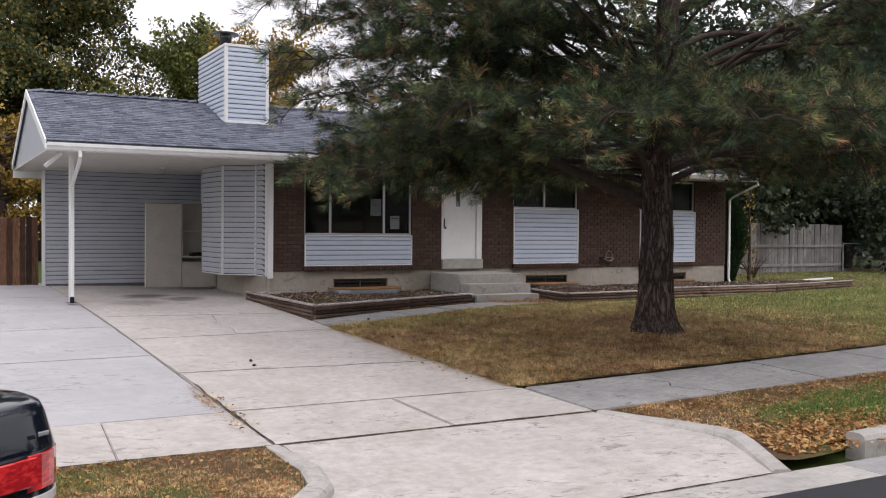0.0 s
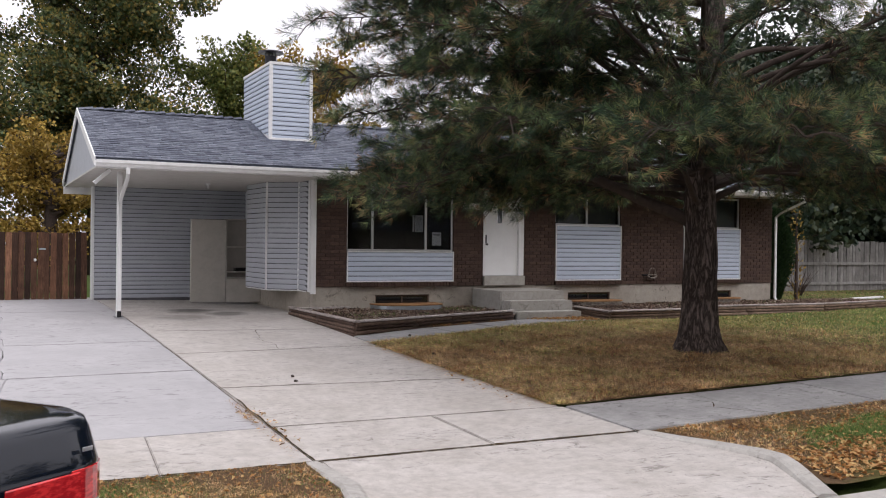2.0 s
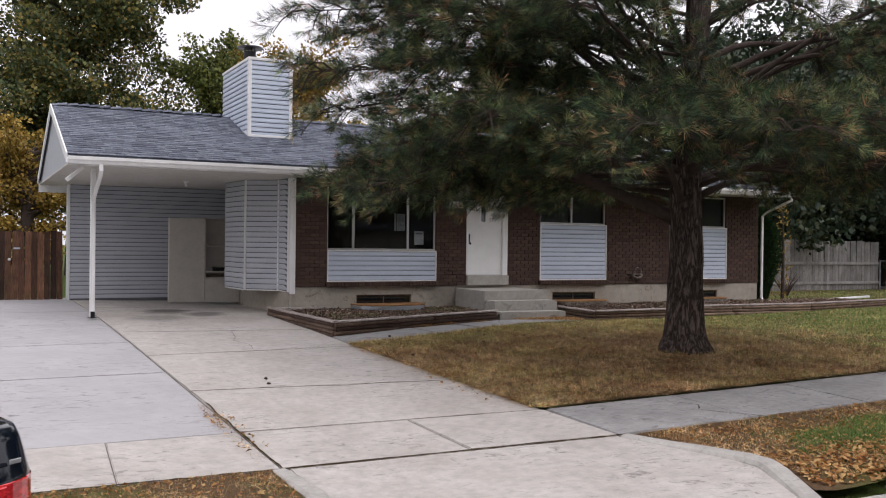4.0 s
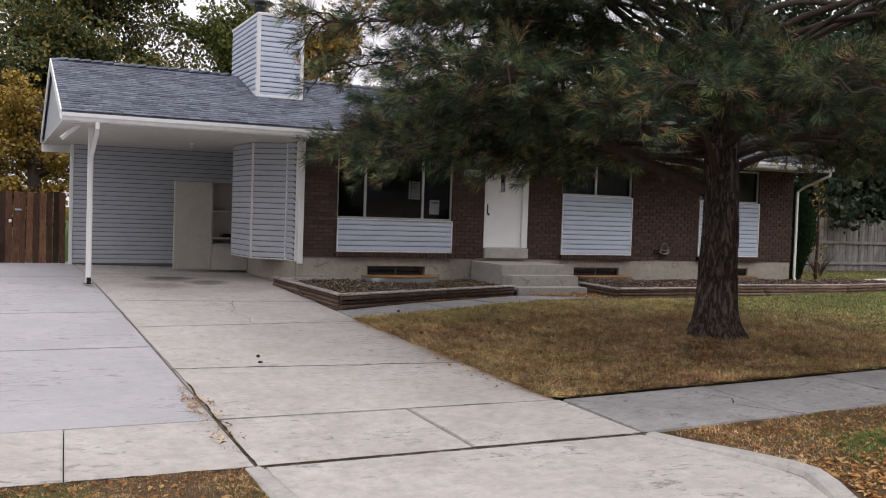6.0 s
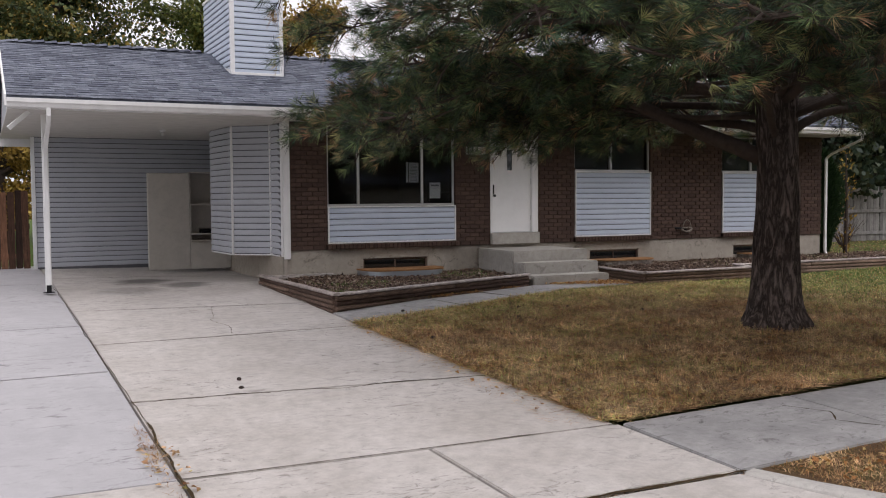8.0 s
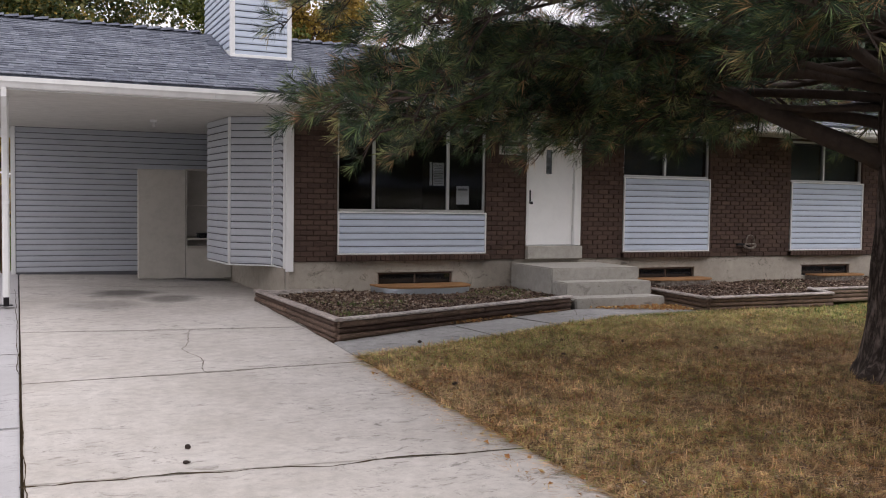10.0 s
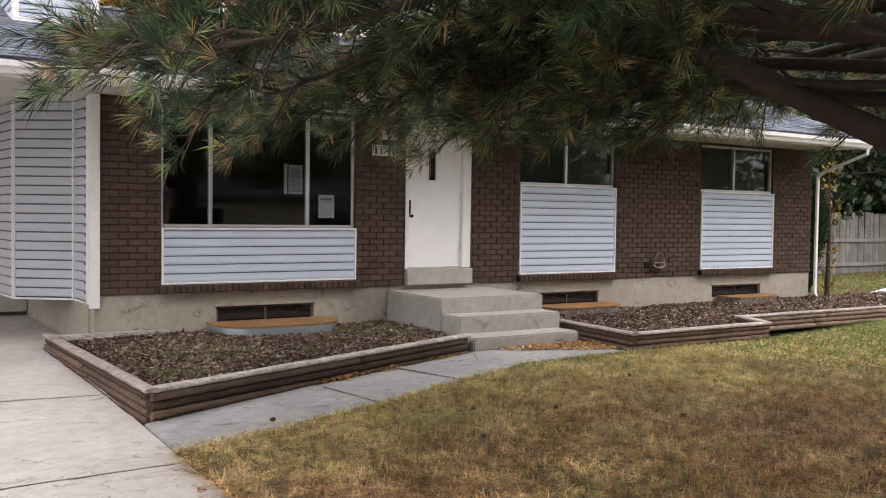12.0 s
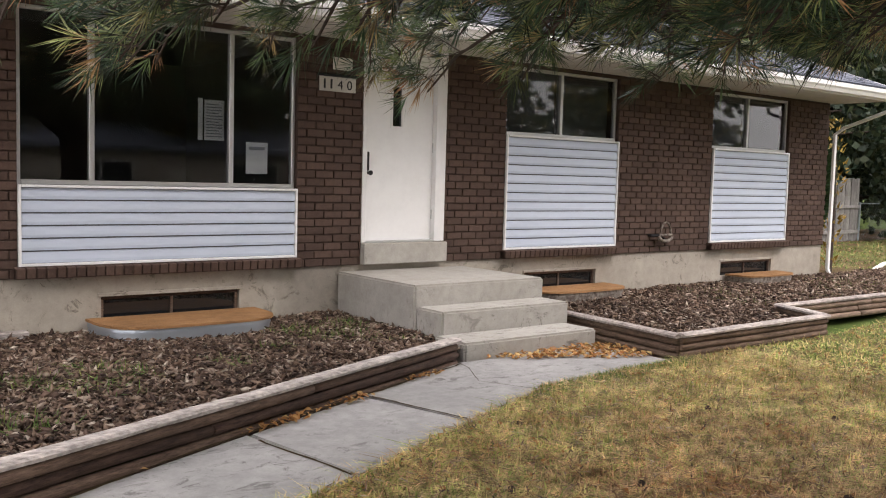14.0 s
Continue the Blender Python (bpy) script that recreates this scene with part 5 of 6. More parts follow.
    co = np.concatenate([S4, np.stack([Lf + sd * 0.15, Tp], 3).reshape(n, nodes, per * 2, 3)], 2).reshape(-1, 3)
    q = np.array([[0, 1 + 2 * k, 2 + 2 * k] for k in range(per)]).reshape(-1)
    idx = (np.arange(n * nodes)[:, None] * K + q).reshape(-1).astype(np.int32)
    me = bpy.data.meshes.new("crown")
    me.vertices.add(len(co))
    me.vertices.foreach_set("co", co.reshape(-1).astype(np.float32))
    me.loops.add(len(idx))
    me.loops.foreach_set("vertex_index", idx)
    me.polygons.add(len(idx) // 3)
    me.polygons.foreach_set("loop_start", np.arange(0, len(idx), 3, dtype=np.int32))
    me.update(calc_edges=True)
    me.materials.append(M[mat])
    crown = new("crown", me)
    crown.parent = t
    tagged(crown, "dark green and brownish long needles in drooping tufts", kind="stuff")
    # the twigs themselves as slim tapering blades
    s2 = unit(np.cross(axis, rg.normal(size=axis.shape))) * 0.006
    V2 = np.stack([A - s2, A + s2, B], 1)
    tris("twig_work", V2, "twig", t, "stuff")
    
    return t


def limbset(seed, levels, arc=None):
    rnd = random.Random(seed)
    out = []
    for h, num, L, rise, droop, r in levels:
        a0 = rnd.uniform(0, 6.28)
        for i in range(num):
            out.append((h + rnd.uniform(-0.3, 0.3), a0 + 6.283 * i / num + rnd.uniform(-0.3, 0.3), L * rnd.uniform(0.8, 1.12), rise, droop, r))
    return out


D = math.radians
LEV = [(2.9, 5, 4.6, 1.0, 1.2, 0.05), (3.5, 6, 5.2, 1.6, 1.1, 0.055), (4.1, 7, 5.3, 2.0, 1.0, 0.055), (4.9, 5, 5.3, 2.2, 0.8, 0.055), (5.7, 5, 5.2, 2.3, 0.7, 0.05),
       (6.6, 5, 4.9, 2.2, 0.5, 0.05), (7.5, 5, 4.4, 2.0, 0.4, 0.045), (8.4, 6, 3.7, 1.8, 0.3, 0.04), (9.4, 6, 2.8, 1.5, 0.1, 0.035), (10.4, 5, 1.8, 1.1, 0.0, 0.03)]
extra = [(h_, D(a_), l_, r_, d_, 0.034) for h_, a_, l_, r_, d_ in (
    (2.7, 100, 5.0, 1.2, 1.3), (2.8, 128, 5.3, 1.2, 1.4), (2.8, 152, 5.4, 1.3, 1.5), (2.9, 176, 5.2, 1.3, 1.4), (2.9, 200, 4.6, 1.3, 1.2), (2.8, 226, 4.6, 1.2, 1.3), (2.9, 255, 4.6, 1.2, 1.4), (2.9, 285, 4.6, 1.2, 1.4),
    (3.3, 140, 5.5, 1.6, 1.3), (3.4, 164, 5.5, 1.7, 1.3), (3.5, 118, 5.6, 1.6, 1.3), (3.6, 188, 5.3, 1.7, 1.2), (3.7, 212, 5.0, 1.7, 1.2), (3.8, 238, 4.8, 1.6, 1.2),
    (4.0, 152, 5.7, 2.0, 1.0), (4.2, 130, 5.7, 2.0, 1.0), (4.4, 174, 5.6, 2.1, 1.0), (4.8, 145, 5.7, 2.2, 0.9), (5.1, 165, 5.6, 2.2, 0.9), (5.5, 150, 5.6, 2.3, 0.8), (6.0, 172, 5.3, 2.3, 0.7), (6.3, 138, 5.3, 2.3, 0.7), (7.0, 155, 5.0, 2.2, 0.5))]
extra += [(1.80, D(140), 5.5, 3.2, 1.9, 0.10), (2.15, D(105), 4.8, 1.8, 1.3, 0.06), (2.1, D(5), 4.2, 1.7, 1.0, 0.065), (2.2, D(215), 4.4, 1.5, 1.1, 0.05), (2.5, D(60), 5.0, 1.5, 1.2, 0.05),
         (2.4, D(122), 5.4, 1.5, 1.5, 0.05), (2.5, D(158), 5.2, 1.6, 1.5, 0.05), (2.6, D(190), 4.6, 1.6, 1.1, 0.06), (2.6, D(245), 4.6, 1.4, 1.4, 0.06), (2.7, D(275), 4.4, 1.2, 1.2, 0.055), (2.7, D(325), 4.6, 1.3, 1.2, 0.055)]
extra += [(2.9, D(a_), 4.9, 2.5, 0.9, 0.045) for a_ in (118, 133, 149, 166, 182, 198, 216)]
extra += [(3.3, D(a_), 5.2, 3.1, 0.6, 0.045) for a_ in (125, 141, 157, 174, 190, 208, 300, 322, 345)]
extra += [(3.8, D(a_), 5.1, 3.2, 0.4, 0.045) for a_ in (134, 151, 169, 187, 226)]
extra += [(2.6, D(a_), 5.4, 1.2, 1.5, 0.04) for a_ in (134, 146, 170)]
extra += [(2.4, D(a_), 4.0, 1.1, 0.9, 0.045) for a_ in (298, 312, 330, 346, 12, 30)]
extra += [(2.6, D(a_), 3.4, 1.5, 1.2, 0.04) for a_ in (228, 241, 254, 268)]
extra += [(2.35, D(a_), l_, 0.8, 0.75, 0.035) for a_, l_ in ((98, 3.4), (106, 3.1), (114, 3.7), (127, 4.5), (136, 4.2))]
extra = [(h_, a_, l_ * (0.87 if 128 < math.degrees(a_) < 190 and l_ > 4.7 and h_ < 3.2 else 1.0), u_, d_, r_) for h_, a_, l_, u_, d_, r_ in extra]
ALL_LIMBS = [l for l in extra + limbset(4, LEV) if not (3.1 < l[0] < 6.8 and (244 < math.degrees(l[1]) % 360 < 296 or 14 < math.degrees(l[1]) % 360 < 62)) and not (2.75 < l[0] < 7.2 and 72 < math.degrees(l[1]) % 360 < 112)]
pine("pine_tree", 7.0, 4.9, 0.17, 12.0, ALL_LIMBS, 4, "big old pine tree with forked low limbs on the front lawn", needles=48, width=0.0155, tuft_len=0.18, trunk=0.265)


# ---- wire fence ----
def wire_fence(p, q, h, z):
    f = tagged(new("wire_fence"), "low grey chain link fence beyond the wooden fence", "fence")
    (xa, ya), (xb, yb) = p, q
    n = 6
    P = [(xa + (xb - xa) * i / n, ya + (yb - ya) * i / n) for i in range(n + 1)]
    for x, y in P:
        part("post", tube([(x, y, z - 0.1), (x, y, z + h)], 0.03, 8), "galv", f)
    part("rail", tube([(*P[0], z + h - 0.03), (*P[-1], z + h - 0.03)], 0.02, 6), "galv", f)
    bm = bmesh.new()
    L = math.hypot(xb - xa, yb - ya)
    ux, uy = (xb - xa) / L, (yb - ya) / L
    s = 0.0
    while s < L - h:
        for a, b in ((s, s + h * 0.9), (s + h * 0.9, s)):
            p0, p1 = Vector((xa + ux * a, ya + uy * a, z + 0.03)), Vector((xa + ux * b, ya + uy * b, z + h - 0.04))
            w = Vector((0, 0, 0.004))
            bm.faces.new([bm.verts.new(v) for v in (p0 - w, p1 - w, p1 + w, p0 + w)])
        s += 0.09
    tagged(part("mesh", bm, "galv", f), kind="stuff")


# ---- broadleaf trees ----
def broadleaf(name, x, y, z, height, rx, mat, seed, label, leaves=16000, size=0.16, trunk=0.25, low=0.25, category="tree"):
    rnd, rg = random.Random(seed), np.random.default_rng(seed)
    t = thing(name, x, y, z, label, category)
    tips = []
    bm = bmesh.new()
    part("trunk", tube([(0, 0, -0.1), (0.05, 0, height * 0.2), (0, 0.1, height * 0.45), (0.1, 0, height * 0.8)], [trunk * 1.3, trunk, trunk * 0.7, trunk * 0.15], 10), "twig", t, smooth=True)
    for i in range(44):
        h = height * rnd.uniform(low, 0.8)
        az = rnd.uniform(0, 6.28)
        L = rx * rnd.uniform(0.6, 1.0) * (1.15 - 0.65 * abs(h / height - 0.45))
        rise = rnd.uniform(0.15, 0.8) * L * (0.5 + h / height)
        p = Vector((0, 0, h))
        pts = [p + Vector((math.cos(az) * L * s, math.sin(az) * L * s, rise * s - 0.1 * L * s * s)) for s in (0, 0.3, 0.6, 1)]
        tube(pts, [trunk * 0.35, trunk * 0.22, trunk * 0.12, 0.02], 6, bm)
        for s in np.linspace(0.3, 1.0, 9):
            k = min(2, int(s * 3))
            q = pts[k].lerp(pts[k + 1], min(1, s * 3 - k)) if s < 1 else pts[3]
            tips.append(q + Vector((rnd.gauss(0, 0.4), rnd.gauss(0, 0.4), rnd.gauss(0, 0.4))) * rx * 0.16)
    part("branch_work", bm, "twig", t)
    tagged(t.children[-1], kind="stuff")
    C = np.array([tuple(v) for v in tips])
    R = rx * rg.uniform(0.13, 0.25, len(C))
    idx = rg.integers(0, len(C), leaves)
    P = C[idx] + unit(rg.normal(size=(leaves, 3))) * (R[idx] * rg.uniform(0.2, 1.0, leaves) ** 0.6)[:, None] * np.array([1, 1, 0.75])
    a = unit(rg.normal(size=(leaves, 3)))
    b = unit(np.cross(a, rg.normal(size=(leaves, 3))))
    s = size * rg.uniform(0.6, 1.2, (leaves, 1))
    V = np.stack([P - a * s * 0.5, P + b * s * 0.38, P + a * s * 0.5, P - b * s * 0.38], 1)
    tris("crown", V, mat, t, "stuff")
    return t


# ---- fences ----
def fence(name, p, q, h, mat, label, zf, w=0.14, rails=True, seed=1):
    rnd = random.Random(seed)
    (xa, ya), (xb, yb) = p, q
    L = math.hypot(xb - xa, yb - ya)
    ang = math.degrees(math.atan2(yb - ya, xb - xa))
    f = tagged(new(name), label, "fence")
    n = int(L / w)
    shared = None
    for i in range(n):
        x, y = xa + (xb - xa) * (i + 0.5) / n, ya + (yb - ya) * (i + 0.5) / n
        if i % 4 == 0:
            b = box(-w / 2 + 0.004, w / 2 - 0.004, -0.011, 0.011, 0, h * rnd.uniform(0.985, 1.012), 0.003)
            o = part("board", b, mat, f)
            shared = o.data
        else:
            o = new("board", shared)
            o.parent = f
        o.matrix_basis = pose(x, y, zf + rnd.uniform(0.0, 0.02), rnd.uniform(-0.6, 0.6), rnd.uniform(-0.7, 0.7), ang + rnd.uniform(-1, 1))
    for k in range(int(L / 2.4) + 1):
        s = min(1.0, k * 2.4 / L)
        o = part("post", box(-0.045, 0.045, 0.02, 0.11, -0.1, h + 0.03, 0.006), mat, f)
        o.matrix_basis = pose(xa + (xb - xa) * s, ya + (yb - ya) * s, zf, 0, 0, ang)
    for z in (0.22, h * 0.52):
        for yy in ((-0.055, -0.012),) if rails else ((0.012, 0.05),):
            o = part("rail", box(0, L, yy[0], yy[1], z, z + 0.10, 0.005), mat, f)
            o.matrix_basis = pose(xa, ya, zf, 0, 0, ang)
    return f


fence("fence", (-9.0, 18.45), (-0.30, 18.45), 1.62, "fence_red", "dark reddish-brown wooden board fence beside the carport", 0.26, rails=False)
fence("fence", (16.4, 18.3), (28.0, 18.3), 1.78, "fence_grey", "weathered grey wooden board fence behind the side lawn", 0.2, 0.15, seed=3)

latch = tagged(new("gate_latch"), "small pale metal latch and pull on the brown fence gate", "gate latch")
part("bar", box(-1.38, -1.24, 18.415, 18.43, 1.46, 1.50, 0.003), "galv", latch)
part("pull", tube([(-1.47, 18.43, 1.22), (-1.47, 18.40, 1.22), (-1.47, 18.385, 1.22)], [0.03, 0.035, 0.02], 10), "white", latch)
wire_fence((28.1, 18.3), (40, 16.5), 1.1, 0.2)
TREES = [
    ("maple_tree", 1.7, 38, 15.5, 5.2, "maple", 11, "tall full maple with dark green leaves turning gold", 95000, 0.185),
    ("maple_tree", -5.0, 32, 7.2, 4.4, "maple", 12, "lower broad maple with dark leaves turning gold", 52000, 0.17),
    ("maple_tree", -12, 40, 9, 6.0, "maple", 16, "wide maple further along the gardens", 20000, 0.36),
    ("young_tree", 7.6, 38, 12.0, 3.2, "green", 13, "lighter green tree with thin crown behind the roof", 30000, 0.18),
    ("yellow_tree", 11.2, 38, 11.5, 3.4, "yellow", 14, "bright yellow autumn tree behind the chimney", 32000, 0.18),
    ("yellow_tree", -0.8, 24, 5.2, 1.7, "yellow", 15, "yellow autumn shrub tree behind the fence", 15000, 0.12),
    ("yellow_tree", -4.6, 25, 4.6, 1.8, "maple", 19, "turning green-gold shrub tree behind the fence", 16000, 0.14),
    ("dark_tree", 24.0, 21.5, 8.5, 5.8, "needle_dark", 17, "large dark evergreen-looking tree behind the grey fence", 36000, 0.26),
    ("dark_tree", 33.0, 26, 10.5, 7.0, "needle_dark", 27, "large dark evergreen-looking tree behind the grey fence", 40000, 0.3),
    ("dark_tree", 20.5, 33, 7.5, 4.5, "maple", 18, "dark leafy tree behind the house", 26000, 0.26),
    ("dark_tree", 31.0, 20.5, 9.5, 5.5, "needle_dark", 37, "dark evergreen-looking tree hanging over the fence", 36000, 0.22),
    ("garden_tree", 46, 30, 13, 7.5, "maple", 38, "leafy garden tree far behind the fence", 14000, 0.45),
    ("garden_tree", 55, 18, 13, 7.5, "maple", 39, "leafy garden tree far behind the fence", 14000, 0.45),
    ("garden_tree", 60, 42, 14, 8.5, "green", 40, "leafy garden tree far behind the fence", 14000, 0.45),
    ("garden_tree", 38, 16, 9, 4.5, "green", 20, "leafy green garden tree beyond the side lawn", 26000, 0.22),
    # next two are added out of view to block sky reflected in window 3
    ("garden_tree", 34, -6, 10, 5.5, "maple", 51, "unseen leafy tree added to darken the right window's reflection", 9000, 0.5),
    ("garden_tree", 44, 5, 11, 6.0, "maple", 52, "unseen leafy tree added to darken the right window's reflection", 9000, 0.5),
    ("street_tree", -9, -21, 11, 5.5, "maple", 21, "leafy tree in the garden across the street", 9000, 0.5),
    ("street_tree", 6, -24, 13, 6.5, "maple", 22, "leafy tree in the garden across the street", 9000, 0.5),
    ("street_tree", 19, -20, 12, 6.0, "maple", 23, "leafy tree in the garden across the street", 9000, 0.5),
    ("street_tree", 32, -18, 12, 6.0, "maple", 24, "leafy tree in the garden across the street", 9000, 0.5),
]
for nm, x, y, h, r, mt, sd, lb, n, sz in TREES:
    broadleaf(nm, x, y, 0.1, h, r, mt, sd, lb, n, sz, low=0.12 if h < 10 else 0.18)

# dark evergreen shrub with yellow sprigs at the house corner
def column_shrub(name, x, y, z, h, r, mat, n, seed, label, size=0.05, cat="shrub"):
    rg = np.random.default_rng(seed)
    t = thing(name, x, y, z, label, cat)
    part("stem", tube([(0, 0, -0.05), (0.02, 0, h * 0.5), (0, 0.02, h * 0.92)], [0.05, 0.035, 0.01], 8), "twig", t)
    u = rg.uniform(0.02, 1, n)
    a = rg.uniform(0, 6.283, n)
    rr = r * (0.35 + 1.3 * np.sqrt(u) * (1 - u) ** 0.6) * rg.uniform(0.55, 1.05, n) * (1 + 0.22 * np.sin(a * 3 + u * 7))
    P = np.stack([rr * np.cos(a), rr * np.sin(a), u * h], 1)
    d = unit(np.stack([np.cos(a) * 0.6, np.sin(a) * 0.6, rg.uniform(0.1, 1.4, n)], 1))
    s = unit(np.cross(d, rg.normal(size=(n, 3)))) * size * 0.45
    V = np.stack([P - s, P + s, P + d * size * rg.uniform(1.2, 2.4, (n, 1))], 1)
    tris("crown", V, mat, t)
    return t


column_shrub("evergreen_shrub", 17.3, 13.9, 0.2, 2.6, 0.62, "cedar", 26000, 31, "dark green upright evergreen shrub at the house corner")
column_shrub("yellow_shrub", 17.9, 13.4, 0.2, 2.7, 0.2, "yellow", 170, 32, "thin shrub with a few yellow leaves at the house corner", 0.055)


def dry_bush(x, y, z, h, seed):
    rnd = random.Random(seed)
    t = thing("dry_bush", x, y, z, "bare brown dry bush by the grey fence", "shrub")
    bm = bmesh.new()
    for i in range(60):
        a, b = rnd.uniform(0, 6.28), rnd.uniform(0.15, 0.75)
        L = h * rnd.uniform(0.6, 1.1)
        q = [(0.05 * math.cos(a), 0.05 * math.sin(a), -0.02)]
        for s in (0.4, 0.7, 1.0):
            q.append((L * b * s * math.cos(a + s * 0.3), L * b * s * math.sin(a + s * 0.3), L * s * (1 - 0.2 * s)))
        tube(q, [0.009, 0.006, 0.004, 0.002], 3, bm)
    part("stem_work", bm, "twig", t)
    tagged(t.children[0], kind="stuff")


dry_bush(20.6, 15.8, 0.2, 1.0, 5)
dry_bush(18.3, 16.5, 0.2, 0.6, 6)

# ---- scattered small stuff ----
SR = np.random.default_rng(77)


def scatter(poly, n, keep=None):
    x0, x1 = min(p[0] for p in poly), max(p[0] for p in poly)
    y0, y1 = min(p[1] for p in poly), max(p[1] for p in poly)
    P = np.stack([SR.uniform(x0, x1, n), SR.uniform(y0, y1, n)], 1)
    c = np.zeros(n, bool)
    for (ax, ay), (bx, by) in zip(poly, poly[1:] + poly[:1]):
        if ay != by:
            c ^= ((ay > P[:, 1]) != (by > P[:, 1])) & (P[:, 0] < (bx - ax) * (P[:, 1] - ay) / (by - ay) + ax)
    P = P[c]
    return P if keep is None else P[SR.random(len(P)) < keep(P)]


def heights(P, f):
    return np.array([f(x, y) for x, y in P])


def blades(P, z, h, w, flat):
    n = len(P)
    b = np.concatenate([P, z[:, None]], 1)
    a = SR.uniform(0, 6.283, n)
    lean = SR.uniform(0.1, flat, n)
    L = h * SR.uniform(0.5, 1.3, n)
    tip = np.stack([np.cos(a) * lean * L, np.sin(a) * lean * L, L / (1 + lean)], 1)
    a2 = a + SR.uniform(0.8, 2.3, n)
    s = np.stack([np.cos(a2), np.sin(a2), SR.uniform(-0.2, 0.2, n)], 1) * w * SR.uniform(0.6, 1.3, (n, 1))
    return np.stack([b - s * 0.5, b + s * 0.5, b + tip], 1)


def wave(P, s, k):
    return np.sin(P[:, 0] * s + k + 1.3 * np.sin(P[:, 1] * s * 0.7 + k)) * np.cos(P[:, 1] * s * 1.1 - k * 2) + 0.5 * np.sin(P[:, 0] * s * 2.3 + P[:, 1] * s * 1.9 + k)


LAWN_GREEN = lambda P: np.clip(0.36 * np.maximum(0, P[:, 1] - 6.6) + 0.20 * np.maximum(0, P[:, 0] - 8.0) + 0.27 * wave(P, 1.7, 1.0) + 0.22, 0.02, 0.93)
near = [(3.0, 2.74), (9.5, 2.92), (9.5, 9.55), (6.93, 9.36), (4.7, 8.46), (2.93, 7.95)]
mid = [(9.5, 2.92), (21, 3.25), (21, 11.2), (16.1, 10.4), (11.4, 9.6), (9.5, 9.55)]
far = [(21, 3.3), (38, 3.75), (38, 18), (17.5, 18), (19.3, 12), (21, 11)]
for poly, n, h, w in ((near, 230000, 0.082, 0.0105), (mid, 150000, 0.07, 0.014), (far, 80000, 0.07, 0.024)):
    P = scatter(poly, n)
    z = heights(P, Lg) - 0.004
    g = LAWN_GREEN(P) > SR.random(len(P))
    deep = g & (SR.random(len(P)) < np.clip((P[:, 0] - 9.5) / 5 + 0.12, 0, 0.85))
    for sel, mt in ((~g, "drygrass"), (g & ~deep, "mixgrass"), (deep, "greengrass")):
        if sel.any():
            tris("lawn_grass", blades(P[sel], z[sel], h, w, 3.4), mt, label="short tired autumn lawn grass", category="grass")
slz = lambda x, y: -0.08
srz = lambda x, y: max(G(x, y), G(x, 1.46) - 0.03) - 0.016 - 0.05 * smooth01((0.2 - y) / 0.8) * smooth01((4.6 - x) / 0.8)
P = scatter(STRIP_L, 60000)
g = (0.35 + 0.35 * wave(P, 1.5, 0.4) - 0.5 * (P[:, 0] > -1.2)) > SR.random(len(P))
for sel, mt in ((~g, "drygrass"), (g, "greengrass")):
    tris("strip_grass", blades(P[sel], heights(P[sel], slz), 0.04, 0.007, 2.2), mt, label="patchy grass of the kerb strip", category="grass")
P = scatter([(3.35, 1.45), (3.60, 0.62), (3.68, 0.30), (3.66, -0.1), (3.9, -0.42), (16, -0.42), (16, 1.8)], 110000)
g = np.clip(1.25 - np.abs(P[:, 1] - 0.35) * 1.5, 0, 1) * np.clip((P[:, 0] - 3.9) * 0.9, 0.02, 1) > SR.random(len(P))
for sel, mt in ((~g, "drygrass"), (g, "greengrass")):
    tris("strip_grass", blades(P[sel], heights(P[sel], srz), 0.045, 0.007, 2.0), mt, label="patchy grass of the kerb strip", category="grass")
P = scatter([(4.1, 0.2), (4.6, 0.75), (6.0, 1.15), (10, 1.35), (10, -0.1), (5.6, -0.1)], 60000, lambda P: np.clip(0.8 + 0.5 * wave(P, 2.1, 0.3), 0.1, 1))
tris("strip_grass", blades(P, heights(P, srz), 0.065, 0.009, 1.8), "greengrass", label="bright green grass of the kerb strip", category="grass")
P = scatter([(-3.2, 1.35), (-1.4, 0.1), (-1.0, 0.2), (-1.3, 1.35)], 16000, lambda P: np.clip(0.5 + 0.6 * wave(P, 2.6, 0.9), 0.05, 1))
tris("strip_grass", blades(P, heights(P, slz), 0.055, 0.008, 1.8), "greengrass", label="bright green grass of the kerb strip", category="grass")
# green tufts along the path edge
P = scatter([(6.6, 9.15), (8.2, 9.3), (8.9, 9.35), (8.9, 9.55), (8.05, 9.53), (6.93, 9.4)], 9000)
tris("lawn_grass", blades(P, heights(P, Lg), 0.055, 0.006, 1.6), "greengrass", label="greener grass tufts along the path", category="grass")


def leaves(name, P, zf, size, mat="leaf", label="dry fallen autumn leaves"):
    n = len(P)
    c = np.concatenate([P, heights(P, zf)[:, None] + SR.uniform(0.006, 0.028, (n, 1))], 1)
    a = SR.uniform(0, 6.283, n)
    u = np.stack([np.cos(a), np.sin(a), SR.uniform(-0.5, 0.5, n)], 1)
    v = np.stack([-np.sin(a), np.cos(a), SR.uniform(-0.5, 0.5, n)], 1)
    s = size * SR.uniform(0.5, 1.2, (n, 1))
    k = SR.uniform(0.25, 0.4, (n, 1))
    lift = np.array([0, 0, 1.0]) * s * SR.uniform(0.0, 0.35, (n, 1))
    A, B, C, D2 = c - u * s * 0.5, c - v * s * k + lift, c + u * s * 0.5, c + v * s * k + lift
    V = np.concatenate([np.stack([A, B, C], 1), np.stack([A, C, D2], 1)])
    tris(name, V, mat, label=label, category="fallen leaves")


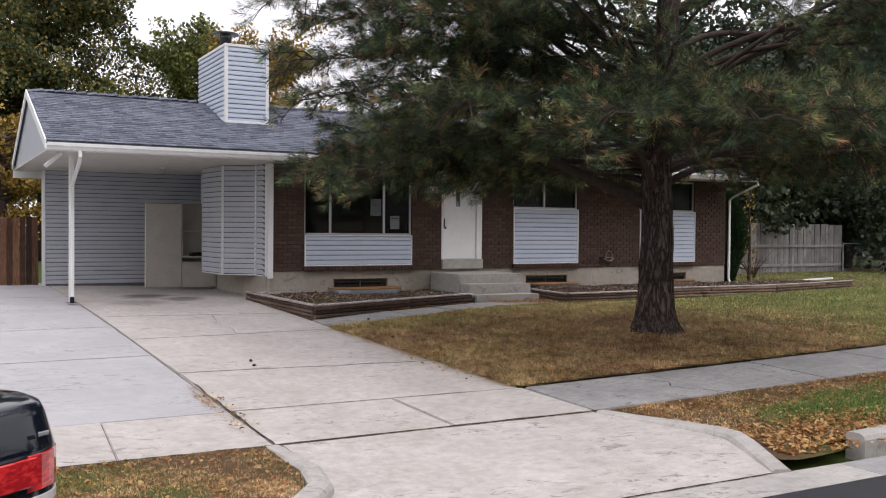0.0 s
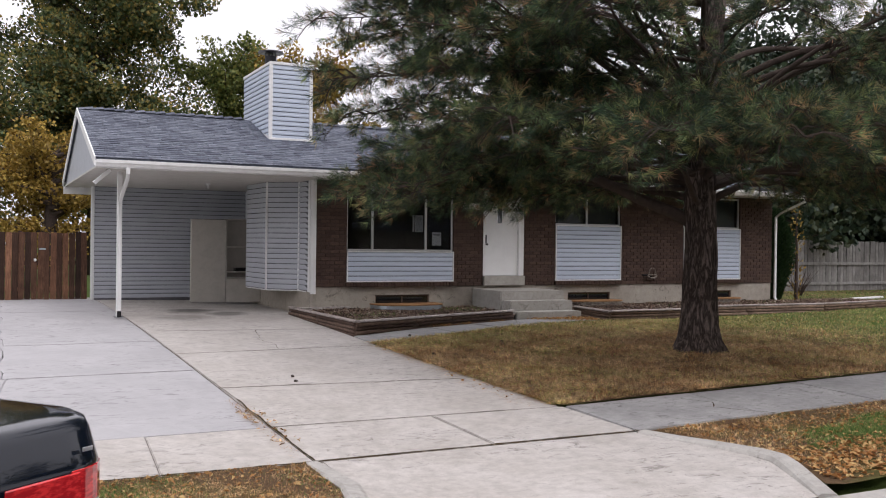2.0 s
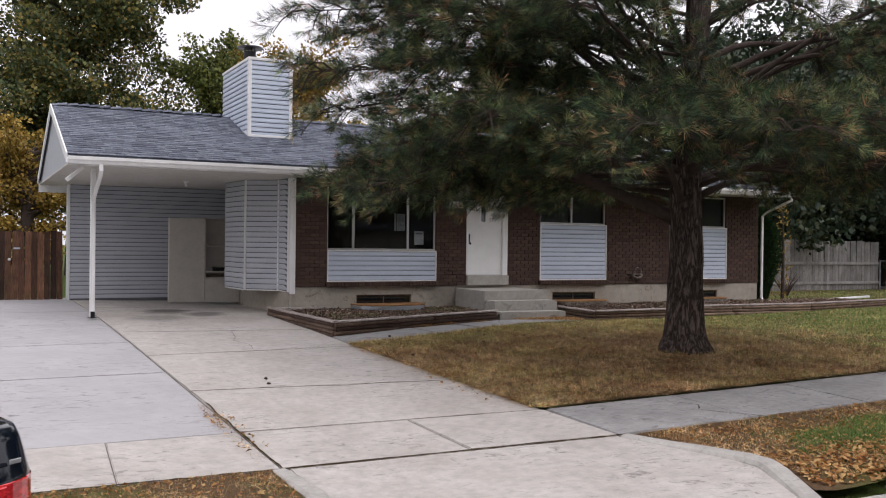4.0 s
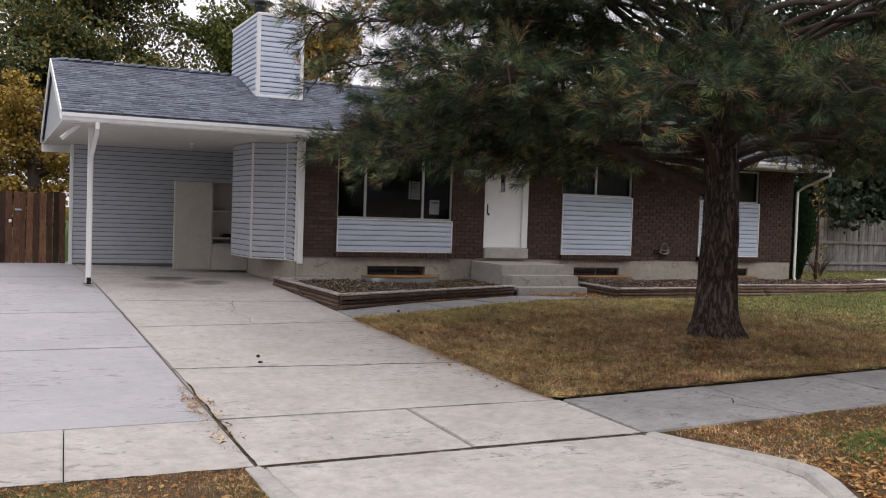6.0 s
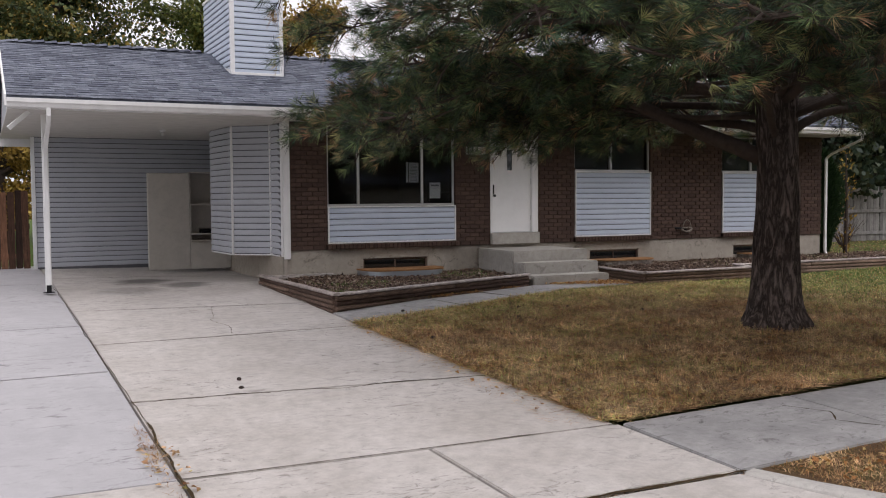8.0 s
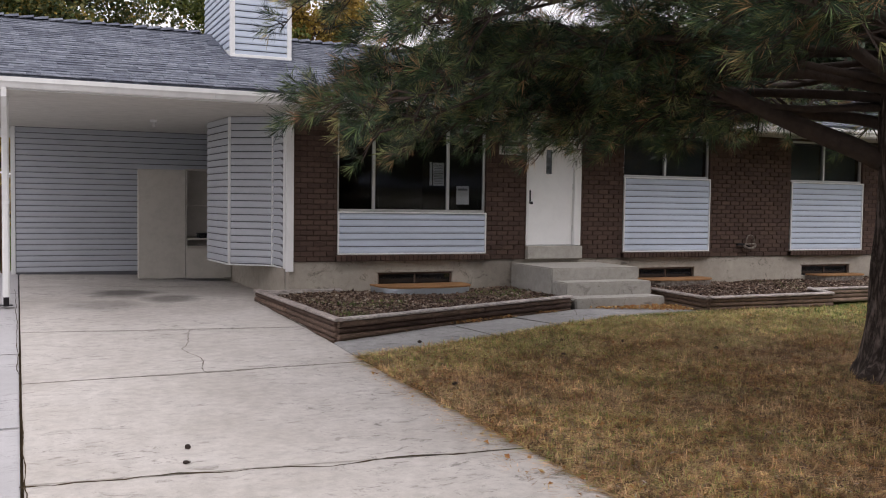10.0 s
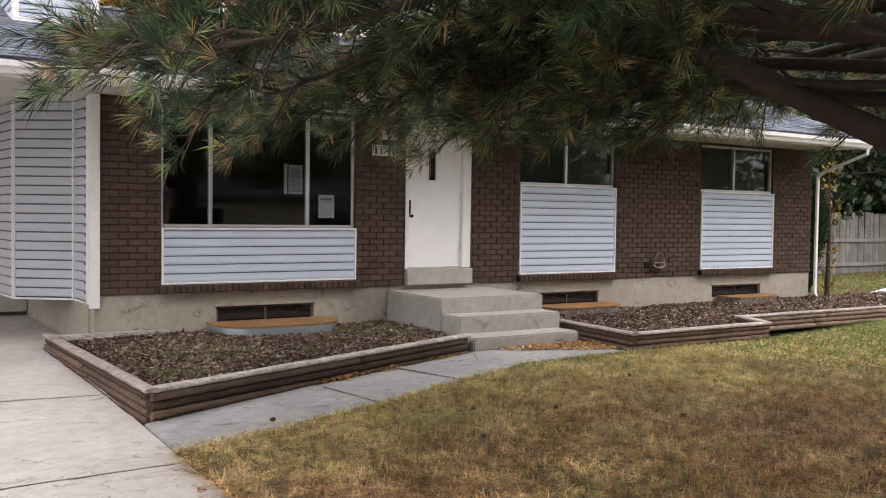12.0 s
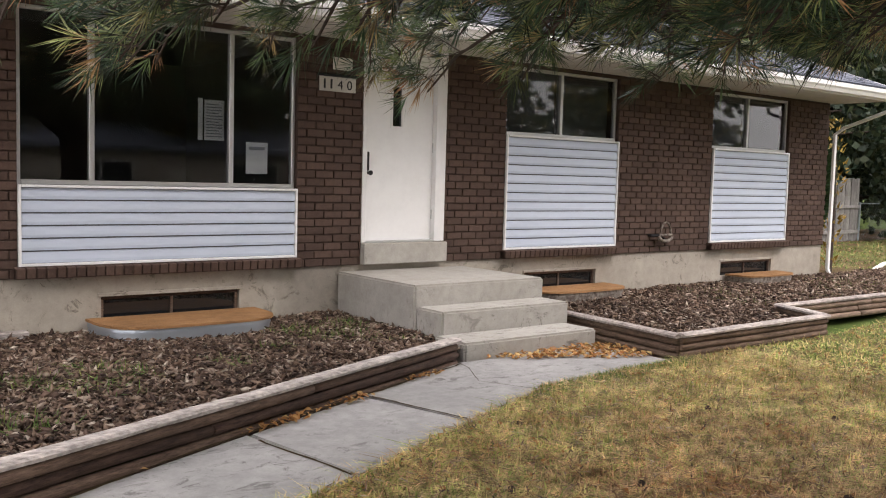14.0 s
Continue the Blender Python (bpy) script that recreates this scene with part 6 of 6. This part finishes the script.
leaves("fallen_leaves", np.concatenate([scatter(near, 3800), scatter(mid, 3200)]), Lg, 0.042)
leaves("fallen_leaves", scatter([(3.4, 1.4), (3.84, 0.56), (3.66, -0.1), (3.62, -0.5), (9, -0.4), (9, 1.6)], 1900), srz, 0.055)
leaves("fallen_leaves", scatter([(3.68, 0.3), (3.6, -0.5), (4.9, -0.8), (4.9, -0.4), (6.5, -0.1), (5.5, 0.3)], 1500), srz, 0.065)
leaves("fallen_leaves", scatter([(-3, 1.4), (-1, -0.2), (-0.3, 0.3), (-0.25, 1.4)], 900), slz, 0.045)
gz0 = lambda x, y: G(x, y) + 0.014
leaves("fallen_leaves", scatter([(7.3, 10.42), (7.6, 10.2), (8.5, 9.75), (8.7, 9.8), (8.68, 10.42)], 900), gz0, 0.06, label="orange dry leaves drifted at the foot of the steps")
leaves("fallen_leaves", scatter([(3.9, 9.05), (6.9, 10.22), (6.9, 10.36), (3.9, 9.18)], 3200, lambda P: np.clip(0.3 + wave(P, 2.6, 1.0), 0.03, 1)), gz0, 0.055, label="orange dry leaves caught along the timber edging")
leaves("fallen_leaves", scatter([(-0.3, 2.0), (-0.05, 2.0), (-0.05, 3.6), (-0.3, 3.6)], 60), lambda x, y: G(x, y) + 0.002, 0.05, "drygrass", "dead weeds in the driveway joint")
P = scatter([(-0.26, 1.6), (-0.12, 1.6), (-0.14, 4.2), (-0.26, 4.2)], 1500, lambda P: np.clip(1.0 - np.abs(P[:, 1] - 3.4) * 1.6, 0.1, 1))
tris("joint_weeds", blades(P, heights(P, G), 0.05, 0.005, 2.5), "drygrass", label="dry weeds growing in the driveway joint", category="weeds")
P = scatter([(-0.2, 1.40), (3.2, 1.40), (3.2, 1.46), (-0.2, 1.46)], 2500)
tris("joint_weeds", blades(P, heights(P, G) - 0.03, 0.035, 0.006, 2.5), "drygrass", label="dry weeds growing in the driveway joint", category="weeds")


def shards(P, zf, size, mat, name, label):
    n = len(P)
    c = np.concatenate([P, heights(P, zf)[:, None] + SR.uniform(0.0, 0.03, (n, 1))], 1)
    u = unit(SR.normal(size=(n, 3)) * np.array([1, 1, 0.35]))
    v = unit(np.cross(u, SR.normal(size=(n, 3)) * np.array([0.3, 0.3, 1])))
    w = np.cross(u, v)
    s = size * SR.uniform(0.35, 1.25, (n, 1))
    A, B = c - u * s * 0.5, c + u * s * 0.5
    C, D2 = c + v * s * 0.22 + w * s * 0.06, c - v * s * 0.2 + w * s * 0.1
    V = np.stack([A, C, B, A, B, D2, A, D2, C, B, C, D2], 1).reshape(-1, 3, 3)
    # keep each shard one island: shared vertices
    me = bpy.data.meshes.new(name)
    co = np.stack([A, B, C, D2], 1).reshape(-1, 3)
    me.vertices.add(len(co))
    me.vertices.foreach_set("co", co.reshape(-1).astype(np.float32))
    f = np.array([0, 2, 1, 0, 1, 3, 0, 3, 2, 1, 2, 3])
    idx = (np.arange(n)[:, None] * 4 + f).reshape(-1).astype(np.int32)
    me.loops.add(len(idx))
    me.loops.foreach_set("vertex_index", idx)
    me.polygons.add(len(idx) // 3)
    me.polygons.foreach_set("loop_start", np.arange(0, len(idx), 3, dtype=np.int32))
    me.update(calc_edges=True)
    me.materials.append(M[mat])
    tagged(new(name, me), label, "bark mulch", "", "stuff")


shards(scatter(BED1, 36000), bedz, 0.09, "chip", "bark_chips", "brown and grey bark chip mulch in the raised bed")
shards(scatter(BED2, 36000), bedz, 0.09, "chip", "bark_chips", "brown and grey bark chip mulch in the raised bed")
P = scatter([(3.3, 9.2), (4.6, 9.9), (4.6, 11.2), (3.4, 11.6)], 2600, lambda P: np.clip(wave(P, 3, 2), 0, 1))
tris("bed_weeds", blades(P, heights(P, bedz) + 0.02, 0.08, 0.010, 2.0), "greengrass", label="small green weeds among the bark chips", category="weeds")
P = scatter([(5.2, 10.6), (7.0, 11.0), (7.0, 12.2), (5.0, 11.5)], 3000, lambda P: np.clip(wave(P, 3, 5), 0, 0.7))
tris("bed_weeds", blades(P, heights(P, bedz) + 0.02, 0.08, 0.010, 2.0), "greengrass", label="small green weeds among the bark chips", category="weeds")
P = scatter([(11.8, 10.6), (18, 10.9), (18, 12.3), (11.8, 12.3)], 9000, lambda P: np.clip(0.3 + wave(P, 2, 5), 0, 0.8))
tris("bed_weeds", blades(P, heights(P, bedz), 0.07, 0.008, 2.2), "greengrass", label="small green weeds among the bark chips", category="weeds")

# fallen pine needles on the lawn and the drive edge
def litter(P, zf, L, w, mat, label):
    n = len(P)
    c = np.concatenate([P, heights(P, zf)[:, None] + SR.uniform(0.02, 0.05, (n, 1))], 1)
    a = SR.uniform(0, 6.283, n)
    u = np.stack([np.cos(a), np.sin(a), SR.uniform(-0.15, 0.15, n)], 1) * L * SR.uniform(0.5, 1.2, (n, 1))
    v = np.stack([-np.sin(a), np.cos(a), np.zeros(n)], 1) * w
    tris("needle_litter", np.stack([c - v * 0.5, c + v * 0.5, c + u], 1), mat, label=label, category="pine needles")


litter(scatter(near, 26000), Lg, 0.13, 0.007, "drygrass", "long dry pine needles fallen on the lawn")
litter(scatter(near, 9000), Lg, 0.10, 0.010, "chip", "dark dry pine litter fallen on the lawn")
litter(scatter([(2.6, 2.8), (3.1, 2.8), (3.0, 7.8), (2.75, 7.8)], 900), lambda x, y: G(x, y) - 0.018, 0.10, 0.005, "drygrass", "pine needles strewn on the driveway edge")
leaves("fallen_leaves", scatter([(2.7, 3.0), (3.1, 3.0), (3.0, 7.8), (2.8, 7.8)], 70), lambda x, y: G(x, y) - 0.004, 0.045)
# pine cones
cone0 = thing("pine_cone", 0, 0, 0, "small dark brown fallen pine cone", "pine cone", "pine cones on the ground")
bm = bmesh.new()
for k in range(7):
    for j in range(7):
        a = j * 0.9 + k * 0.45
        r = 0.018 * math.sin(0.5 + k * 0.38)
        c = Vector((-0.024 + k * 0.009, r * math.cos(a), r * math.sin(a) + 0.019))
        n = Vector((0.4, math.cos(a), math.sin(a)))
        s = Vector((0, -math.sin(a), math.cos(a)))
        bm.faces.new([bm.verts.new(q) for q in (c - s * 0.008, c + s * 0.008, c + n * 0.010)])
part("scales", bm, "twig", cone0)
part("core", tube([(-0.03, 0, 0.018), (-0.012, 0, 0.018), (0.012, 0, 0.018), (0.032, 0, 0.018)], [0.007, 0.017, 0.014, 0.004], 8), "twig", cone0)
CONES = [(3.3, 6.4), (5.3, 7.9), (4.9, 7.2), (5.9, 7.6), (6.6, 6.9), (5.2, 6.3), (7.4, 8.3), (4.2, 6.2), (6.1, 8.7), (7.9, 7.7), (8.8, 7.0), (3.8, 8.37), (6.9, 5.0), (5.6, 5.2), (8.6, 5.3), (0.86, 5.33), (0.80, 5.0)]
for i, (x, y) in enumerate(CONES):
    m4 = pose(x, y, (Lg(x, y) + 0.012) if x > 3.05 else G(x, y), 0, 0, i * 67)
    if i == 0:
        cone0.matrix_world = m4 @ Matrix.Scale(0.75, 4)
    else:
        copy_thing(cone0, m4)

hose = tagged(new("drain_pipe"), "long white flexible drain pipe lying on the grass", "drain pipe")
part("pipe", tube([(16.5, 12.08, 0.25), (17.2, 12.3, 0.235), (18.4, 12.9, 0.235), (20.2, 13.6, 0.235), (22.4, 14.2, 0.235)], 0.045, 10), "white", hose, smooth=True)
plate = tagged(obj("house_number", box(6.90, 7.31, Y0 - 0.022, Y0 - 0.0085, 2.49, 2.63, 0.003), "soffit"), "cream house number plate with dark numerals on the bricks", "house number")
for i, cx_ in enumerate((6.955, 7.03)):
    part("numeral", box(cx_ - 0.010, cx_ + 0.010, Y0 - 0.026, Y0 - 0.0225, 2.515, 2.605), "black", plate)
for cx_, body in ((7.13, "4"), (7.235, "0")):
    fc = bpy.data.curves.new("numeral", "FONT")
    fc.body, fc.size, fc.extrude, fc.align_x = body, 0.125, 0.002, "CENTER"
    fc.materials.append(M["black"])
    fo = new("numeral", fc)
    fo.matrix_basis = pose(cx_, Y0 - 0.025, 2.515, 90)
    fo.parent = plate
part("frame_bar", box(6.88, 7.33, Y0 - 0.03, Y0 - 0.0085, 2.632, 2.655, 0.003), "black", plate)
tagged(obj("notice_plate", box(7.05, 7.27, Y0 - 0.022, Y0 - 0.0085, 2.70, 2.82, 0.003), "soffit"), "small blank cream plate above the house number", "plate")

# ---- car ----
def loop_at(inset, x0, x1, hw=0.88, n=10, rr=0.42):
    """A rounded outline of the body at one height."""
    pts = []
    a0, a1, w = x0 + inset, x1 - inset, hw - inset
    r = rr
    for cx, cy, t0 in ((a0 + r, -w + r * 0.8, math.pi), (a1 - r, -w + r * 0.8, 1.5 * math.pi), (a1 - r, w - r * 0.8, 0), (a0 + r, w - r * 0.8, 0.5 * math.pi)):
        for i in range(n + 1):
            t = t0 + (math.pi / 2) * i / n
            pts.append((cx + r * math.copysign(abs(math.cos(t)) ** 0.8, math.cos(t)), cy + 0.8 * r * math.copysign(abs(math.sin(t)) ** 0.8, math.sin(t))))
    return pts


def stack(levels, cap=True):
    bm = bmesh.new()
    rings = [[bm.verts.new((x, y, z)) for x, y in loop_at(i, a, b)] for z, i, a, b in levels]
    n = len(rings[0])
    for r0, r1 in zip(rings, rings[1:]):
        for k in range(n):
            bm.faces.new((r0[k], r0[(k + 1) % n], r1[(k + 1) % n], r1[k]))
    if cap:
        bm.faces.new(rings[-1])
        bm.faces.new(rings[0][::-1])
    bmesh.ops.recalc_face_normals(bm, faces=bm.faces[:])
    return bm


car = thing("parked_car", -2.60, -1.78, -0.19, "shiny black saloon car with red tail lights at the kerb", "car", rz=128)
part("body", stack([(0.24, 0.10, 0, 4.7), (0.32, 0.02, 0, 4.7), (0.52, 0.0, 0, 4.7), (0.60, 0.02, 0.04, 4.68), (0.88, 0.02, 0.04, 4.5), (0.90, 0.022, 0.045, 4.4), (1.03, 0.035, 0.07, 4.2), (1.075, 0.045, 0.085, 4.0), (1.09, 0.062, 0.11, 3.9), (1.098, 0.12, 0.2, 3.8), (1.10, 0.3, 0.4, 3.6)]), "carpaint", car, smooth=True)
part("bumper", stack([(0.22, 0.07, -0.05, 4.75), (0.30, 0.0, -0.07, 4.77), (0.50, -0.01, -0.07, 4.77), (0.575, 0.02, -0.05, 4.75), (0.58, 0.06, 0, 4.7)]), "carpaint", car, smooth=True)
part("window_band", stack([(1.085, 0.16, 0.75, 3.7), (1.20, 0.21, 0.95, 3.6), (1.36, 0.28, 1.3, 3.2)]), "carglass", car, smooth=True)
part("roof", stack([(1.361, 0.28, 1.28, 3.22), (1.41, 0.32, 1.38, 3.1), (1.43, 0.42, 1.5, 3.0)]), "carpaint", car, smooth=True)


def wrap(z0, z1, k0, k1, out):
    """A lens following the rear outline between two stretches of it."""
    bm = bmesh.new()
    P = loop_at(0.02, 0.04, 4.6, n=10)
    n = len(P)
    idx = range(k0, k1)
    rings = []
    for k in idx:
        x, y = P[k % n]
        d = Vector((x - 0.6, y * 0.9, 0)).normalized()
        f = [(x - d.x * 0.02, y - d.y * 0.02, z0), (x + d.x * out, y + d.y * out, z0 + 0.012), (x + d.x * out, y + d.y * out, z1 - 0.015), (x - d.x * 0.02, y - d.y * 0.02, z1)]
        rings.append([bm.verts.new(q) for q in f])
    for r0, r1 in zip(rings, rings[1:]):
        for j in range(4):
            bm.faces.new((r0[j], r0[(j + 1) % 4], r1[(j + 1) % 4], r1[j]))
    bm.faces.new(rings[0]), bm.faces.new(rings[-1][::-1])
    bmesh.ops.recalc_face_normals(bm, faces=bm.faces[:])
    return bm


for k0, k1 in ((0, 10), (34, 44)):
    part("tail_light", wrap(0.70, 0.885, k0, k1, 0.006), "redlens", car, "red wrap-round tail light", smooth=False)
    part("reversing_light", wrap(0.63, 0.698, k0, k1, 0.004), "clearlens", car, "clear reversing light")
part("tail_light", box(0.033, 0.047, -0.56, -0.16, 0.74, 0.87, 0.006), "redlens", car, "red tail light on the boot lid")
part("tail_light", box(0.033, 0.047, 0.16, 0.56, 0.74, 0.87, 0.006), "redlens", car, "red tail light on the boot lid")
part("badge", box(0.052, 0.058, -0.64, -0.58, 0.95, 0.97, 0.002), "frame", car, "small chrome badge")
part("number_plate", box(0.02, 0.035, -0.25, 0.25, 0.6, 0.72, 0.003), "paper", car)
for wx in (0.95, 3.75):
    for s in (-1, 1):
        w = part("wheel", tube([(wx, s * 0.66, 0.32), (wx, s * 0.70, 0.32), (wx, s * 0.875, 0.32), (wx, s * 0.895, 0.32)], [0.29, 0.32, 0.32, 0.29], 28), "rubber", car)
        part("rim", tube([(wx, s * 0.88, 0.32), (wx, s * 0.90, 0.32)], [0.21, 0.19], 20), "frame", w, "silver wheel rim")

# ---- houses further off ----
def far_house(x, y, rz, w, d, h, wallmat, roofmat, label, seed):
    t = thing("neighbour_house", x, y, 0.0 if y > 0 else -0.1, label, "house", rz=rz)
    part("wall", wall_with_holes(0, w, -0.3, h, [(w * 0.12, w * 0.3, 0.9, 2.1), (w * 0.42, w * 0.50, 0.0, 2.1), (w * 0.62, w * 0.82, 0.9, 2.1)], 0, 0.2), wallmat, t)
    part("wall", box(0, 0.2, 0.201, d, -0.3, h), wallmat, t)
    part("wall", box(w - 0.2, w, 0.201, d, -0.3, h), wallmat, t)
    part("wall", box(0.201, w - 0.201, d - 0.2, d, -0.3, h), wallmat, t)
    for a, b in ((w * 0.12, w * 0.3), (w * 0.62, w * 0.82)):
        wn_ = part("window", wall_with_holes(a, b, 0.9, 2.1, [(a + 0.06, (a + b) / 2 - 0.03, 0.96, 2.04), ((a + b) / 2 + 0.03, b - 0.06, 0.96, 2.04)], 0.03, 0.1), "white", t)
        part("pane", box(a + 0.05, b - 0.05, 0.06, 0.07, 0.95, 2.05), "carglass", wn_)
    part("door", box(w * 0.42, w * 0.50, 0.05, 0.1, 0.0, 2.1), "beige", t)
    bm = bmesh.new()
    e = 0.5
    pr = [(-e, h - 0.1), (d / 2, h + (d / 2 + e) * 0.4), (d + e, h - 0.1), (d + e, h - 0.28), (-e, h - 0.28)]
    A = [bm.verts.new((-e, p, q)) for p, q in pr]
    B = [bm.verts.new((w + e, p, q)) for p, q in pr]
    for k in range(5):
        bm.faces.new((A[k], A[(k + 1) % 5], B[(k + 1) % 5], B[k]))
    bm.faces.new(A), bm.faces.new(B[::-1])
    bmesh.ops.recalc_face_normals(bm, faces=bm.faces[:])
    part("roof", bm, roofmat, t)


far_house(6, -17, 180, 13, 8, 2.8, "siding", "shingle", "pale single-storey house across the street", 1)
far_house(24, -17, 180, 13, 8, 2.8, "foundation", "shingle", "beige single-storey house across the street", 2)
far_house(-12, -17, 180, 13, 8, 2.8, "siding", "shingle", "pale single-storey house across the street", 3)
far_house(37, 36, -10, 14, 8, 2.8, "foundation", "shingle", "beige neighbouring house beyond the grey fence", 4)
obj("pavement", box(-60, 60, -14.0, -12.5, -0.3, -0.06), "walk", label="grey pavement across the street", kind="structure")
obj("kerb", box(-60, 60, -12.4, -12.2, -0.3, -0.04, 0.02), "kerb", label="pale concrete kerb across the street", kind="structure")

# ---- shingles, last ----
sy = math.atan(RS)
run = math.hypot(RIDGE - RY0, rz(RIDGE) - RZ0)
rows = int(run / 0.14)
rndS = random.Random(9)
shared = {}
front = []
bmS = bmesh.new()
SV, SF = [], []


def shingle_verts(w, t):
    return [(0, 0, 0.002), (w, 0, 0.002), (w, 0.16, 0.0), (0, 0.16, 0.0), (0, 0, 0.002 + t), (w, 0, 0.002 + t), (w, 0.16, 0.003), (0, 0.16, 0.003)]


FACES = [(0, 1, 5, 4), (4, 5, 6, 7), (1, 2, 6, 5), (3, 0, 4, 7)]
for r in range(rows):
    s0 = r * run / rows
    x = roofX0 + rndS.uniform(-0.2, 0)
    k = 0
    while x < roofX1:
        w = rndS.choice((0.16, 0.20, 0.24, 0.30))
        xa, xb = max(x, roofX0), min(x + w - 0.006, roofX1)
        y, z = RY0 - 0.02 + s0 * math.cos(sy), RZ0 + 0.001 - 0.007 + s0 * math.sin(sy)
        blocked = xb > CX0 - 0.01 and xa < CX1 + 0.01 and CY0 - 0.12 < y < CY1
        if xb - xa > 0.03 and not blocked:
            t = rndS.choice((0.006, 0.008, 0.012))
            if r < 3 and len(front) < 290 and xa > 0.0 and xa < 14:
                key = (round(xb - xa, 3), t)
                if key not in shared:
                    me = bpy.data.meshes.new("shingle")
                    me.from_pydata(shingle_verts(xb - xa, t), [], FACES)
                    me.materials.append(M["shingle1"])
                    shared[key] = me
                o = new("shingle", shared[key])
                o.parent = roof
                o.matrix_basis = Matrix.Translation((xa, y, z)) @ Matrix.Rotation(sy, 4, "X")
                front.append(o)
            else:
                b = len(SV)
                for vx, vy, vz in shingle_verts(xb - xa, t):
                    SV.append((xa + vx, y + vy * math.cos(sy) - vz * math.sin(sy), z + vy * math.sin(sy) + vz * math.cos(sy)))
                SF += [tuple(b + i for i in f) for f in FACES]
        x += w
me = bpy.data.meshes.new("shingles")
me.from_pydata(SV, [], SF)
me.materials.append(M["shingle"])
o = new("shingle_field", me)
o.parent = roof
tagged(o, kind="stuff")
capm = bpy.data.meshes.new("ridge_cap")
capm.from_pydata([(0, -0.14, -0.046), (0, 0, 0.008), (0, 0.14, -0.046), (0.30, -0.14, -0.005), (0.30, 0, 0.055), (0.30, 0.14, -0.005), (0.30, -0.14, -0.06), (0.30, 0.14, -0.06)], [],
                 [(0, 3, 4, 1), (1, 4, 5, 2), (3, 6, 7, 5, 4)])
capm.materials.append(M["shingle1"])
for i in range(84):
    o = new("ridge_cap", capm)
    o.parent = roof
    o.matrix_basis = pose(roofX0 + i * 0.2105, RIDGE, rz(RIDGE) + 0.006 + rndS.uniform(0, 0.01), 0, 0, 0)
    if CX0 - 0.32 < roofX0 + i * 0.2105 < CX1:
        o.matrix_basis = pose(roofX0 + i * 0.2105, RIDGE + 0.16, rz(RIDGE) - 0.03)

# ---- bricks, last ----
HOLES = [(a - 0.002, b + 0.002, 0.80, d) for a, b, c, d in WIN] + [(DOOR[0] - 0.002, DOOR[1] + 0.002, 0.8, 3.1)]
PITCH, COURSE = 0.2035, 0.0776
rndB = random.Random(5)
BV, BF, cache, nb = [], [], {}, 0


def brick_verts(w, h):
    e = 0.004
    y0, y1 = -0.002, 0.02
    return [(0, y1, 0), (w, y1, 0), (w, y1, h), (0, y1, h), (0, y0 + e, 0), (w, y0 + e, 0), (w, y0 + e, h), (0, y0 + e, h), (e, y0, e), (w - e, y0, e), (w - e, y0, h - e), (e, y0, h - e)]


BFACE = [(0, 1, 5, 4), (1, 2, 6, 5), (2, 3, 7, 6), (3, 0, 4, 7), (4, 5, 9, 8), (5, 6, 10, 9), (6, 7, 11, 10), (7, 4, 8, 11), (8, 9, 10, 11)]
r = 0
z = FND + 0.004
while z < SOF - 0.03:
    zt = min(z + COURSE - 0.010, SOF - 0.002)
    spans, xx = [], 3.53
    for h in sorted(h for h in HOLES if h[2] < zt and h[3] > z):
        spans.append((xx, h[0]))
        xx = h[1]
    spans.append((xx, X1))
    x = 3.53 - (PITCH / 2 if r % 2 else 0)
    while x < X1:
        for a, b in spans:
            xa, xb = max(x, a), min(x + PITCH - 0.010, b)
            if xb - xa < 0.02:
                continue
            near_b = (xb < 7.43 or 8.4 < xa < 9.35) and nb < 300
            dy = rndB.uniform(-0.003, 0.003)
            if near_b:
                key = round(xb - xa, 2)
                if key not in cache:
                    me = bpy.data.meshes.new("brick")
                    me.from_pydata(brick_verts(xb - xa, zt - z), [], BFACE)
                    me.materials.append(M["brick"])
                    cache[key] = me
                o = new("brick", cache[key])
                o.parent = wall_front
                o.matrix_basis = pose(xa, Y0 + dy, z)
                nb += 1
            else:
                k = len(BV)
                BV += [(xa + p, Y0 + dy + q, z + s) for p, q, s in brick_verts(xb - xa, zt - z)]
                BF += [tuple(k + i for i in f) for f in BFACE]
        x += PITCH
    r += 1
    z += COURSE
me = bpy.data.meshes.new("brickwork")
me.from_pydata(BV, [], BF)
me.materials.append(M["brick2"])
o = new("brickwork", me)
o.parent = wall_front
tagged(o, kind="stuff")
